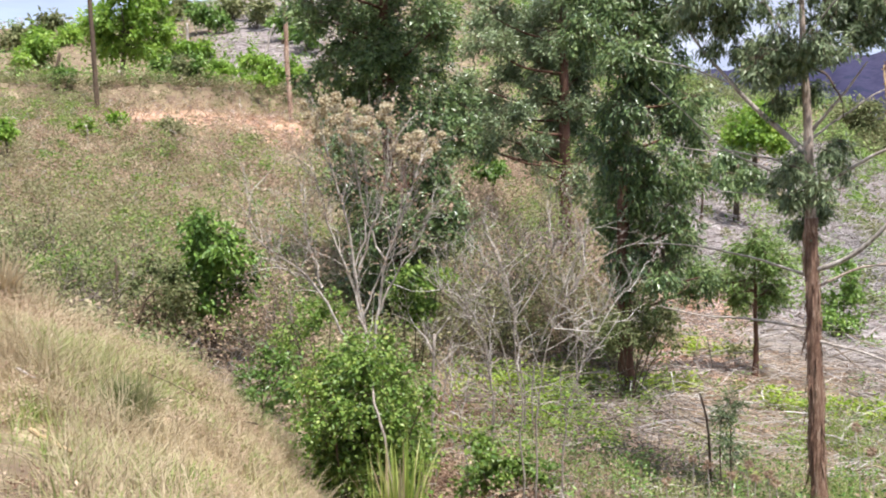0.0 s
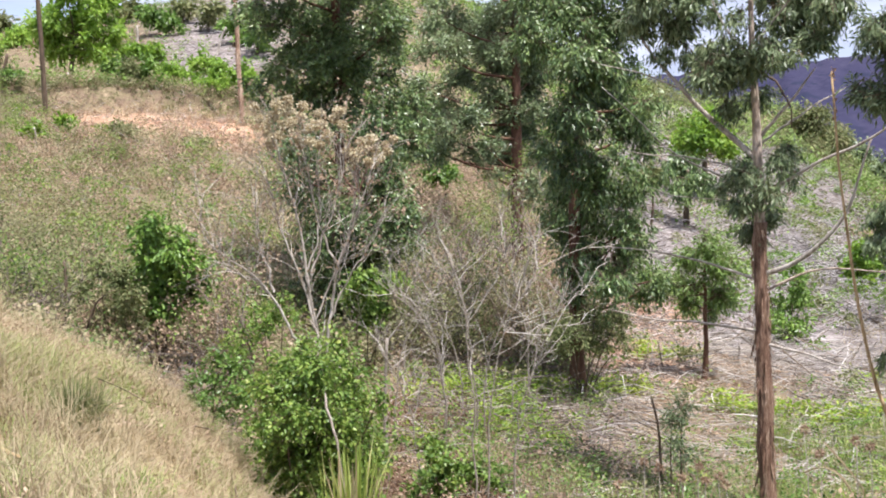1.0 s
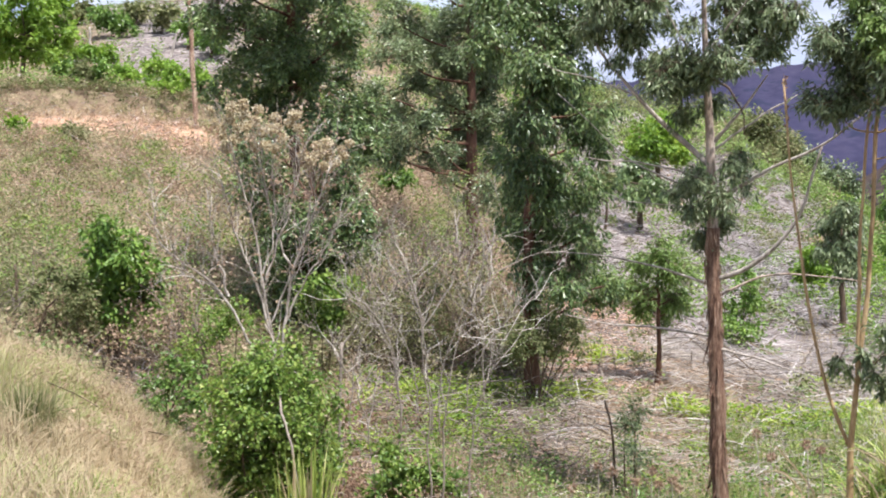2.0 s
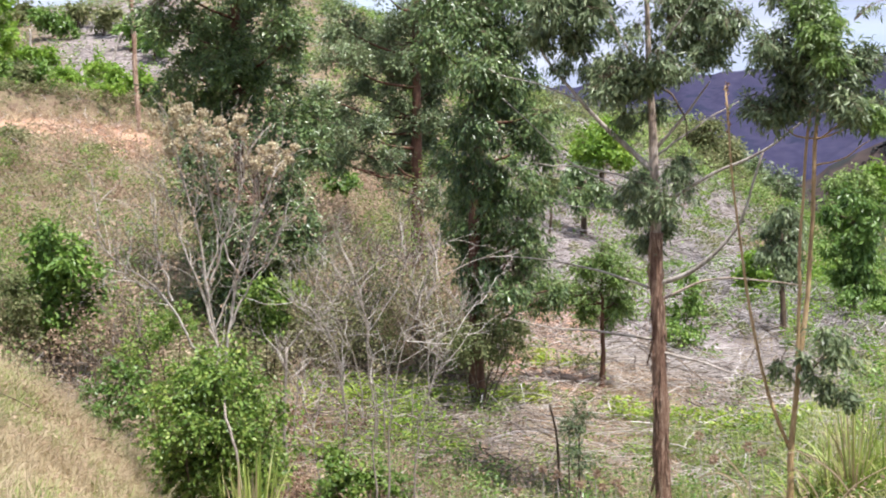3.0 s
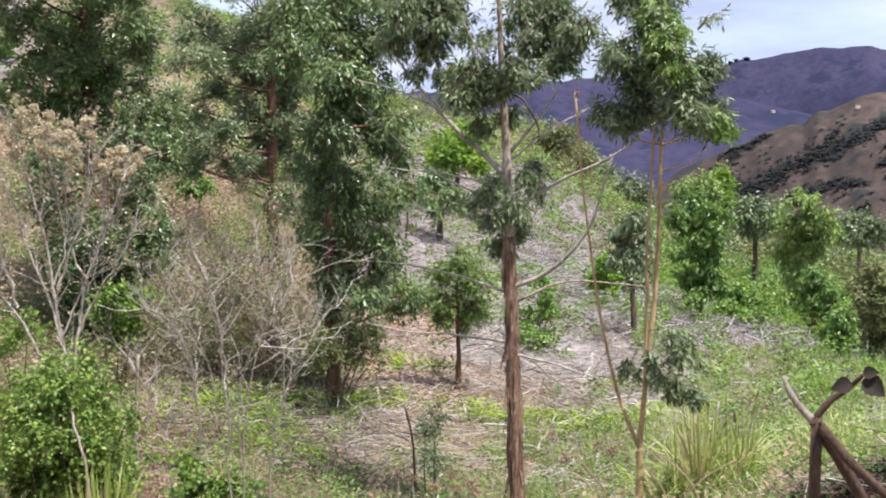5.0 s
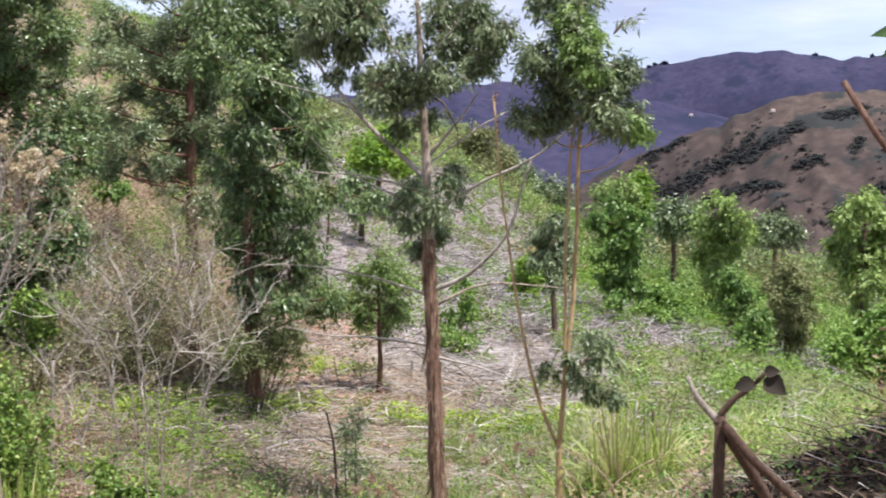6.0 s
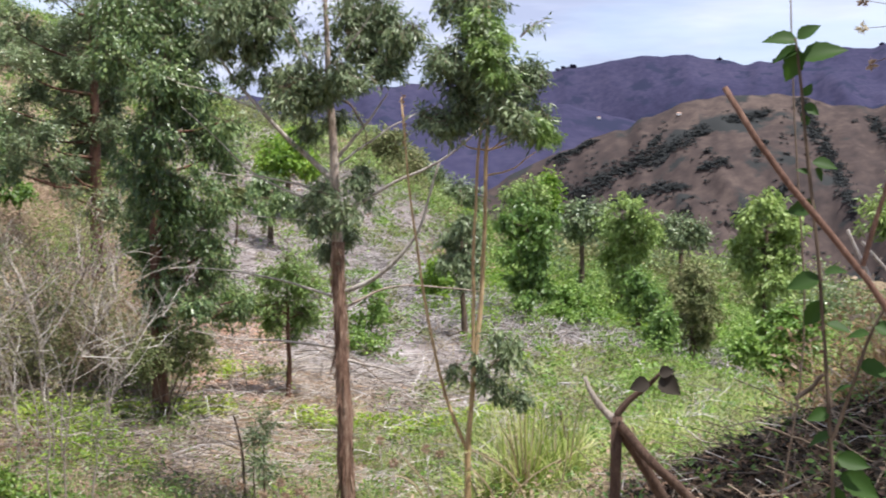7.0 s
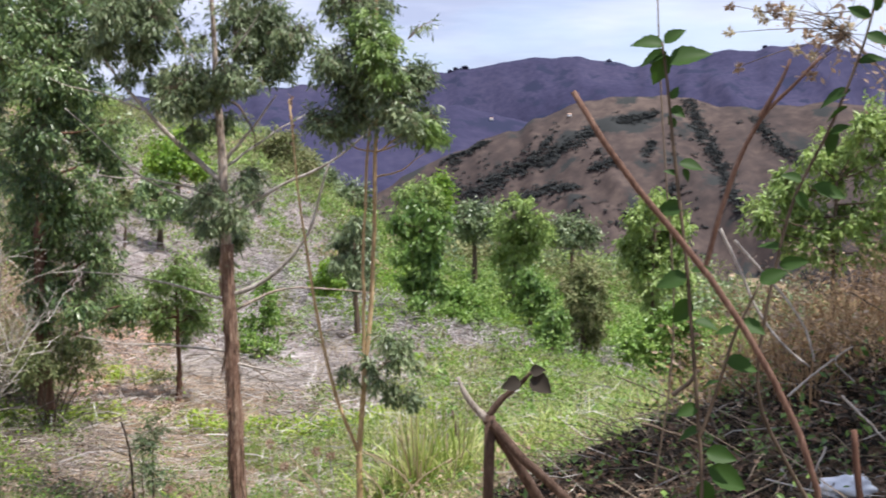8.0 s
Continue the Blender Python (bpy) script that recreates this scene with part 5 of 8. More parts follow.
for i, (clumps, reach, leaf) in enumerate(UPPER):
    rng = np.random.default_rng(80 + i)
    if reach > 49:
        reach = seat(clumps[0][0], min(e - 0.9 * w for b, e, w in clumps), reach)
    b = foot(clumps[0][0], reach)
    word = {"bright_green_leaf": "bright green", "lime_green_leaf": "yellow-green", "fruit_tree_leaf": "light green", "olive_weed_leaf": "dull olive", "small_tree_leaf": "dark green"}[leaf.name]
    root = thing("shrub", b, "low " + word + " shrub on the dry slope", "shrub", "slope shrubs")
    cl = polar_clumps(clumps, reach, rng, 0.01 * reach, 0.82)
    top = cl[0][0]
    limb(root, [b, (b + top) / 2 + Vector((0.1, 0, 0)), top], 0.0013 * reach, 0.0005 * reach, BARK_DARK, rng, name="stem", n=7, sides=6)
    crown("foliage", cl, 44 * len(cl), 9, 0.0046 * reach, 0.002 * reach, leaf, root, rng, droop=0.25, spread=0.008 * reach, twig=0.0001 * reach)


# ---------- shrubs of the hollow ----------
def twiggy(rng, start, way, length, radius, level, out, tips, kinks=4, fan=0.55, rise=0.15, kids=(3, 5)):
    """Grow one bare branch and its side twigs; collects stems by level and the tips."""
    p, d = np.array(start, dtype=float), unit(np.array(way, dtype=float))
    pts = [p]
    for _ in range(kinks):
        d = unit(d + rng.normal(0, 0.24, 3) + np.array([0, 0, rise * 0.3]))
        p = p + d * length / kinks
        pts.append(p)
    out.setdefault(level, []).append((np.array(pts), radius * np.linspace(1, 0.45, kinks + 1)))
    if level == 0:
        tips.append((p, d))
        return
    for _ in range(rng.integers(*kids) + 1):
        k = rng.uniform(0.25, 1.0) * kinks
        i = min(int(k), kinks - 1)
        s = pts[i] + (pts[i + 1] - pts[i]) * (k - i)
        w = unit(d + rng.normal(0, fan, 3) + np.array([0, 0, rise]))
        twiggy(rng, s, w, length * rng.uniform(0.45, 0.75), radius * 0.55, level - 1, out, tips, kinks, fan, rise, kids)


def stems_mesh(out, sides=5):
    pieces = []
    for level, items in out.items():
        P = np.stack([a for a, _ in items])
        R = np.stack([b for _, b in items])
        pieces.append(tubes(P, R, 3 if level == 0 else sides))
    v, f = joined(pieces)
    return v, f


def bare_shrub(name, label, place, tall, stems, radius, seed, bark, leaf=None, nleaf=0, leaf_size=0.05, spreadout=0.5, levels=3, group="dry shrubs", lean=(0, 0), part_name="branches"):
    rng = np.random.default_rng(seed)
    root = thing(name, place, label, "shrub", group)
    tips = []
    for i in range(stems):
        a = rng.uniform(0, 2 * math.pi)
        w = (math.cos(a) * spreadout + lean[0], math.sin(a) * spreadout + lean[1], 1.0)
        out = {}
        s = np.array(tuple(place)) + np.array([math.cos(a), math.sin(a), 0]) * 0.08
        twiggy(rng, s, w, tall * rng.uniform(0.45, 0.65), radius * rng.uniform(0.7, 1.1), levels, out, tips)
        v, f = stems_mesh(out)
        part("branch", mesh_np("branch", v, f, smooth=True), bark, root)
    if leaf is not None:
        c = np.array([t for t, _ in tips])
        k = rng.integers(0, len(c), nleaf)
        v, f = leaves(c[k] + rng.normal(0, leaf_size * 1.4, (nleaf, 3)), rng.normal(0, 1, (nleaf, 3)), rng.normal(0, 1, (nleaf, 3)) + np.array([0, 0, 0.6]), leaf_size * rng.uniform(0.6, 1.3, nleaf), leaf_size * 0.6 * rng.uniform(0.6, 1.2, nleaf))
        part("foliage", mesh_np("foliage", v, f), leaf, root, kind="stuff")
    return root


def leafy_bush(name, label, reach, clumps, n, per, length, width, leaf, seed, group="", stems=6, deep=0.4, droop=0.25, spread=0.22, oval=False, radius=0.014):
    rng = np.random.default_rng(seed)
    b = foot(clumps[0][0], reach)
    root = thing(name, b, label, "shrub", group)
    cl = polar_clumps(clumps, reach, rng, deep)
    for i in rng.permutation(len(cl))[:stems]:
        c = cl[i][0]
        mid = (b + c) / 2 + Vector((rng.normal(0, 0.08), rng.normal(0, 0.08), 0))
        limb(root, [b + Vector((rng.normal(0, 0.06), rng.normal(0, 0.06), 0)), mid, c], radius, radius * 0.35, BARK_DARK, rng, name="stem", n=8, sides=5)
    crown("foliage", cl, n, per, length, width, leaf, root, rng, droop=droop, spread=spread, oval=oval, twig=0.003)
    return root


leafy_bush("leafy_bush", "dense light-green leafy bush with some yellow leaves", 12.8,
           [(-13.0, -10.69, 1.5), (-14.1, -8.2, 0.8), (-12.9, -7.9, 0.85), (-14.6, -9.3, 0.9), (-13.28, -9.1, 1.2), (-11.9, -8.86, 0.95), (-14.4, -10.6, 1.1), (-11.29, -10.35, 1.1), (-14.5, -12.1, 1.1), (-13.3, -12.64, 1.4), (-11.57, -12.18, 1.3), (-10.88, -13.41, 1.0), (-14.1, -13.94, 1.2), (-12.1, -14.36, 1.4), (-15.2, -8.9, 0.4), (-15.2, -10.6, 0.45), (-15.1, -11.6, 0.4), (-12.2, -7.3, 0.5), (-10.4, -11.71, 0.6), (-13.4, -7.2, 0.35), (-10.3, -9.6, 0.4), (-15.0, -13.0, 0.45), (-10.1, -12.7, 0.5)],
           2500, 8, 0.052, 0.034, BUSH_LEAF, 101, stems=12, deep=0.6, spread=0.3, oval=True)
leafy_bush("leafy_bush", "low green bush beside the shaded hollow", 16.5, [(-17.53, -8.97, 0.75), (-18.03, -9.32, 0.6), (-16.65, -8.5, 0.7), (-17.26, -8.12, 0.55), (-16.29, -9.38, 0.65), (-17.05, -10.09, 0.65), (-18.26, -8.7, 0.4)], 210, 8, 0.065, 0.04, TREE_LEAF, 102, stems=5, spread=0.2)
leafy_bush("leafy_bush", "green regrowth behind the light-green bush", 18.0, [(-15.25, -6.44, 0.85), (-16.13, -6.91, 0.7), (-14.49, -5.83, 0.75), (-15.74, -5.81, 0.6), (-16.75, -7.15, 0.5)], 170, 8, 0.065, 0.04, BUSH_LEAF, 103, stems=5, spread=0.22)
leafy_bush("leafy_bush", "low green bush under the bare shrub", 14.5, [(-7.28, -12.96, 0.85), (-8.04, -12.47, 0.7), (-6.27, -12.71, 0.65), (-7.78, -11.74, 0.55), (-6.78, -13.44, 0.85), (-8.3, -13.44, 0.65), (-5.52, -13.19, 0.55)], 300, 7, 0.075, 0.045, BUSH_LEAF, 104, stems=5, spread=0.2)
leafy_bush("leafy_bush", "dull green scrub at the hollow's edge", 19.5, [(-21.57, -4.06, 0.65), (-22.28, -3.8, 0.55), (-21.11, -5.06, 0.65), (-21.72, -5.53, 0.55), (-22.78, -4.76, 0.5), (-21.01, -6.04, 0.55)], 260, 8, 0.07, 0.04, OLIVE_LEAF, 105, stems=5, spread=0.22)
leafy_bush("leafy_bush", "pale green leafy growth round the thin dark trunks", 22.0, [(-10.85, -4.64, 0.65), (-10.23, -5.27, 0.6), (-10.74, -5.89, 0.55), (-9.72, -4.53, 0.5), (-11.23, -5.26, 0.45)], 200, 8, 0.10, 0.06, BUSH_LEAF, 106, stems=4, spread=0.26)
leafy_bush("leafy_bush", "dark young shrub standing in the litter", 15.5, [(2.91, -10.64, 0.45), (3.03, -9.9, 0.4), (2.79, -11.5, 0.5), (3.09, -12.22, 0.45), (2.66, -10.28, 0.3)], 110, 8, 0.09, 0.018, EUC_LEAF, 107, stems=3, spread=0.18, droop=0.1, deep=0.15)
leafy_bush("leafy_bush", "dense green shrub below the pale slope", 30.0, [(7.46, -5.65, 0.75), (7.82, -4.66, 0.65), (7.22, -6.39, 0.65), (7.96, -6.38, 0.55), (7.69, -3.92, 0.45)], 220, 8, 0.12, 0.06, BRIGHT_LEAF, 109, stems=4, spread=0.3, radius=0.02)
leafy_bush("leafy_bush", "bright green shrub on the pale slope", 40.0, [(10.59, -3.39, 0.55), (10.23, -3.88, 0.5), (11.07, -3.63, 0.45), (10.71, -4.12, 0.45)], 180, 8, 0.16, 0.08, LIME_LEAF, 110, stems=3, spread=0.34, radius=0.02)

leafy_bush("leafy_bush", "olive scrub crowding the foot of the dark gum", 21.6, [(-1.3, -7.2, 0.7), (-0.4, -7.0, 0.65), (-2.1, -7.4, 0.6), (-1.0, -6.2, 0.6), (0.2, -6.3, 0.5), (-1.8, -6.4, 0.55), (-0.7, -5.5, 0.5), (0.5, -7.2, 0.45), (-2.6, -6.9, 0.5)], 520, 8, 0.075, 0.035, OLIVE_LEAF, 111, stems=9, spread=0.26, deep=0.5)

# dry flowering shrub: long pale stems with tufts of dried blossom
rng = np.random.default_rng(120)
fl = 13.15
root = thing("flowering_shrub", foot(-11.9, fl), "tall dry shrub with pale stems and dried cream flower heads", "shrub")
limb(root, [V(-11.84, -13.83, 11.95), V(-12.05, -12.18, 11.95), V(-12.41, -10.7, 12.0), V(-12.69, -9.22, 12.3), V(-12.97, -7.73, 12.8), V(-13.05, -6.23, 13.15)], 0.0135, 0.011, BARK_SAPLING, rng, name="stem", n=18, sides=7, wob=0.02)
for line, a, b in (([(-11.85, -14.12), (-12.07, -12.18), (-12.66, -9.22), (-13.05, -6.23), (-13.34, -3.98), (-13.81, -1.73), (-14.16, -0.48), (-14.51, 1.01)], 0.026, 0.008),
                   ([(-12.9, -8.22), (-14.13, -6.59), (-14.85, -4.96), (-16.2, -3.94), (-17.41, -2.92), (-18.13, -2.04), (-17.97, -1.06)], 0.016, 0.005),
                   ([(-12.65, -8.48), (-12.45, -6.24), (-11.97, -4.0), (-11.31, -1.76), (-10.8, -0.27), (-10.46, 0.72)], 0.018, 0.006),
                   ([(-14.85, -4.96), (-15.2, -3.46), (-15.55, -2.21), (-15.65, -0.71)], 0.014, 0.005), ([(-13.05, -6.48), (-13.72, -4.23), (-14.32, -2.72), (-14.79, -0.97), (-15.14, 0.27)], 0.016, 0.005),
                   ([(-13.22, -4.24), (-12.57, -2.25), (-11.92, -0.51), (-11.65, 1.23)], 0.014, 0.005), ([(-15.22, -4.7), (-16.69, -3.93), (-17.41, -2.92)], 0.010, 0.004), ([(-12.45, -6.24), (-11.73, -4.76), (-10.7, -3.02), (-9.94, -1.53)], 0.012, 0.004), ([(-11.97, -4.0), (-12.82, -2.24), (-13.17, -0.49), (-13.51, 1.25)], 0.012, 0.004), ([(-13.05, -6.23), (-11.7, -3.01), (-11.05, -0.77), (-11.16, 0.73)], 0.011, 0.004), ([(-13.34, -3.98), (-12.69, -1.75), (-12.91, 0.25), (-12.76, 1.74)], 0.010, 0.004)):
    q = polar_points(line, fl)
    limb(root, q, a, b, BARK_PALE, rng, name="stem", n=22, sides=7, wob=0.022)
    out, tips = {}, []
    pts = bend(q, 12, 0, rng)
    for i in range(4, 12):
        for _ in range(2):
            d = unit(pts[i] - pts[i - 1]) + rng.normal(0, 0.45, 3) + np.array([0, 0, 0.25])
            twiggy(rng, pts[i], d, rng.uniform(0.25, 0.55), b * 0.9, 2, out, tips, kinks=3, fan=0.45, kids=(1, 2))
    v, f = stems_mesh(out, 4)
    part("side_twig_spray", mesh_np("side_twig_spray", v, f), TWIG_PALE, root, kind="stuff")
    c = np.array([t for t, _ in tips])
    n = 170
    k = rng.integers(0, len(c), n)
    v, f = leaves(c[k] + rng.normal(0, 0.03, (n, 3)), rng.normal(0, 1, (n, 3)) + np.array([0, 0, -0.4]), rng.normal(0, 1, (n, 3)), rng.uniform(0.025, 0.06, n), rng.uniform(0.012, 0.03, n))
    part("withered_foliage", mesh_np("withered_foliage", v, f), BROWN_LEAF, root, "curled brown leaves", kind="stuff")
for b, e, r in [(-14.6, 3.23, 0.33), (-14.16, 2.98, 0.33), (-15.11, 2.37, 0.28), (-13.62, 2.73, 0.3), (-12.93, 2.36, 0.3), (-11.88, 2.97, 0.28), (-12.44, 1.93, 0.25), (-13.83, 1.99, 0.3), (-13.14, 1.62, 0.28), (-14.36, 2.37, 0.3), (-11.15, 1.1, 0.3), (-10.52, 1.72, 0.28), (-10.21, 0.92, 0.3), (-10.78, 1.27, 0.25), (-11.53, 1.18, 0.25), (-9.53, 1.71, 0.18), (-14.87, 1.51, 0.25), (-12.75, 2.85, 0.23), (-15.59, 3.11, 0.18), (-9.78, 1.16, 0.2), (-11.76, 2.35, 0.2), (-13.49, 3.18, 0.23), (-14.73, 2.74, 0.25), (-13.99, 2.44, 0.25), (-13.33, 2.19, 0.25), (-12.63, 2.36, 0.23), (-15.4, 2.62, 0.2), (-14.5, 1.88, 0.25), (-13.63, 1.5, 0.23), (-10.95, 1.6, 0.23), (-10.4, 1.27, 0.25), (-9.9, 1.46, 0.2), (-10.66, 0.72, 0.2), (-11.28, 0.73, 0.18), (-12.13, 2.6, 0.23), (-12.77, 1.49, 0.2), (-14.1, 3.43, 0.23), (-14.99, 1.95, 0.2)]:
    c = V(b, e, fl + rng.uniform(-0.3, 0.3))
    n = 180
    d = unit(rng.normal(size=(n, 3)))
    rad = fl * radians(r) * 0.92
    p = np.array(tuple(c)) + d * rad * rng.random((n, 1)) ** 0.5 * np.array([1, 1, 0.8])
    v, f = leaves(p, d + rng.normal(0, 0.5, (n, 3)), rng.normal(0, 1, (n, 3)), rng.uniform(0.018, 0.034, n), rng.uniform(0.014, 0.026, n))
    stalks = np.stack([np.tile(np.array(tuple(c)) - np.array([0, 0, rad * 1.3]), (14, 1)), p[:14]], 1)
    tv, tf = tubes(stalks, np.tile([0.004, 0.002], (14, 1)), 3)
    v, f = joined([(v, f), (tv, tf)])
    part("flower_head", mesh_np("flower_head", v, f), FLOWER, root)

# bare thicket in the middle of the hollow
THICKET = [(-9.13, -8.28, 25.0, 3.0, 4, 0.019), (-3.49, -7.79, 25.0, 2.4, 4, 0.019), (-5.48, -7.8, 26.0, 3.0, 4, 0.019), (-2.74, -8.28, 24.0, 2.3, 3, 0.016), (-10.26, -8.26, 24.0, 2.2, 3, 0.016), (-7.74, -7.29, 27.0, 3.6, 4, 0.019),
           (-4.73, -7.3, 28.5, 3.3, 4, 0.019), (-9.5, -7.28, 28.0, 3.2, 4, 0.019), (-7.24, -8.29, 23.5, 2.4, 3, 0.016), (-5.24, -8.29, 23.0, 2.2, 3, 0.016), (-15.0, -6.2, 20.0, 2.4, 3, 0.016), (-16.24, -6.17, 22.0, 2.2, 3, 0.016), (-24.67, -4.94, 20.0, 1.5, 4, 0.014), (-23.62, -4.98, 21.0, 1.3, 4, 0.013),
           (-25.82, -4.42, 20.5, 1.3, 4, 0.013), (-17.49, -6.88, 19.5, 1.4, 3, 0.013), (-27.19, -3.9, 19.5, 1.3, 4, 0.013), (-28.09, -3.63, 21.0, 1.2, 4, 0.013), (-22.55, -5.01, 23.0, 1.5, 4, 0.014), (-21.61, -6.02, 20.0, 1.2, 3, 0.012), (-26.5, -3.92, 24.0, 1.5, 4, 0.014), (-25.12, -4.21, 26.0, 1.5, 4, 0.014)]
for i, (b, e, d, tall, stems, r) in enumerate(THICKET):
    far = d > 20
    bare_shrub("bare_shrub", "leafless grey-brown twiggy shrub in the dry hollow" if i % 3 else "twiggy shrub with a few withered brown leaves", foot(b, d), tall * 1.2, stems + 1, r * 1.3, 130 + i, (TWIG_MID, TWIG_DARK, TWIG_MID, TWIG_DARK)[i % 4],
               (OLIVE_LEAF, SLOPE_LEAF, BUSH_LEAF, BROWN_LEAF)[i % 4], (1300, 1900, 1200)[i % 3] if far else 800, 0.065, spreadout=0.8, levels=2)

# pale bare saplings in front of the thicket
rng = np.random.default_rng(168)
for line, d in (([(-6.02, -12.95), (-6.08, -10.76), (-6.19, -8.29), (-6.35, -6.3), (-6.71, -4.56), (-7.2, -3.3)], 14.0), ([(-5.52, -12.71), (-5.37, -9.77), (-4.93, -7.3), (-4.22, -5.81), (-3.22, -4.07)], 14.2), ([(-4.26, -11.97), (-4.05, -10.26), (-3.49, -8.53), (-2.74, -7.05)], 14.4), ([(-7.38, -9.77), (-7.54, -7.79), (-7.98, -6.29), (-8.85, -5.29), (-9.72, -4.41)], 15.5), ([(-8.54, -12.22), (-8.9, -10.5), (-9.39, -9.02), (-10.0, -7.77)], 15.2), ([(-6.0, -9.59), (-6.23, -7.62), (-6.4, -5.89), (-6.96, -4.64), (-7.57, -3.89)], 18.5), ([(-5.62, -8.86), (-5.11, -6.89), (-4.48, -5.66), (-3.6, -3.67), (-3.23, -2.67)], 19.0), ([(-7.36, -8.83), (-7.84, -7.1), (-8.57, -5.86), (-9.67, -5.1)], 18.0), ([(-4.37, -8.63), (-3.36, -6.91), (-2.36, -5.79), (-1.35, -5.17)], 19.5), ([(-6.61, -9.09), (-7.1, -7.11), (-7.83, -5.62), (-8.19, -4.13), (-8.55, -2.89)], 20.0), ([(-3.62, -8.88), (-3.61, -7.15), (-3.98, -5.41), (-4.6, -3.91), (-4.84, -2.67)], 20.5), ([(-9.57, -8.78), (-9.19, -7.08), (-8.32, -5.61), (-7.08, -4.39)], 18.5)):
    g = foot(line[0][0], d)
    root = thing("bare_sapling", g, "pale leafless sapling with forked twigs", "shrub", "bare saplings")
    q = [g] + polar_points(line, d)
    limb(root, q, 0.013, 0.0045, BARK_SAPLING, rng, name="stem", n=20, sides=7, wob=0.024)
    out, tips = {}, []
    pts = bend(q, 12, 0, rng)
    for i in range(5, 12):
        for _ in range(1 + i // 8):
            twiggy(rng, pts[i], unit(pts[i] - pts[i - 1]) + rng.normal(0, 0.5, 3), rng.uniform(0.3, 0.7), 0.006, 2, out, tips, kinks=3, fan=0.5, kids=(1, 3))
    v, f = stems_mesh(out, 4)
    part("side_twig_spray", mesh_np("side_twig_spray", v, f), TWIG_PALE, root, kind="stuff")

# broken white trunk stub in the hollow
rng = np.random.default_rng(170)
g = foot(-9.95, 17.0)
root = thing("dead_stub", g, "short broken whitish trunk stub in the thicket", "stump")
limb(root, [g, V(-10.06, -8.51, 17.0), V(-9.9, -7.02, 17.0)], 0.030, 0.020, BARK_SAPLING, rng, name="trunk", n=10, sides=9)
limb(root, [V(-9.97, -7.27, 17.0), V(-9.23, -6.28, 16.9)], 0.02, 0.008, BARK_PALE, rng, name="branch", n=5, sides=6)


# ---------- ground cover ----------
def stuff(name, v, f, material, label, category):
    me = mesh_np(name, v, f)
    me.materials.append(material)
    return tagged(new(name, me), label, category, kind="stuff")


def grass(name, label, material, rng, x, y, height, width, lean=0.5, tip=None, category="grass"):
    """Single blades, rooted on the ground and bending over."""
    n = len(x)
    z = ground_z(x, y) - 0.01
    h = height * rng.uniform(0.45, 1.25, n) * (0.55 + 0.9 * vnoise(x, y, 0.8, 33))
    a = rng.uniform(0, 2 * math.pi, n)
    over = rng.uniform(0.15, 1.0, n) * lean
    dirn = np.stack([np.cos(a), np.sin(a), np.zeros(n)], 1)
    base = np.stack([x, y, z], 1)
    t = np.array([0, 0.4, 0.75, 1.0])
    P = base[:, None] + np.array([0, 0, 1.0]) * (h[:, None] * (t - 0.45 * over[:, None] * t ** 2))[:, :, None] + dirn[:, None] * (h[:, None] * over[:, None] * t ** 2)[:, :, None]
    W = width * rng.uniform(0.6, 1.3, n)[:, None] * np.array([1, 0.9, 0.6, 0.12])
    side = np.stack([-np.sin(a), np.cos(a), np.zeros(n)], 1) + rng.normal(0, 0.4, (n, 3))
    v, f = blades(P, W, side)
    return stuff(name, v, f, material, label, category)


def tufted(rng, n, per, az0, az1, r0, r1, radius):
    x, y, az, r = polar(rng, n, az0, az1, r0, r1)
    return (np.repeat(x, per) + rng.normal(0, radius, n * per), np.repeat(y, per) + rng.normal(0, radius, n * per))


def weeds(name, label, material, rng, x, y, height, per, leaf, category="weeds", flat=0.0, wide=0.5):
    """Small plants: a loose dome of leaves round each root."""
    n = len(x)
    h = height * rng.uniform(0.4, 1.3, n)
    u = rng.random((n, per))
    a = rng.uniform(0, 2 * math.pi, (n, per))
    rad = h[:, None] * 0.55 * np.sqrt(rng.random((n, per))) * (1.1 - 0.5 * u)
    px, py = x[:, None] + np.cos(a) * rad, y[:, None] + np.sin(a) * rad
    pz = ground_z(px, py) + h[:, None] * u * 0.95 + 0.01
    base = np.stack([px, py, pz], -1).reshape(-1, 3)
    m = n * per
    way = np.stack([np.cos(a), np.sin(a), np.full_like(a, 0.35)], -1).reshape(-1, 3) + rng.normal(0, 0.5, (m, 3)) * (1 - flat)
    face = rng.normal(0, 0.55, (m, 3)) + np.array([0, 0, 1.0])
    L = leaf * rng.uniform(0.55, 1.3, m)
    v, f = leaves(base, way, face, L, L * wide)
    return stuff(name, v, f, material, label, category)


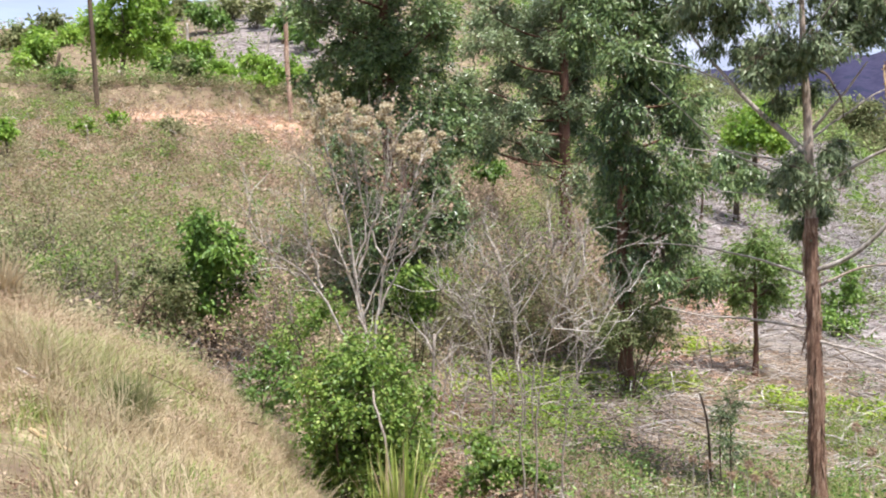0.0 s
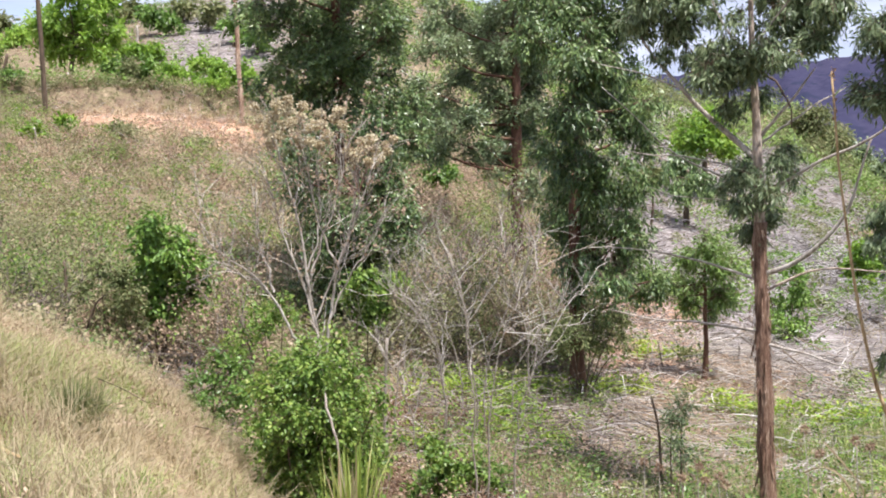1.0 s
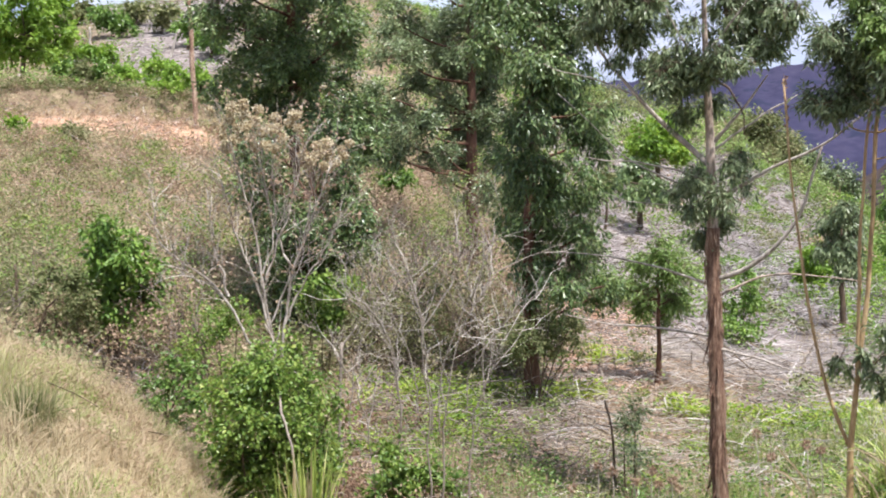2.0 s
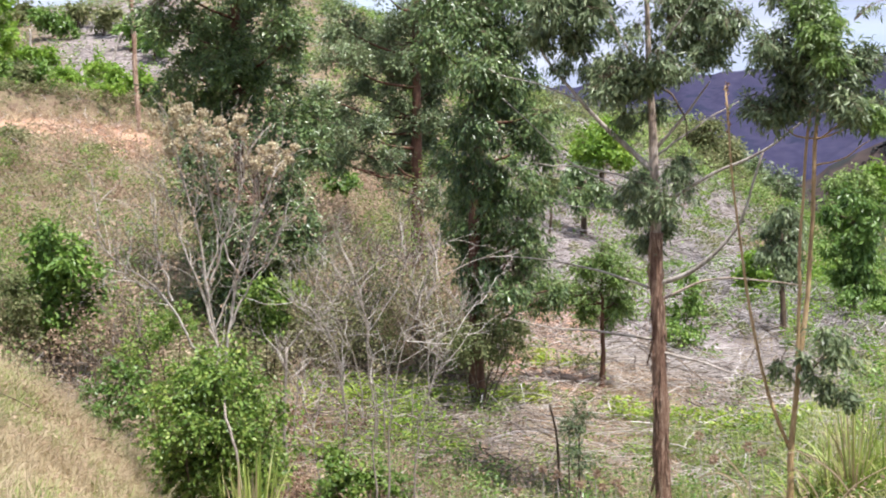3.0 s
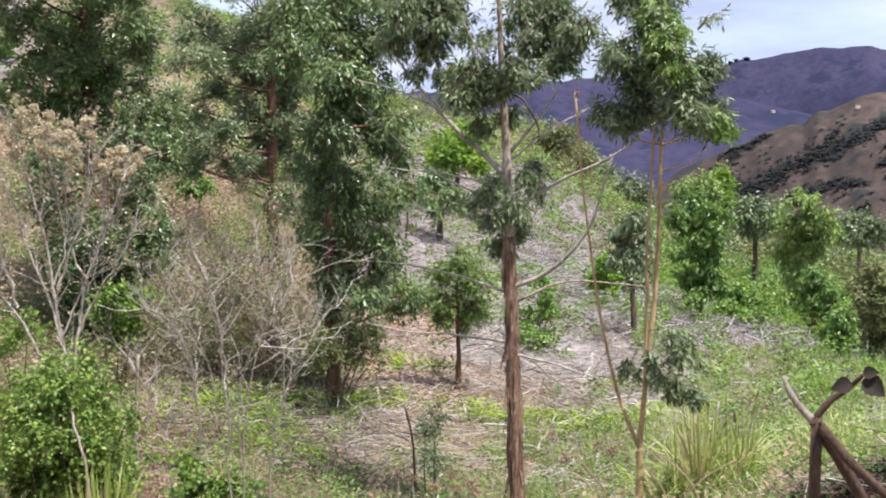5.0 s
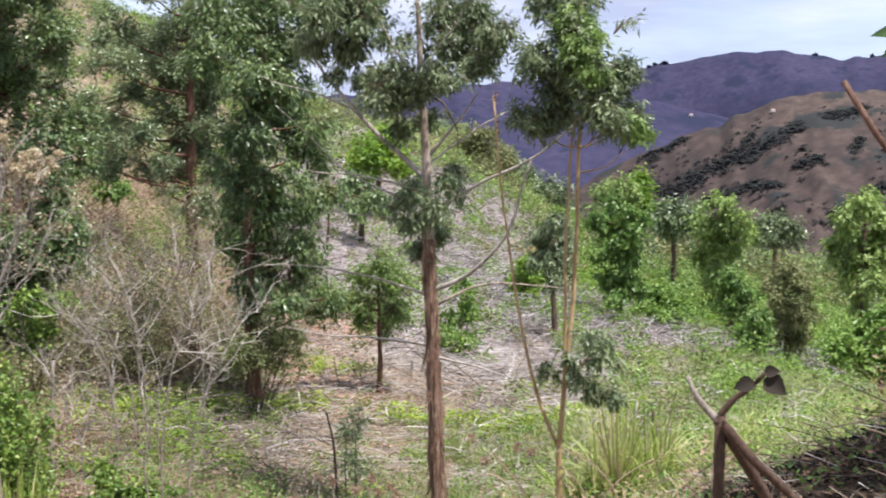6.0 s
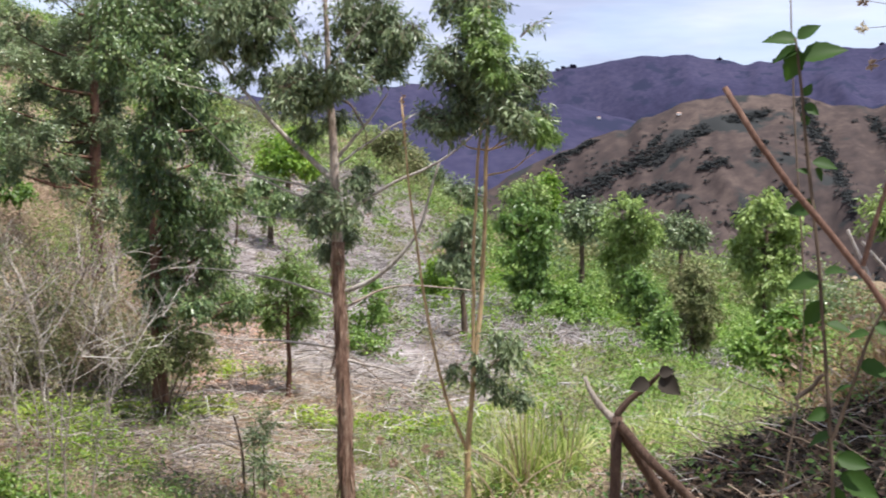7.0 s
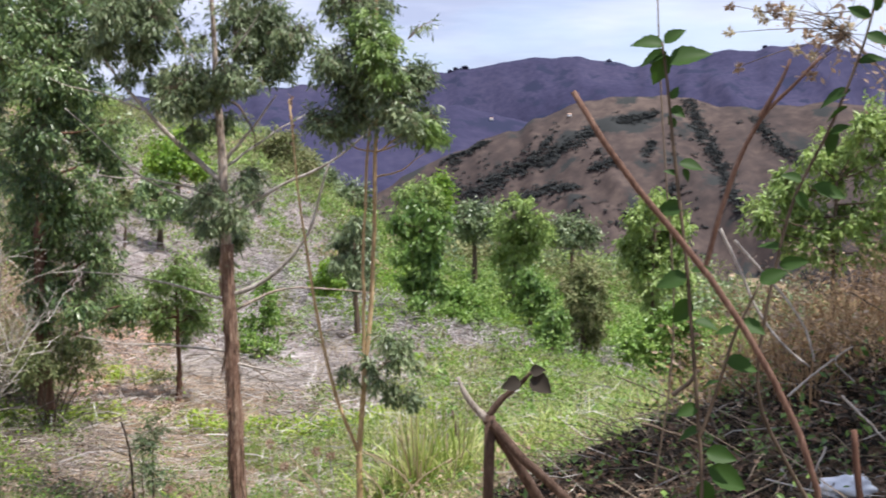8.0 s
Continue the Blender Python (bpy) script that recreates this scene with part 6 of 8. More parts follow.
def bushes(name, label, material, rng, x, y, height, per, leaf, category="bushes", wide=0.55, blobs=6):
    """Rounded bushes: each a heap of leafy tufts of uneven size, with gaps and shade between them."""
    n = len(x)
    h = height * rng.uniform(0.45, 1.3, n)[:, None]
    a, u = rng.uniform(0, 2 * math.pi, (n, blobs)), np.sqrt(rng.random((n, blobs)))
    cx, cy = x[:, None] + np.cos(a) * u * h * 0.5, y[:, None] + np.sin(a) * u * h * 0.5
    cz = ground_z(cx, cy) + h * (0.2 + 0.55 * rng.random((n, blobs)) * (1.1 - 0.6 * u))
    rb = h * rng.uniform(0.15, 0.34, (n, blobs))
    k = per // blobs
    d = unit(rng.normal(size=(n, blobs, k, 3)) + np.array([0, 0, 0.35]))
    base = np.stack([cx, cy, cz], -1)[:, :, None] + d * rb[:, :, None, None] * rng.uniform(0.6, 1.05, (n, blobs, k, 1)) * np.array([1.15, 1.15, 0.85])
    m = n * blobs * k
    d = d.reshape(-1, 3)
    L = leaf * rng.uniform(0.6, 1.3, m)
    v, f = leaves(base.reshape(-1, 3), d * 0.5 + rng.normal(0, 0.6, (m, 3)) + np.array([0, 0, -0.15]), d + rng.normal(0, 0.35, (m, 3)), L, L * wide)
    return stuff(name, v, f, material, label, category)


def sticks(name, label, material, rng, x, y, length, radius, lift, rise=0.12, category="brushwood"):
    """Cut or fallen twigs lying about."""
    n = len(x)
    z = ground_z(x, y) + rng.random(n) ** 2 * lift
    a = rng.uniform(0, 2 * math.pi, n)
    L = length * rng.uniform(0.4, 1.4, n)
    d = np.stack([np.cos(a), np.sin(a), rng.normal(0, rise, n)], 1)
    c = np.stack([x, y, z], 1)
    sag = rng.normal(0, 0.2, (n, 3)) * L[:, None]
    P = np.stack([c - d * L[:, None] * 0.5, c + sag * 0.5, c + d * L[:, None] * 0.5 + sag * 0.2], 1)
    gz = ground_z(P[:, :, 0], P[:, :, 1])
    P[:, :, 2] = np.maximum(P[:, :, 2], gz + 0.01)
    R = radius * rng.uniform(0.5, 1.3, n)[:, None] * np.array([1, 0.85, 0.4])
    v, f = tubes(P, R, 3)
    return stuff(name, v, f, material, label, category)


def patchy(rng, x, y, size, cut, seed):
    k = vnoise(x, y, size, seed) * 0.65 + vnoise(x, y, size * 0.35, seed + 1) * 0.35 > cut
    return x[k], y[k]


def keep(x, y, w, rng):
    k = rng.random(len(x)) < w
    return x[k], y[k]


def clear_of(x, y, b0, b1, r0, r1):
    az, r = np.degrees(np.arctan2(x, y)), np.hypot(x, y)
    k = ~((az > b0) & (az < b1) & (r > r0) & (r < r1))
    return x[k], y[k]


CREEPER_LEAF = leaf_mat("creeper_leaf", [(0.2, (0.15, 0.25, 0.03)), (0.5, (0.28, 0.40, 0.05)), (0.85, (0.46, 0.52, 0.10))], rough=0.5, thin=0.45)
rng = np.random.default_rng(200)
# dry grass on the near bank
x, y = tufted(rng, 3600, 24, -42, -8, 4.5, 16.5, 0.055)
x, y = keep(x, y, cover(x, y)[0] * 1.6, rng)
x, y = patchy(rng, x, y, 0.8, 0.33, 140)
grass("dry_bank_grass", "straw-coloured dry grass on the near bank", STRAW, rng, x, y, 0.27, 0.0055, lean=1.25)
x, y = tufted(rng, 3200, 18, -42, -8, 4.5, 16.5, 0.06)
x, y = keep(x, y, cover(x, y)[0] * 1.4, rng)
x, y = patchy(rng, x, y, 1.5, 0.51, 41)
grass("green_bank_grass", "green and yellow grass among the dry bank grass", GREEN_BLADE, rng, x, y, 0.24, 0.008, lean=0.9)
x, y, az, r = polar(rng, 6500, -42, -8, 4.5, 16.5)
x, y = keep(x, y, cover(x, y)[0] * 1.2, rng)
x, y = patchy(rng, x, y, 1.2, 0.44, 43)
weeds("bank_weeds", "brown withered weeds among the bank grass", BROWN_LEAF, rng, x, y, 0.17, 18, 0.032)
x, y, az, r = polar(rng, 1500, -42, -10, 5, 16)
sticks("bank_straws", "pale broken straws and twigs on the bank", STRAW, rng, x, y, 0.34, 0.004, 0.2)

x, y, az, r = polar(rng, 3600, -40, -23, 4.5, 10)
x, y = patchy(rng, x, y, 0.9, 0.42, 47)
weeds("bank_dead_leaves", "withered brown leaves on the bare edge of the bank", RUST_LEAF, rng, x, y, 0.09, 9, 0.03)

x, y = tufted(rng, 170, 70, -42, -9, 4.5, 16.5, 0.09)
x, y = keep(x, y, cover(x, y)[0] * 1.5, rng)
grass("tall_bank_grass", "taller bleached grass tufts leaning on the near bank", STRAW, rng, x, y, 0.46, 0.0055, lean=1.1)

# scrub of the hollow and the left-hand slope
for nm, lab, mat, n, cut, sd, h, per, lf in (("olive_scrub", "olive-green low scrub on the dry slope", SLOPE_LEAF, 11000, 0.47, 51, 0.44, 22, 0.07), ("brown_scrub", "withered brown low scrub on the dry slope", BROWN_LEAF, 11500, 0.46, 53, 0.42, 20, 0.065),
                                             ("rusty_scrub", "rust-brown dead weeds on the dry slope", RUST_LEAF, 4200, 0.5, 55, 0.35, 14, 0.06), ("green_scrub", "fresh green weeds on the dry slope", BUSH_LEAF, 4200, 0.57, 57, 0.42, 20, 0.08)):
    x, y, az, r = polar(rng, n, -42, -1, 16, 49)
    bare = cover(x, y)[2]
    x, y = keep(x, y, 1 - bare * 1.3, rng)
    x, y = patchy(rng, x, y, 4.2, cut, sd)
    x, y = clear_of(*clear_of(x, y, -21.0, -16.5, 15, 21.2), -10.5, 0, 15, 23.5)
    weeds(nm, lab, mat, rng, x, y, h, per, lf)
for nm, lab, mat, n, h in (("slope_bushes", "knee-high olive bushes dotted over the slope", SLOPE_LEAF, 520, 0.95), ("slope_dead_bushes", "knee-high dead brown bushes dotted over the slope", BROWN_LEAF, 300, 0.9), ("slope_green_bushes", "knee-high green bushes dotted over the slope", BUSH_LEAF, 420, 0.75)):
    x, y, az, r = polar(rng, n, -40, -2, 22, 47)
    x, y = keep(x, y, 1 - cover(x, y)[2] * 1.3, rng)
    bushes(nm, lab, mat, rng, x, y, h, 132, 0.075)
for nm, lab, mat, n, h in (("thicket_undergrowth", "dark dead undergrowth beneath the bare thicket", RUST_LEAF, 150, 0.8), ("thicket_green_growth", "olive undergrowth beneath the bare thicket", OLIVE_LEAF, 130, 0.9)):
    x, y, az, r = polar(rng, n, -11, -1.5, 23.6, 29)
    bushes(nm, lab, mat, rng, x, y, h, 90, 0.06)
x, y, az, r = polar(rng, 1500, -10, -1.2, 29, 45)
x, y = patchy(rng, x, y, 2.0, 0.36, 59)
weeds("tall_dry_weeds", "tall pinkish-brown seeded weeds behind the thicket", BROWN_LEAF, rng, x, y, 0.95, 60, 0.07)
for nm, lab, mat, n, h in (("hollow_scrub", "tangled green scrub in the damp hollow", SLOPE_LEAF, 2000, 0.95), ("hollow_dead_scrub", "tangled dead brown scrub in the hollow", BROWN_LEAF, 900, 0.8), ("hollow_regrowth", "dark green regrowth in the hollow", TREE_LEAF, 700, 0.8)):
    x, y, az, r = polar(rng, n, -30, -2, 16.5, 28)
    x, y = clear_of(*clear_of(x, y, -21.0, -16.5, 15, 21.5), -10.5, 0, 15, 23.8)
    bushes(nm, lab, mat, rng, x, y, h, 36, 0.07)
x, y, az, r = polar(rng, 9000, -42, 0, 19, 47)
sticks("slope_twigs", "grey dead stems standing in the scrub", TWIG_GREY, rng, x, y, 0.42, 0.005, 0.35, rise=0.6)
x, y, az, r = polar(rng, 1500, -30, -2, 15.5, 26)
x, y = clear_of(x, y, -10.5, 0, 15, 23.5)
sticks("hollow_twigs", "dark tangled dead stems in the hollow", TWIG_MID, rng, x, y, 0.6, 0.005, 0.55, rise=0.6)
x, y, az, r = polar(rng, 9000, -42, -2, 22, 50)
grass("slope_grass", "thin dry grass on the slope", STRAW, rng, np.repeat(x, 5) + rng.normal(0, 0.08, 45000), np.repeat(y, 5) + rng.normal(0, 0.08, 45000), 0.42, 0.011, lean=1.0)

x, y, az, r = polar(rng, 3500, -25.5, -13, 39, 48)
x, y = keep(x, y, cover(x, y)[2], rng)
x, y = patchy(rng, x, y, 1.6, 0.40, 45)
weeds("soil_litter", "pinkish dry leaves on the bare red soil", SOIL_LEAF, rng, x, y, 0.06, 6, 0.12, flat=0.6)

x, y, az, r = polar(rng, 230, -26, -13, 39.5, 47.5)
x, y = patchy(rng, x, y, 1.4, 0.44, 46)
bushes("terrace_weeds", "dry brown weeds on the bare red soil", BROWN_LEAF, rng, x, y, 0.34, 36, 0.07)
x, y, az, r = polar(rng, 240, -30, -13, 46.4, 48.2)
bushes("ledge_weeds", "dull green weeds hanging over the edge of the terrace", OLIVE_LEAF, rng, x, y, 0.45, 48, 0.08)

# upper slope beyond the terrace
for nm, lab, mat, n, cut, sd in (("upper_green_weeds", "fresh green weeds on the upper slope", BRIGHT_LEAF, 5200, 0.38, 61), ("upper_olive_weeds", "olive weeds on the upper slope", OLIVE_LEAF, 3200, 0.4, 63), ("upper_dry_weeds", "dry weeds on the upper slope", BROWN_LEAF, 2600, 0.42, 65)):
    x, y, az, r = polar(rng, int(n * 1.7), -36, 9, 47, 150)
    x, y = keep(x, y, 1 - cover(x, y)[1] * 0.8, rng)
    x, y = patchy(rng, x, y, 5, cut, sd)
    weeds(nm, lab, mat, rng, x, y, 0.6, 14, 0.17)
x, y, az, r = polar(rng, 420, -13, 2, 47, 112)
bushes("upper_slope_bushes", "low fresh green bushes on the upper slope", BRIGHT_LEAF, rng, x, y, 1.0, 90, 0.13)
x, y, az, r = polar(rng, 300, -13, 2, 47, 112)
bushes("upper_slope_pale_bushes", "low yellow-green bushes on the upper slope", VALLEY_LEAF, rng, x, y, 0.9, 90, 0.13)
x, y, az, r = polar(rng, 2600, -22, -8, 60, 105)
sticks("upper_cut_brush", "pale cut brushwood on the upper slope", TWIG_GREY, rng, x, y, 1.4, 0.015, 0.3)

# floor of the clearing
x, y, az, r = polar(rng, 22000, -12, 24, 12, 27)
x, y = keep(x, y, 1 - cover(x, y)[2] * 0.9, rng)
weeds("leaf_litter", "dry brown leaf litter on the clearing floor", BROWN_LEAF, rng, x, y, 0.03, 4, 0.048, flat=0.7)
x, y, az, r = polar(rng, 7000, -12, 24, 12, 27)
weeds("rusty_litter", "rust-coloured fallen leaves on the clearing floor", RUST_LEAF, rng, x, y, 0.03, 3, 0.05, flat=0.7)
x, y, az, r = polar(rng, 11000, -12, 24, 12.5, 30)
x, y = keep(x, y, np.clip((np.degrees(np.arctan2(x, y)) + 10.5) / 6, 0.12, 1), rng)
sticks("fallen_twigs", "pale fallen twigs across the clearing", TWIG_PALE, rng, x, y, 0.8, 0.006, 0.16)
x, y, az, r = polar(rng, 2000, -9, 13, 12.5, 24)
x, y = patchy(rng, x, y, 1.6, 0.55, 71)
weeds("clearing_weeds", "low green weeds in the clearing", BUSH_LEAF, rng, x, y, 0.3, 14, 0.065)
x, y, az, r = polar(rng, 170, -9, 26, 11.5, 19)
weeds("clearing_dark_weeds", "knee-high dark green weeds in the clearing", TREE_LEAF, rng, x, y, 0.5, 60, 0.06)
x, y, az, r = polar(rng, 260, -9, 20, 10, 18)
weeds("clearing_dead_weeds", "brown withered weeds in the clearing", BROWN_LEAF, rng, x, y, 0.4, 34, 0.055)
x, y, az, r = polar(rng, 320, 2, 18, 12, 24)
x, y = patchy(rng, x, y, 1.6, 0.42, 73)
weeds("clearing_bright_weeds", "bright green weeds in the clearing", BRIGHT_LEAF, rng, x, y, 0.35, 16, 0.07)
x, y, az, r = polar(rng, 520, -3, 8, 13.5, 17.5)
x, y = patchy(rng, x, y, 1.3, 0.42, 70)
weeds("clearing_olive_weeds", "dull olive knee-high weeds in the clearing", OLIVE_LEAF, rng, x, y, 0.36, 44, 0.045)
x, y, az, r = polar(rng, 520, -8, 8, 13.0, 19)
x, y = patchy(rng, x, y, 1.1, 0.45, 72)
grass("clearing_dry_stalks", "brown dry stalks standing in the clearing", BROWN_LEAF, rng, np.repeat(x, 9) + rng.normal(0, 0.10, len(x) * 9), np.repeat(y, 9) + rng.normal(0, 0.10, len(x) * 9), 0.5, 0.007, lean=0.6)
x, y, az, r = polar(rng, 260, 6, 14, 14.5, 21.5)
x, y = patchy(rng, x, y, 1.3, 0.46, 74)
grass("clearing_tall_grass", "grey-green tall grass beyond the eucalyptus", GREEN_BLADE, rng, np.repeat(x, 22) + rng.normal(0, 0.12, len(x) * 22), np.repeat(y, 22) + rng.normal(0, 0.12, len(x) * 22), 0.48, 0.008, lean=0.5)
x, y, az, r = polar(rng, 150, -11.5, -4.5, 13.5, 21)
bushes("hollow_litter_mounds", "brown dead weeds matted in the hollow", RUST_LEAF, rng, x, y, 0.34, 60, 0.045)
# lime creeper running across the clearing
x, y, az, r = polar(rng, 4400, -9, 18, 19.5, 26.5)
band = np.abs(r - (22.9 + 0.4 * np.sin(az * 0.45))) < 0.25 + 1.1 * vnoise(x, y, 1.5, 75) ** 2
x, y = patchy(rng, x[band], y[band], 0.9, 0.40, 76)
weeds("creeper", "lime-green creeper sprawling over the twigs", CREEPER_LEAF, rng, x, y, 0.28, 11, 0.10)
for mid, sd, end in ((26.5, 175, 14), (18.6, 178, 14)):
    x, y, az, r = polar(rng, 1200, 1, end, mid - 2.5, mid + 2.5)
    band = np.abs(r - (mid + 0.5 * np.sin(az * 0.37 + sd))) < 0.15 + 0.9 * vnoise(x, y, 1.5, sd) ** 2
    x, y = patchy(rng, x[band], y[band], 0.9, 0.46, sd + 1)
    weeds("creeper", "lime-green creeper trailing across the falling ground", CREEPER_LEAF, rng, x, y, 0.26, 11, 0.10)
x, y, az, r = polar(rng, 620, -9.2, -1.5, 18.6, 22.6)
x, y = patchy(rng, x, y, 0.8, 0.5, 77)
weeds("creeper", "bright creeper patch below the bare saplings", CREEPER_LEAF, rng, x, y, 0.28, 10, 0.085)
x, y, az, r = polar(rng, 1000, -9.5, 2, 17.5, 24)
sticks("thicket_twigs", "brown dead twigs tangled at the thicket's foot", TWIG_MID, rng, x, y, 0.8, 0.007, 0.4, rise=0.35)
x, y, az, r = polar(rng, 4200, -0.8, 4.0, 22.5, 34)
weeds("path_litter", "pinkish dry leaves over the worn path", SOIL_LEAF, rng, x, y, 0.025, 3, 0.07, flat=0.8)

for nm, lab, mat, n, h in (("crest_bushes", "olive bushes along the crest of the pale slope", OLIVE_LEAF, 90, 2.0), ("crest_green_bushes", "yellow-green bushes along the crest of the pale slope", VALLEY_LEAF, 80, 1.8)):
    x, y, az, r = polar(rng, n, 1, 11.5, 66, 104)
    bushes(nm, lab, mat, rng, x, y, h, 150, 0.17)
# pale slope of cut brush
x, y, az, r = polar(rng, 26000, -3, 31, 18, 76)
x, y = keep(x, y, cover(x, y)[1] + 0.12, rng)
sticks("cut_brush", "pale grey cut brushwood strewn over the slope", TWIG_GREY, rng, x, y, 1.0, 0.0075, 0.35, rise=0.25)
x, y, az, r = polar(rng, 5200, -3, 22, 25, 76)
x, y = keep(x, y, cover(x, y)[1] + 0.2, rng)
sticks("dark_brush", "brown dead stems in the cut brush", TWIG_DARK, rng, x, y, 0.9, 0.011, 0.4, rise=0.5)
for nm, lab, mat, n, cut, sd in (("slope_green_weeds", "green regrowth among the cut brush", BRIGHT_LEAF, 170, 0.36, 81), ("slope_olive_weeds", "olive weeds among the cut brush", OLIVE_LEAF, 170, 0.36, 83)):
    x, y, az, r = polar(rng, n, -3, 24, 25, 80)
    x, y = patchy(rng, x, y, 3.2, cut, sd)
    bushes(nm, lab, mat, rng, x, y, 0.75, 96, 0.09)

for nm, lab, mat, n, h, sd in (("slope_leafy_clumps", "leafy green clumps among the cut brush", BRIGHT_LEAF, 120, 1.1, 85), ("slope_lime_clumps", "yellow-green clumps among the cut brush", LIME_LEAF, 90, 0.9, 87), ("slope_dull_clumps", "dull olive clumps among the cut brush", OLIVE_LEAF, 90, 1.0, 89)):
    x, y, az, r = polar(rng, n, 3, 27, 25, 70)
    bushes(nm, lab, mat, rng, x, y, h, 150, 0.10)
for nm, lab, mat, n, h in (("verge_leafy_weeds", "knee-high green weeds on the falling verge", TREE_LEAF, 120, 0.6), ("verge_lime_weeds", "yellow-green weeds on the falling verge", LIME_LEAF, 50, 0.6), ("verge_dull_weeds", "grey-green weeds on the falling verge", SLOPE_LEAF, 150, 0.5)):
    x, y, az, r = polar(rng, n, 8, 34, 13, 27)
    x, y = patchy(rng, x, y, 2.0, 0.44, 68)
    bushes(nm, lab, mat, rng, x, y, h, 72, 0.06)
for nm, lab, mat, n, h, sd in (("verge_bushes", "waist-high bright green bushes below the verge", BRIGHT_LEAF, 170, 1.0, 92), ("verge_lime_bushes", "waist-high yellow-green bushes below the verge", LIME_LEAF, 90, 0.9, 94), ("verge_olive_bushes", "waist-high dull olive bushes below the verge", SLOPE_LEAF, 190, 0.7, 96)):
    x, y, az, r = polar(rng, n, 16, 36, 16, 34)
    x, y = patchy(rng, x, y, 2.5, 0.42, sd)
    bushes(nm, lab, mat, rng, x, y, h * 0.75, 120, 0.07)
for nm, lab, mat, n, h in (("valley_edge_bushes", "bright green bushes crowding beyond the brushwood", BRIGHT_LEAF, 120, 2.0), ("valley_edge_lime_bushes", "yellow-green bushes crowding beyond the brushwood", LIME_LEAF, 110, 1.6), ("valley_edge_pale_bushes", "pale green bushes crowding beyond the brushwood", VALLEY_LEAF, 130, 2.2)):
    x, y, az, r = polar(rng, n * 2, 12.5, 34, 33, 66)
    k = r > np.where(az < 23.5, 47.5, np.maximum(47.5 - (az - 23.5) * 4, 33))
    bushes(nm, lab, mat, rng, x[k], y[k], h, 180, 0.14)
x, y, az, r = polar(rng, 5200, 7, 25.5, 37, 49)
sticks("brush_windrow", "grey cut brushwood heaped along the edge of the slope", TWIG_GREY, rng, x, y, 1.2, 0.011, 0.4, rise=0.25)
# green valley side
for nm, lab, mat, n, h, sd in (("valley_bushes", "bright green bushes down the valley side", BRIGHT_LEAF, 1000, 1.7, 91), ("valley_pale_bushes", "yellow-green bushes down the valley side", LIME_LEAF, 900, 1.4, 93), ("valley_dry_bushes", "withered brown bushes down the valley side", BROWN_LEAF, 260, 1.3, 99), ("valley_olive_bushes", "olive bushes down the valley side", OLIVE_LEAF, 800, 1.6, 95), ("valley_dark_bushes", "dark green bushes down the valley side", TREE_LEAF, 450, 2.4, 97)):
    x, y, az, r = polar(rng, n, 10.5, 46, 33, 130)
    k = r > np.where(az < 24.5, 49.0, np.maximum(49 - (az - 24.5) * 5, 35))
    x, y = patchy(rng, x[k], y[k], 5, 0.40, sd)
    bushes(nm, lab, mat, rng, x, y, h, 168, 0.15)
for nm, lab, mat, n, cut, sd in (("verge_grass", "green and yellow grass tufts on the falling verge", GREEN_BLADE, 1700, 0.38, 182), ("verge_lush_grass", "lush yellow-green grass tufts on the falling verge", TUSSOCK_BLADE, 1200, 0.44, 184)):
    x, y, az, r = polar(rng, n, 13, 44, 12.5, 32)
    x, y = patchy(rng, x, y, 2.4, cut, sd)
    grass(nm, lab, mat, rng, np.repeat(x, 26) + rng.normal(0, 0.12, len(x) * 26), np.repeat(y, 26) + rng.normal(0, 0.12, len(x) * 26), 0.50, 0.011, lean=0.8)
x, y, az, r = polar(rng, 520, 15, 44, 12, 34)
x, y = patchy(rng, x, y, 2.2, 0.46, 78)
weeds("verge_weeds", "bright green weeds on the falling verge", BRIGHT_LEAF, rng, x, y, 0.55, 40, 0.065)
x, y, az, r = polar(rng, 4200, 12, 44, 14, 36)
sticks("verge_twigs", "pale thin twigs and straws on the falling verge", TWIG_GREY, rng, x, y, 0.9, 0.006, 0.3, rise=0.15)
x, y, az, r = polar(rng, 5000, 10, 44, 9, 36)
grass("verge_straw", "straw-coloured grass on the falling verge", STRAW, rng, np.repeat(x, 4) + rng.normal(0, 0.08, 20000), np.repeat(y, 4) + rng.normal(0, 0.08, 20000), 0.28, 0.010, lean=0.9)
x, y, az, r = polar(rng, 6000, -10, 24, 11, 27)
x, y = patchy(rng, x, y, 2.4, 0.42, 79)
weeds("pale_litter", "pale pinkish dry leaves over the clearing", SOIL_LEAF, rng, x, y, 0.03, 4, 0.045, flat=0.7)
for nm, lab, mat, n in (("far_valley_trees", "sunlit tree crowns filling the valley", GREY_LEAF, 60), ("far_valley_dark_trees", "darker tree crowns filling the valley", OLIVE_LEAF, 50), ("far_valley_lime_trees", "yellow-green tree crowns filling the valley", VALLEY_LEAF, 26)):
    x, y, az, r = polar(rng, n, 13, 46, 62, 150)
    bushes(nm, lab, mat, rng, x, y, 4.6, 480, 0.34, "trees", blobs=9)


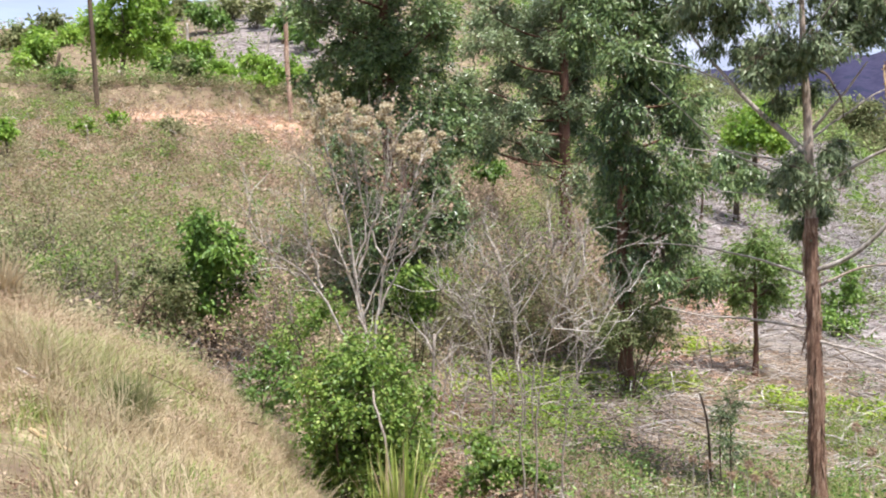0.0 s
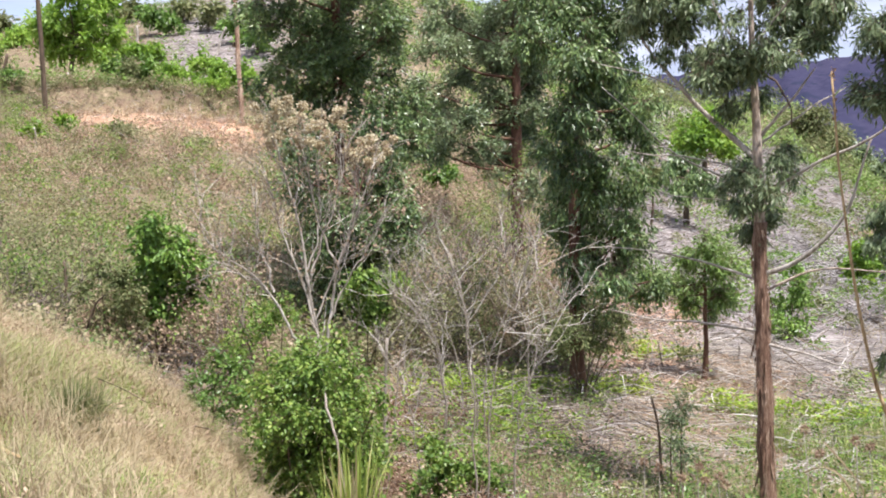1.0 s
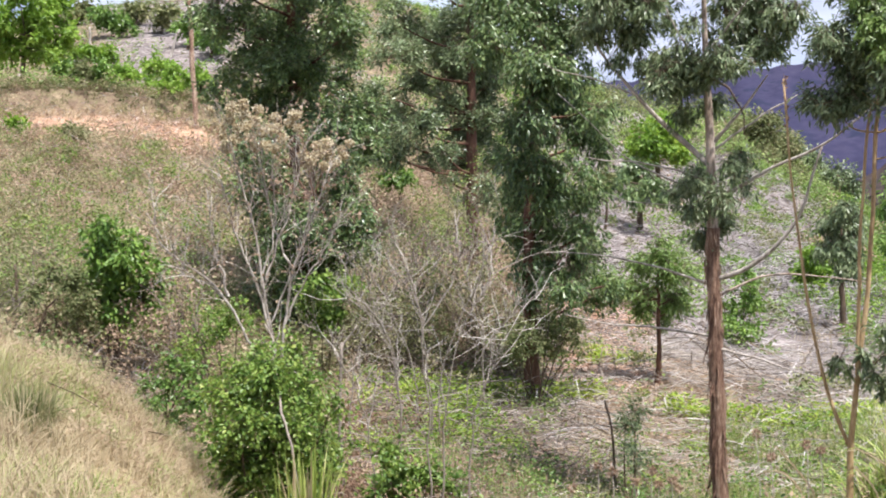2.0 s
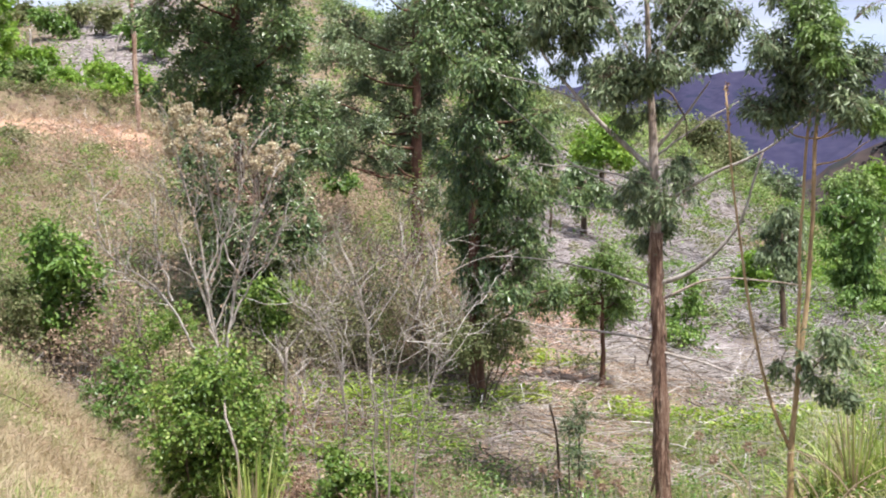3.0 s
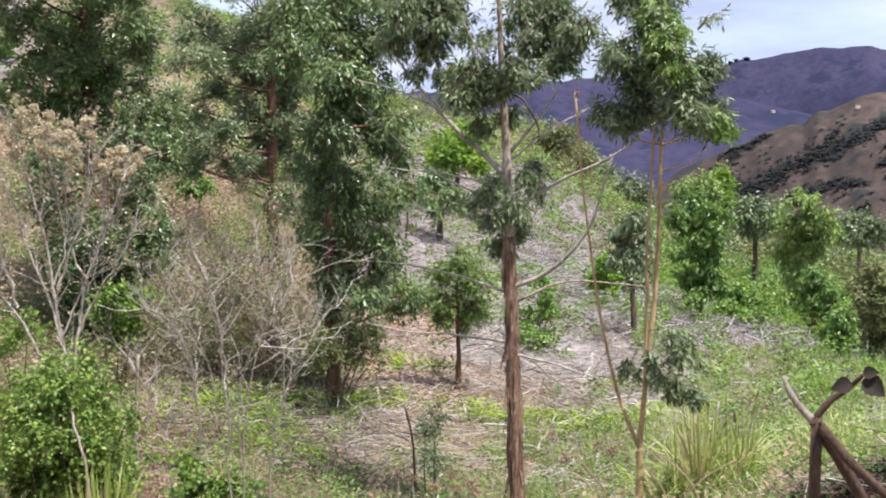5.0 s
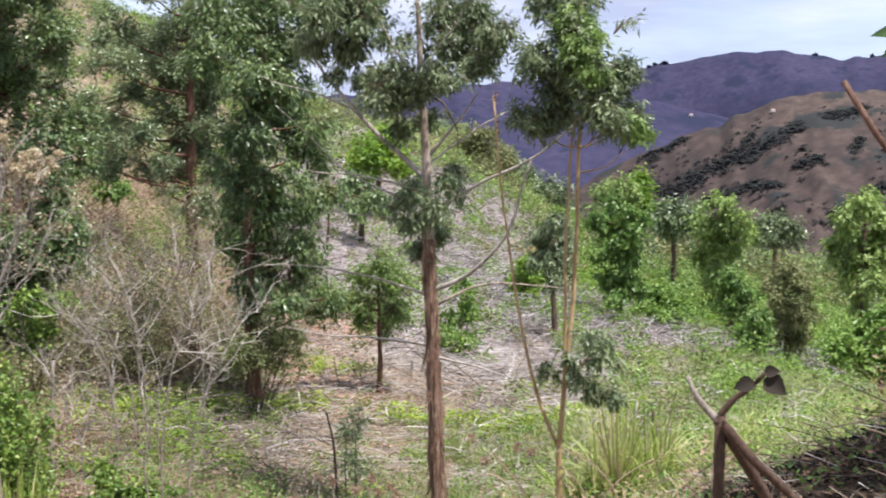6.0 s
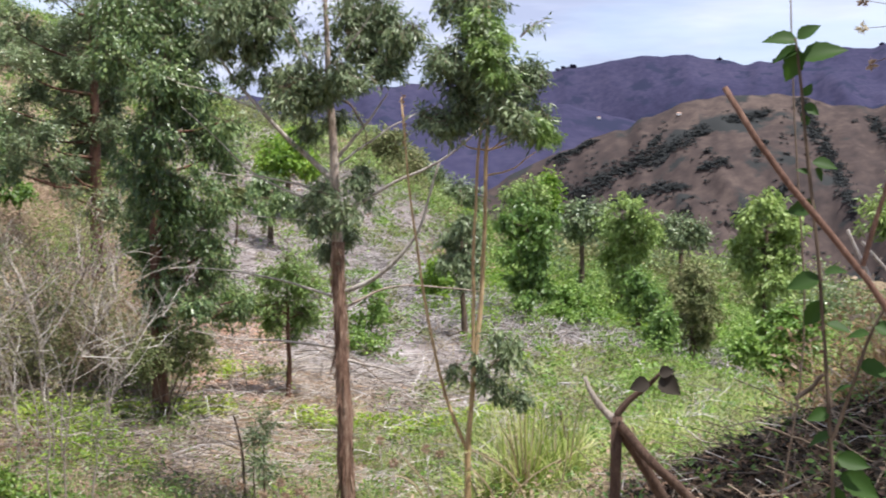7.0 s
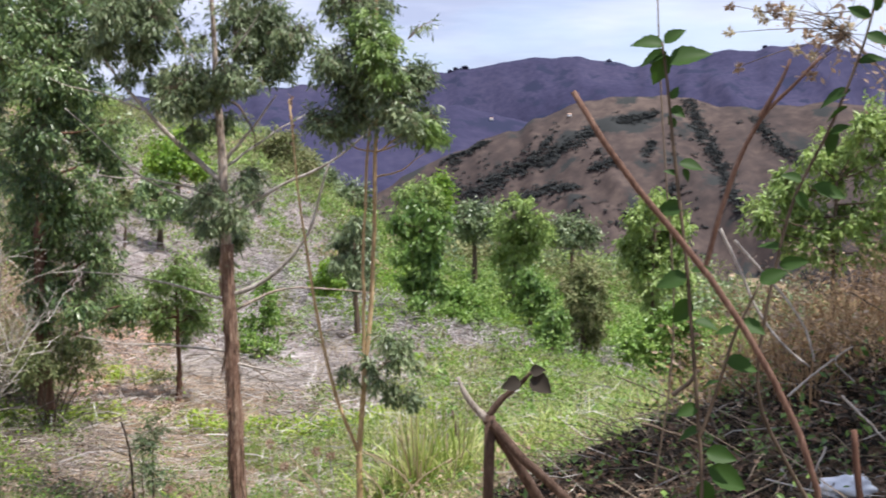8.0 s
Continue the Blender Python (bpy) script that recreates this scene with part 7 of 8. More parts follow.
# ---------- foreground: grass clump, stump, sprig, twigs and litter bank ----------
def clump(name, label, place, n, tall, width, material, seed, lean=0.8, radius=0.18, dry=0):
    """A tussock of long arching blades; some blades dry."""
    rng = np.random.default_rng(seed)
    root = thing(name, place, label, "grass", "grass tussocks")
    for nm, mat, k in (("blade_tuft", material, n), ("dry_blade_tuft", STRAW, dry)):
        if not k:
            continue
        a = rng.uniform(0, 2 * math.pi, k)
        h = tall * rng.uniform(0.5, 1.1, k)
        over = rng.uniform(0.1, 1.0, k) ** 1.4 * lean
        d = np.stack([np.cos(a), np.sin(a), np.zeros(k)], 1)
        base = np.array(tuple(place)) + d * rng.uniform(0, radius, (k, 1))
        t = np.linspace(0, 1, 7)
        P = base[:, None] + np.array([0, 0, 1.0]) * (h[:, None] * (t - 0.6 * over[:, None] * t ** 2.6))[:, :, None] + d[:, None] * (h[:, None] * over[:, None] * t ** 1.8 * 0.8)[:, :, None]
        W = width * rng.uniform(0.6, 1.2, k)[:, None] * np.array([0.8, 1, 1, 0.9, 0.7, 0.45, 0.08])
        v, f = blades(P, W, np.stack([-np.sin(a), np.cos(a), np.zeros(k)], 1) + rng.normal(0, 0.3, (k, 3)))
        part(nm, mesh_np(nm, v, f, smooth=True), mat, root, kind="stuff")
    return root


for i, (b, e, d, n, tall) in enumerate(((14.73, -12.47, 13.5, 90, 1.15), (16.1, -12.45, 13.8, 70, 1.0), (13.73, -12.72, 13.4, 60, 0.95), (12.96, -12.97, 13.8, 40, 0.85), (8.91, -12.96, 12.2, 36, 0.45), (10.7, -13.22, 11.6, 40, 0.5),
                                    (7.9, -12.71, 12.6, 30, 0.45), (-11.34, -14.13, 9.6, 44, 0.85), (-11.85, -14.12, 9.8, 26, 0.75), (16.71, -12.44, 14.0, 40, 0.8), (8.26, -13.4, 12.0, 40, 0.5))):
    clump("grass_tussock", "tall green and yellow arching grass tussock" if i < 7 or i > 8 else "spiky green tussock at the foot of the bush", foot(b, d), int(n * 1.8), tall * 1.4, 0.022, TUSSOCK_BLADE, 300 + i, dry=n // 2, lean=1.15 if i not in (7, 8) else 0.35)
clump("bank_tussock", "dense grey-green tussock on the dry bank", foot(-23.39, 10.0), 900, 0.50, 0.007, OLIVE_LEAF, 320, lean=1.1, radius=0.2, dry=90)
clump("bank_tussock", "yellow grass tussock at the edge of the bank", foot(-28.3, 13.2), 300, 0.7, 0.014, STRAW, 321, lean=0.9, radius=0.2)

DRY_STALKS = [[(10.37, -13.7), (10.08, -12.9), (9.46, -12.3), (8.69, -12.13), (8.22, -12.6)],
              [(10.88, -13.35), (9.89, -12.17), (9.08, -11.32)],
              [(14.78, -13.18), (14.03, -12.08), (13.28, -11.59), (12.28, -11.2)],
              [(13.51, -13.77), (13.07, -12.67), (12.27, -11.93)],
              [(13.76, -13.77), (14.74, -12.45), (16.31, -11.54)],
              [(15.78, -13.79), (16.3, -12.71), (16.61, -11.25)]]
# dry thistle heads in front of the eucalyptus
rng = np.random.default_rng(330)
for b, e in [(3.04, -13.02), (4.05, -13.1), (4.67, -12.91), (4.92, -13.22), (2.04, -12.6), (1.41, -12.37), (3.79, -12.52), (10.91, -11.38), (10.31, -11.16), (8.86, -11.75), (8.24, -10.76), (0.28, -13.35)]:
    d = 11.8 + rng.uniform(-0.5, 0.5)
    top = V(b, e, d)
    g = foot(b + rng.uniform(-0.3, 0.3), d)
    if top.z < g.z + 0.2:
        top.z = g.z + 0.35
    root = thing("dry_thistle", g, "dead thistle with a brown seed head", "weed", "dry thistles")
    stalk_ob = limb(root, [g, (g + top) / 2 + Vector((0.02, 0, 0)), top], 0.006, 0.004, TWIG_PALE, rng, name="stalk", n=6, sides=5)
    n = 60
    dd = unit(rng.normal(size=(n, 3)))
    v, f = leaves(np.array(tuple(top)) + dd * 0.012, dd, rng.normal(0, 1, (n, 3)), rng.uniform(0.03, 0.055, n), rng.uniform(0.012, 0.022, n))
    part("seed_head", mesh_np("seed_head", v, f), BROWN_LEAF, stalk_ob)

# bleached dry stalks arching out of the tussocks
rng = np.random.default_rng(335)
for line in DRY_STALKS:
    q = polar_points(line, 11.8)
    q.insert(0, foot(line[0][0], 11.8))
    root = thing("dry_grass_stalk", q[0], "bleached dry grass stalk arching from the tussocks", "grass", "dry stalks")
    P = bend(q, 12, 0.004, rng)[None]
    v, f = blades(P, np.linspace(0.018, 0.008, 12)[None], rng.normal(0, 0.2, (1, 3)) + np.array([0.8, -0.2, 0.5]))
    part("stalk", mesh_np("stalk", *tubes(P, np.linspace(0.011, 0.005, 12)[None], 5), smooth=True), STRAW, root)
    part("dry_leaf", mesh_np("dry_leaf", v + np.array([0, 0, 0.012]), f, smooth=True), STRAW, root)

# poles and sticks in the clearing and fence stakes
rng = np.random.default_rng(340)
for label, d, line, r in (("short dark leaning stick in the clearing", 17.0, [(2.28, -11.02), (1.98, -10.28), (1.67, -9.55)], 0.022), ("dark wooden stake in the weeds", 17.0, [(16.4, -11.32), (16.29, -10.16), (16.14, -9.35)], 0.03), ("grey wooden stake among the weeds", 18.0, [(15.26, -10.22), (15.37, -9.62), (15.5, -9.07)], 0.022),
                          ("grey fence post on the upper slope", 74.0, [(-20.56, 6.09), (-20.55, 6.57)], 0.09), ("pale leaning dead log on the terrace", 52.0, [(-24.11, 3.53), (-23.75, 3.96), (-23.46, 4.49)], 0.10), ("pale dead log on the upper slope", 72.0, [(-17.25, 6.01), (-17.0, 6.28), (-16.8, 6.52)], 0.10),
                          ("dark broken post on the slope", 54.0, [(-26.09, 4.46), (-25.99, 4.88), (-25.84, 5.31)], 0.10), ("grey broken post in the slope scrub", 39.0, [(-24.8, 1.28), (-24.81, 1.76), (-24.84, 2.24)], 0.035), ("dark gnarled dead stem in the scrub", 20.0, [(-23.84, -4.49), (-23.66, -3.89), (-23.7, -3.4)], 0.03),
                          ("dead fallen branch over the scrub", 19.5, [(-23.15, -5.48), (-22.5, -5.06), (-21.83, -4.74)], 0.025), ("thin dark stick lying on the bank", 9.4, [(-22.53, -9.14), (-21.46, -9.72), (-20.38, -10.4)], 0.007), ("thin dark stick at the bank's foot", 9.6, [(-18.36, -11.38), (-17.33, -11.44), (-16.34, -11.72)], 0.008),
                          ("pale straw-coloured stick on the bank", 7.2, [(-27.22, -11.71), (-26.5, -12.23), (-25.53, -12.77)], 0.017), ("pale dead stem on the bank", 8.2, [(-27.78, -8.86), (-27.38, -9.07), (-27.07, -9.42)], 0.010)):
    q = polar_points(line, d)
    if "lying" in label or "foot" in label or "on the bank" in label:
        q = [V(b, 0, seat(b, e, d, 4.0, 16.0)) for b, e in line]
        for p in q:
            p.z = float(ground_z(p.x, p.y)) + 0.16
    else:
        q[0] = foot(line[0][0], d)
    ob = thing("dead_stick", q[0], label, "stick")
    limb(ob, q, r, r * 0.6, BARK_YELLOW if "straw" in label else BARK_PALE if "pale" in label or "grey" in label else BARK_DARK, rng, name="stem", n=9, sides=7, wob=r * 0.35)

# chopped stump with a re-sprouting shoot
rng = np.random.default_rng(350)
STUMP_BARK = bark_mat("dark_stump_bark", [(0.3, (0.030, 0.018, 0.012)), (0.5, (0.075, 0.045, 0.031)), (0.7, (0.15, 0.10, 0.075))], scale=(50, 50, 9), bump=0.5)
sd = 2.6
g = foot(17.4, sd)
stump = thing("chopped_stump", g, "chopped brown sapling stump with a withering shoot", "stump")
low = V(20.04, -14.38, sd)
limb(stump, [g, low, V(20.0, -11.97, sd), V(20.07, -9.64, sd)], 0.013, 0.011, STUMP_BARK, rng, name="trunk", n=14, sides=9, wob=0.001)
limb(stump, [V(19.97, -9.82, sd), V(20.92, -11.23, sd + 0.02), V(22.16, -13.15, sd + 0.05), V(23.65, -15.49, sd + 0.1)], 0.012, 0.011, STUMP_BARK, rng, name="fallen_limb", n=14, sides=9, wob=0.001)
limb(stump, [V(20.22, -10.01, sd - 0.02), V(21.54, -11.51, sd - 0.03), V(23.16, -12.89, sd), V(24.9, -14.51, sd)], 0.010, 0.009, STUMP_BARK, rng, name="fallen_limb", n=14, sides=9, wob=0.001)
limb(stump, [V(20.07, -9.89, sd), V(19.37, -9.33, sd + 0.01), V(18.97, -8.66, sd + 0.01), V(18.62, -7.99, sd + 0.02)], 0.009, 0.004, BARK_SAPLING, rng, name="split_stub", n=8, sides=7, wob=0.001)
shoot = limb(stump, [V(20.07, -9.64, sd), V(20.55, -8.9, sd), V(21.31, -8.48, sd), V(21.94, -7.78, sd - 0.02)], 0.008, 0.004, STUMP_BARK, rng, name="shoot", n=9, sides=7, wob=0.001)


def big_leaf(parent, place, way, face, length, width, material, label="", curl=0.12, name="leaf"):
    """One broad leaf with a raised midrib, toothed edge and a curl."""
    n = 11
    t = np.linspace(0, 1, n)
    w = width * 0.5 * np.sin(np.pi * np.clip(t * 0.97 + 0.03, 0, 1) ** 0.75) * (1 + 0.06 * (-1) ** np.arange(n))
    way = unit(np.array(tuple(way), dtype=float))
    side = unit(np.cross(way, np.array(tuple(face), dtype=float)))
    up = np.cross(side, way)
    mid = np.array(tuple(place)) + way * (t * length)[:, None] - up * (curl * length * t ** 2)[:, None]
    rows = [mid - side * w[:, None] + up * (w * 0.35)[:, None], mid - side * (w * 0.5)[:, None] + up * (w * 0.08)[:, None], mid, mid + side * (w * 0.5)[:, None] + up * (w * 0.08)[:, None], mid + side * w[:, None] + up * (w * 0.35)[:, None]]
    v = np.stack(rows, 1)
    idx = np.arange(n * 5).reshape(n, 5)
    q = np.stack([idx[:-1, :-1], idx[1:, :-1], idx[1:, 1:], idx[:-1, 1:]], -1).reshape(-1, 4)
    return part(name, mesh_np(name, v.reshape(-1, 3), [q], smooth=True), material, parent, label)


def picture_way(bearing, degrees, toward=0.0):
    """A way across the line of sight at a bearing: 0 is to the right, 90 up; toward turns it to the verge."""
    b = radians(bearing)
    right, fwd = Vector((math.cos(b), -math.sin(b), 0)), Vector((math.sin(b), math.cos(b), 0))
    a = radians(degrees)
    return right * math.cos(a) + Vector((0, 0, math.sin(a))) - fwd * toward


SPRIG_LEAF = leaf_mat("near_sprig_leaf", [(0.2, (0.020, 0.050, 0.008)), (0.6, (0.042, 0.095, 0.014)), (0.9, (0.080, 0.155, 0.025))], rough=0.6, thin=0.45, gloss=0.3, patch=0.6)
TWIG_NEAR = bark_mat("dead_twig_bark", [(0.3, (0.050, 0.027, 0.019)), (0.5, (0.115, 0.062, 0.043)), (0.7, (0.20, 0.125, 0.09))], scale=(60, 60, 12), bump=0.3)
WITHERED = leaf_mat("withered_leaf", [(0.2, (0.020, 0.018, 0.014)), (0.6, (0.045, 0.036, 0.027)), (0.9, (0.095, 0.068, 0.048))], rough=0.85, thin=0.15, gloss=0.15, patch=0.6)
for (b, e), deg, px in (((21.5, -8.2), 190, 0.040), ((21.94, -8.0), -30, 0.050), ((21.94, -7.75), 15, 0.030)):
    big_leaf(shoot, V(b, e, sd - 0.02), picture_way(b, deg, 0.3), (-math.sin(radians(b)), -math.cos(radians(b)), 0.5), px, px * 0.85, WITHERED, "withered dark leaf", curl=0.3)

# leafy sprig on a long thin stem
rd = 3.0
g = foot(26.5, rd)
sprig = thing("leafy_sprig", g, "tall thin weed stem with broad green leaves", "plant")
sprig_stem = limb(sprig, [g, V(29.1, -12.97, rd), V(28.91, -10.08, rd), V(28.6, -6.22, rd), V(28.31, -2.57, rd), V(27.99, 0.37, rd), V(27.73, 2.81, rd), V(27.54, 4.99, rd), V(27.32, 6.56, rd)], 0.0065, 0.0035, BARK_DARK, rng, name="stem", n=34, sides=8, wob=0.001)
limb(sprig, [V(28.96, -10.32, rd), V(29.8, -7.89, rd), V(30.51, -5.7, rd), V(31.45, -3.76, rd)], 0.005, 0.003, BARK_DARK, rng, name="side_stem", n=14, sides=7, wob=0.001)
LEAF_SPOTS = [(27.37, 6.44, 170, 62), (27.42, 6.53, 35, 48), (27.51, 6.07, 195, 58), (27.56, 6.0, -120, 66), (27.61, 5.66, 18, 84), (27.71, 4.14, 60, 28), (27.75, 3.78, -40, 34), (27.87, 2.93, 120, 26),
              (28.07, 1.34, -10, 48), (27.99, 0.85, 160, 30), (28.19, -0.49, 190, 54), (28.19, 1.1, -60, 30), (28.38, -3.55, 195, 64), (28.52, -4.52, -125, 60), (28.67, -5.49, -15, 50), (28.57, -3.3, 10, 44),
              (30.39, -5.83, 185, 40), (30.63, -5.46, -20, 54), (31.45, -3.76, 25, 56), (30.03, -7.16, -15, 66), (28.84, -9.12, 200, 46), (28.96, -10.08, -160, 50), (29.2, -11.02, -10, 60), (29.32, -11.73, -30, 84), (29.08, -12.22, -80, 60), (29.01, -8.39, 40, 44)]
for b, e, deg, px in LEAF_SPOTS:
    px = px * 0.9
    big_leaf(sprig_stem, V(b, e, rd), picture_way(b, deg, rng.uniform(-0.3, 0.5)), Vector((-math.sin(radians(b)), -math.cos(radians(b)), 0.9)) + Vector(rng.normal(0, 0.35, 3)), px * rd / 2291, px * rd / 2291 * 0.62, SPRIG_LEAF, curl=rng.uniform(0.05, 0.3))

# second sprig with small leaves reaching in from the bank
g2 = foot(35.5, 3.4)
sprig2 = thing("leafy_sprig", g2, "arching weed stem with small green leaves", "plant")
sprig2_stem = limb(sprig2, [g2, V(30.96, -8.58, 3.2), V(31.89, -3.28, 3.2), V(32.69, 0.08, 3.2), V(34.06, 2.44, 3.2), V(35.06, 4.98, 3.2), V(35.83, 7.25, 3.2), V(36.15, 8.82, 3.2)], 0.006, 0.003, BARK_DARK, rng, name="stem", n=26, sides=7, wob=0.002)
for b, e, deg, px in [(34.95, 4.29, 200, 56), (34.84, 3.59, -150, 44), (34.4, 2.66, -110, 50), (35.72, 7.25, 150, 44), (35.61, 6.57, -30, 50), (34.17, 2.55, 20, 36), (33.04, 0.56, 160, 40), (33.5, 0.31, -20, 60), (32.85, 0.08, -60, 40), (32.24, -2.31, 170, 44), (32.12, -3.03, 10, 50), (35.28, 5.44, 10, 44), (35.94, 7.47, 80, 40)]:
    big_leaf(sprig2_stem, V(b, e, 3.2), picture_way(b, deg, rng.uniform(-0.3, 0.5)), Vector((-math.sin(radians(b)), -math.cos(radians(b)), 0.9)) + Vector(rng.normal(0, 0.4, 3)), px * 3.2 / 2291, px * 3.2 / 2291 * 0.5, SPRIG_LEAF, curl=rng.uniform(0.05, 0.3))

# dead forked twig close to the verge
td = 1.45
g = foot(34.0, td)
twig = thing("dead_twig", g, "bare forked brown dead twig leaning over the verge", "twig")
limb(twig, [g, V(36.81, -12.51, td), V(35.19, -8.87, td), V(33.32, -5.62, td), V(31.95, -3.37, td), V(30.59, -1.75, td), V(28.78, -0.09, td), V(27.13, 2.38, td), V(26.0, 4.52, td)], 0.0046, 0.0034, TWIG_NEAR, rng, name="stem", n=30, sides=8, wob=0.0006)
limb(twig, [V(31.66, -3.01, td), V(32.09, -1.32, td), V(32.84, 1.08, td), V(33.88, 3.25, td), V(35.26, 4.56, td), V(36.39, 5.68, td)], 0.0032, 0.0017, TWIG_NEAR, rng, name="fork", n=18, sides=7, wob=0.0006)
limb(twig, [V(33.88, 3.25, td), V(34.57, 4.35, td), V(35.14, 5.62, td)], 0.003, 0.0015, TWIG_NEAR, rng, name="fork", n=8, sides=6, wob=0.0004)
g = foot(25.0, 3.1)
stalk = thing("thin_stalk", g, "thin grey upright weed stalk", "plant")
limb(stalk, [g, V(27.92, -6.24, 3.1), V(27.2, 3.54, 3.1), V(27.03, 7.4, 3.1), V(27.01, 9.54, 3.1)], 0.0026, 0.0018, TWIG_DARK, rng, name="stem", n=16, sides=6, wob=0.001)

# dried blossom plant reaching in at the top
g = foot(36.5, 3.6)
dry = thing("dried_flower_plant", g, "dry weed with small brown star-shaped blossoms", "plant")
hub = [V(37.74, -1.35, 3.6), V(36.82, 4.45, 3.6), V(34.59, 6.62, 3.6)]
limb(dry, [g, *hub], 0.006, 0.002, TWIG_DARK, rng, name="stem", n=16, sides=6, wob=0.002)
for b, e in [(29.8, 7.95), (29.75, 6.87), (30.18, 5.38), (31.2, 7.35), (31.74, 7.56), (32.31, 7.65), (31.39, 7.81), (32.2, 7.19), (33.01, 6.69), (33.46, 6.32), (33.8, 7.12), (34.14, 6.41), (33.24, 5.75), (31.85, 7.91), (30.92, 7.67), (33.13, 4.93), (32.55, 6.01), (34.59, 6.96)]:
    c = V(b, e, 3.6 + rng.uniform(-0.08, 0.08))
    stalk_ob = limb(dry, [hub[2] + Vector((rng.normal(0, 0.03), 0, rng.normal(0, 0.03))), (hub[2] + c) / 2 + Vector((0, 0, 0.015)), c], 0.0016, 0.0008, TWIG_DARK, rng, name="stalk", n=6, sides=4, wob=0.002)
    n = 34
    dd = unit(rng.normal(size=(n, 3)))
    v, f = leaves(np.array(tuple(c)) + dd * 0.003, dd, rng.normal(0, 1, (n, 3)), rng.uniform(0.010, 0.022, n), rng.uniform(0.005, 0.010, n))
    part("blossom", mesh_np("blossom", v, f), FLOWER if rng.random() < 0.5 else BROWN_LEAF, stalk_ob)

n = 150
around = np.array(tuple(V(34.4, 6.3, 3.6))) + rng.normal(0, 1, (n, 3)) * np.array([0.085, 0.05, 0.075])
v, f = leaves(around, rng.normal(0, 1, (n, 3)) + np.array([0, 0, -0.4]), rng.normal(0, 1, (n, 3)), rng.uniform(0.014, 0.032, n), rng.uniform(0.006, 0.013, n))
part("withered_foliage", mesh_np("withered_foliage", v, f), BROWN_LEAF, dry, "small curled olive-brown leaves", kind="stuff")
hung = np.stack([np.tile(np.array(tuple(hub[2])), (40, 1)), (around[:40] + np.array(tuple(hub[2]))) / 2 + rng.normal(0, 0.012, (40, 3)), around[:40]], 1)
part("twig_spray", mesh_np("twig_spray", *tubes(hung, np.tile([0.0013, 0.001, 0.0006], (40, 1)), 3)), TWIG_DARK, dry, kind="stuff")

# bleached sticks, stake and crumpled white bag on the litter bank
for d, line, r, label in ((4.6, [(28.99, -1.48), (29.7, -3.06), (30.65, -5.23), (31.6, -6.53), (32.69, -7.33)], 0.0058, "bleached bent stick on the litter bank"), (4.7, [(29.55, -1.97), (30.62, -3.3), (31.91, -4.6), (32.61, -5.91), (32.89, -7.09)], 0.0058, "bleached bent stick on the litter bank"), (4.2, [(31.98, -8.59), (32.79, -7.8), (33.82, -6.94), (34.61, -6.44)], 0.0042, "bleached straight stick on the litter bank"),
                          (4.0, [(34.25, -8.45), (35.16, -9.35), (36.29, -10.44)], 0.0042, "bleached straight stick on the litter bank"), (4.4, [(25.67, -9.93), (27.01, -10.33), (28.71, -10.85)], 0.006, "dark fallen stick on the litter bank"), (4.8, [(26.88, -8.69), (27.37, -8.32), (28.09, -7.57)], 0.010, "dark short forked stick on the litter bank"), (3.4, [(35.32, -13.02), (35.18, -11.43), (35.01, -9.93)], 0.012, "brown wooden stake by the white bag"), (4.3, [(31.6, -11.63), (32.07, -12.3), (32.3, -12.99)], 0.005, "bleached straight stick on the litter bank"), (4.1, [(33.53, -10.59), (33.08, -11.78), (32.85, -12.72)], 0.0042, "bleached straight stick on the litter bank")):
    q = polar_points(line, d)
    ob = thing("dead_stick", q[0], label, "stick", "bank sticks")
    if "stake" in label:
        q.insert(0, foot(line[0][0], d))
    limb(ob, q, r, r * 0.7, BARK_PALE if "bleached" in label else BARK_RED if "stake" in label else BARK_DARK, rng, name="stem", n=14, sides=7, wob=0.003)

bm = bmesh.new()
bmesh.ops.create_icosphere(bm, subdivisions=4, radius=1.0)
c = V(34.5, -11.82, 4.0)
for vtx in bm.verts:
    p = vtx.co.copy()
    k = 1 + 0.35 * (noise.noise(p * 1.7)) + 0.16 * noise.noise(p * 4.5 + Vector((3, 1, 2))) + 0.06 * abs(noise.noise(p * 11))
    vtx.co = Vector((p.x * 0.082 * k, p.y * 0.065 * k, p.z * 0.036 * k))
for fc in bm.faces:
    fc.smooth = True
bag_me = bpy.data.meshes.new("plastic_bag")
bm.to_mesh(bag_me)
bm.free()
bag_me.materials.append(plain_mat("white_plastic_film", (0.62, 0.64, 0.69), rough=0.35, vary=0.08, scale=20))
bag = new("plastic_bag", bag_me)
bag.location = (c.x, c.y, float(ground_z(c.x, c.y)) + 0.075)
tagged(bag, "crumpled white plastic bag on the litter bank", "bag")

# cover of the litter bank
rng = np.random.default_rng(380)
x, y, az, r = polar(rng, 10000, 19, 46, 2.8, 9)
weeds("bank_litter", "dark brown dead leaves over the litter bank", RUST_LEAF, rng, x, y, 0.03, 4, 0.036, flat=0.5, category="litter")
x, y, az, r = polar(rng, 8000, 19, 46, 2.8, 9)
weeds("bank_dark_litter", "blackish dead leaves over the litter bank", WITHERED, rng, x, y, 0.05, 4, 0.042, flat=0.3, category="litter")
x, y, az, r = polar(rng, 1300, 18, 46, 3.0, 8.5)
sticks("bank_twigs", "tangled brown twigs over the litter bank", TWIG_DARK, rng, x, y, 0.38, 0.0028, 0.2, rise=0.4)
x, y, az, r = polar(rng, 240, 19, 46, 3.4, 8.5)
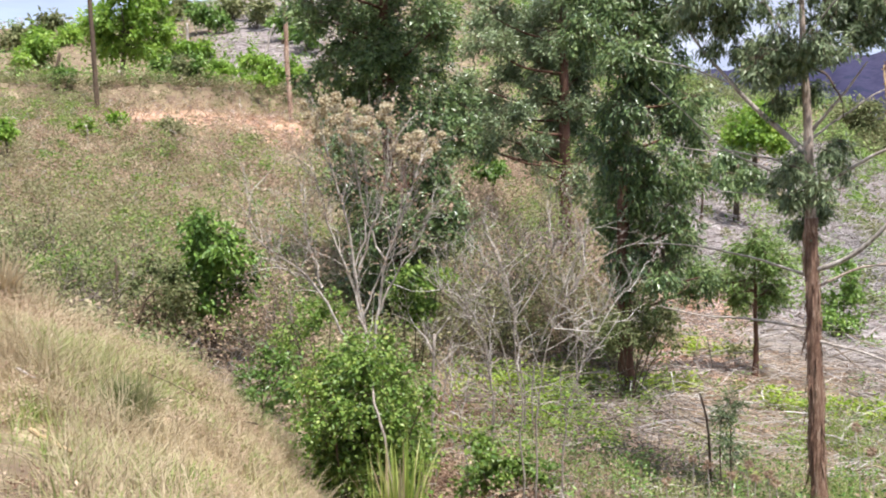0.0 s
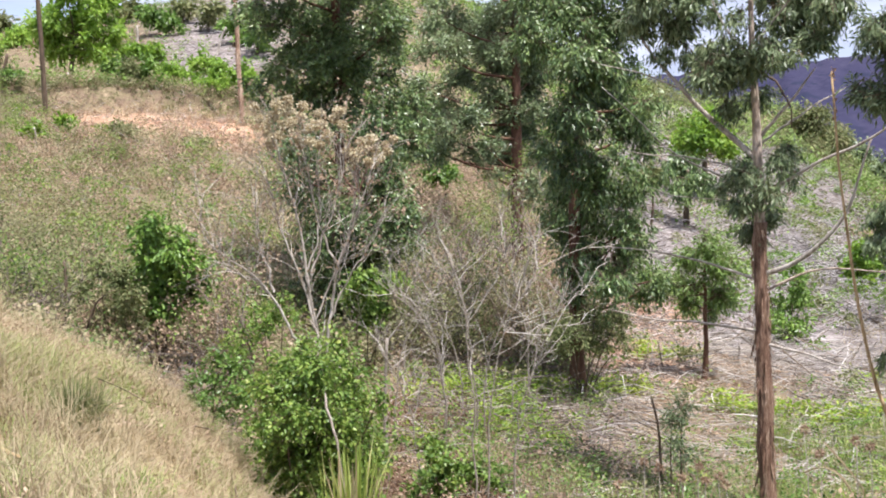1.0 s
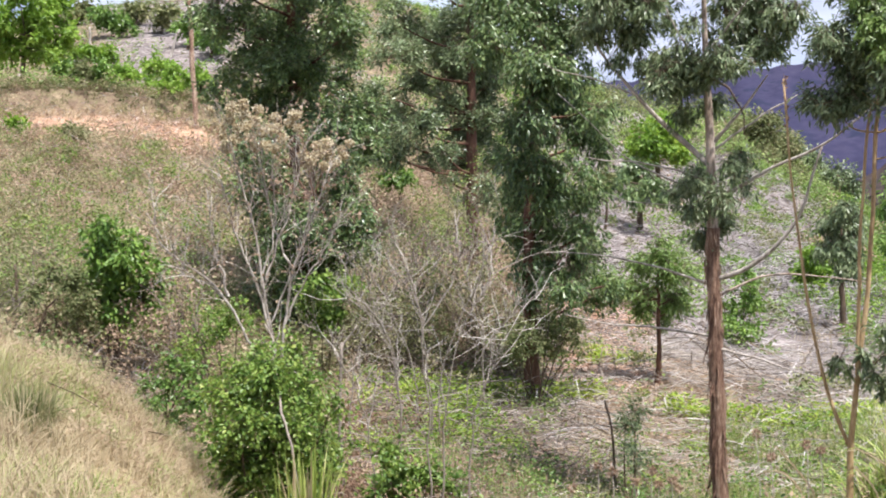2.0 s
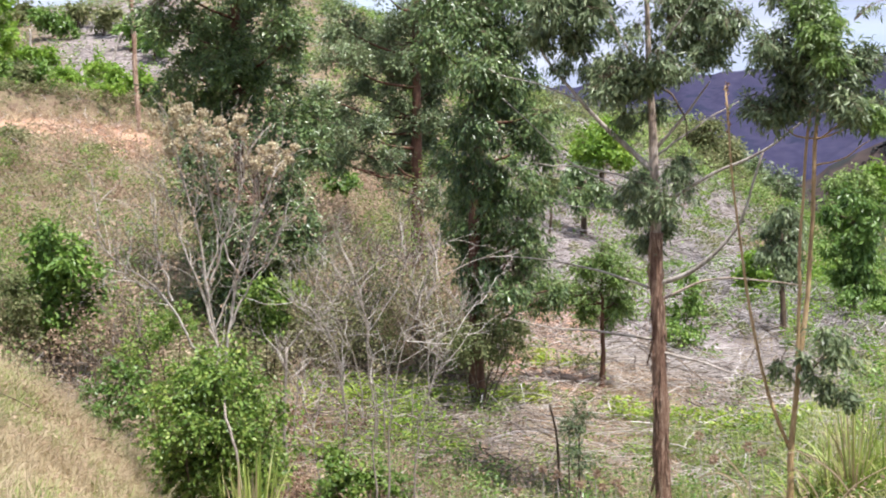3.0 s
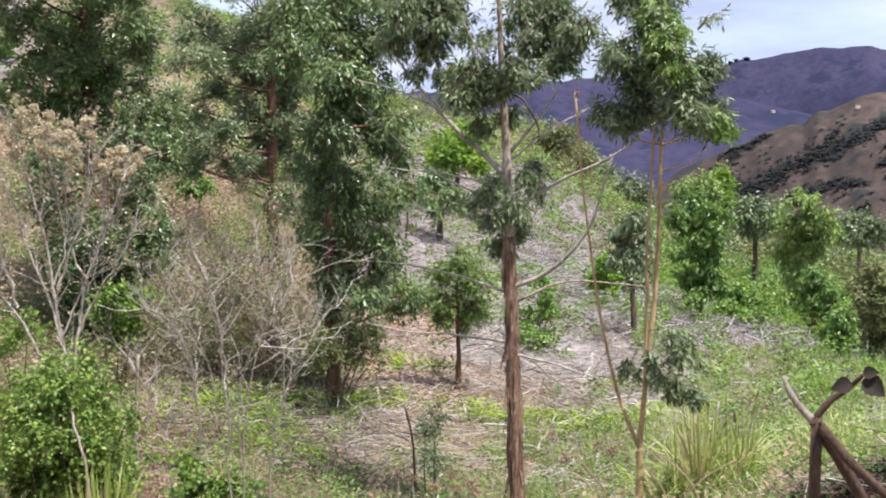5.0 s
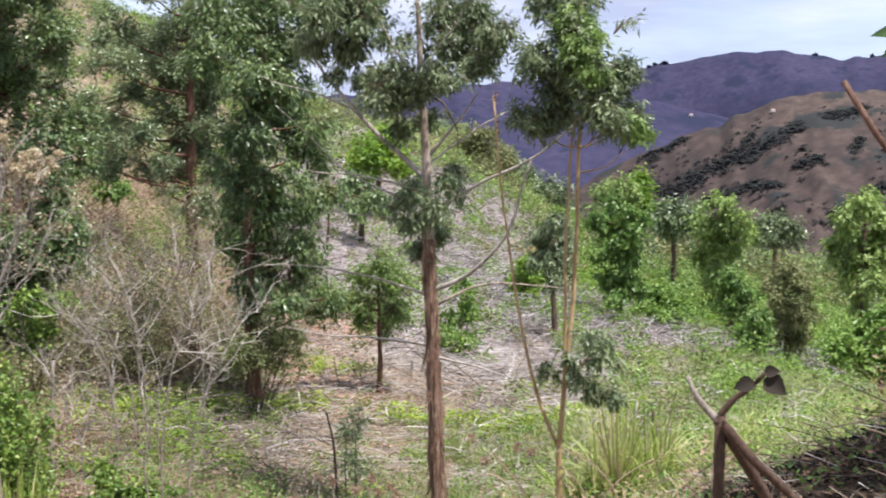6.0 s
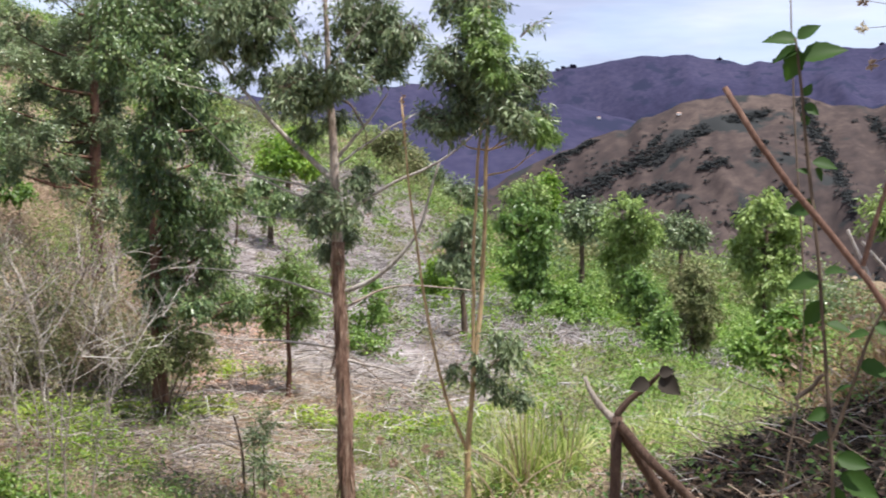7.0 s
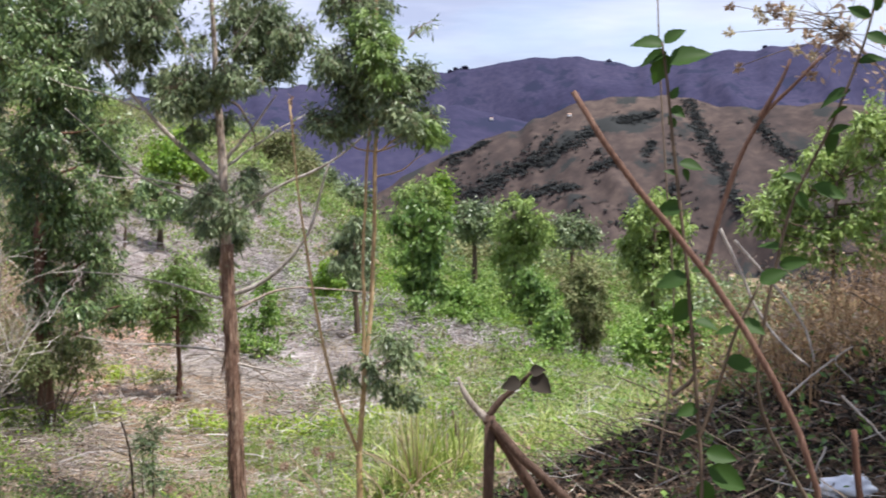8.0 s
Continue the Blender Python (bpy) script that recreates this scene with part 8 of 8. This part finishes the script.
sticks("bank_pale_twigs", "bleached thin twigs over the litter bank", TWIG_PALE, rng, x, y, 0.42, 0.0024, 0.18, rise=0.3)
x, y, az, r = polar(rng, 330, 26, 46, 5.2, 9.5)
k = az > 25.5 + (9.5 - r) * 1.2
xx, yy = np.repeat(x[k], 12) + rng.normal(0, 0.05, k.sum() * 12), np.repeat(y[k], 12) + rng.normal(0, 0.05, k.sum() * 12)
for nm, lab, mat, n, h in (("rusty_bank_weeds", "dead rust-brown weeds along the top of the bank", RUST_GRASS, 130, 0.5), ("brown_bank_weeds", "dry brown seeded weeds along the top of the bank", BROWN_LEAF, 80, 0.6)):
    px, py, az, r = polar(rng, n, 27, 46, 5.4, 10)
    weeds(nm, lab, mat, rng, px, py, h, 90, 0.032)
grass("rusty_bank_grass", "rust-brown dead grass along the top of the bank", RUST_GRASS, rng, xx, yy, 0.58, 0.006, lean=1.1)
x, y, az, r = polar(rng, 420, 18, 46, 3.2, 9)
weeds("bank_seedlings", "small green seedlings on the litter bank", TREE_LEAF, rng, x, y, 0.18, 12, 0.036)

# unseen roadside tree, added overhead to throw shade on the litter bank
rng = np.random.default_rng(400)
g = Vector((4.2, -2.6, float(ground_z(4.2, -2.6)) - 0.05))
shade_tree = thing("unseen_shade_tree", g, "unseen leafy tree added to shade the litter bank", "tree")
fork = g + Vector((0.1, 0.3, 3.4))
limb(shade_tree, [g, g + Vector((0.05, 0.1, 1.8)), fork, g + Vector((0.0, 2.2, 5.2))], 0.16, 0.07, BARK_DARK, rng, name="trunk", n=16, sides=10, flare=0.05)
cl = [(Vector((x, y, z)), r) for x, y, z, r in ((4.3, 1.2, 6.4, 1.2), (5.0, 0.9, 6.2, 1.3), (4.3, 2.1, 6.4, 1.0), (4.4, 2.8, 6.2, 1.3), (5.6, 2.0, 6.3, 1.3), (5.4, 3.4, 6.4, 1.2), (4.2, 0.0, 7.0, 1.3), (4.6, 3.9, 6.6, 0.9), (3.9, 2.7, 6.4, 0.9), (5.0, 2.9, 6.9, 1.0), (6.6, 3.0, 6.4, 1.3), (5.7, 4.7, 6.7, 1.2), (6.7, 4.4, 6.6, 1.2), (7.0, 5.6, 6.8, 1.2))]
for p, r in cl:
    limb(shade_tree, [fork, (fork + p) / 2 + Vector((0, 0, 0.2)), p], 0.05, 0.015, BARK_DARK, rng, n=8, sides=6)
crown("crown", cl, 1750, 8, 0.16, 0.08, TREE_LEAF, shade_tree, rng, droop=0.3, spread=0.4)
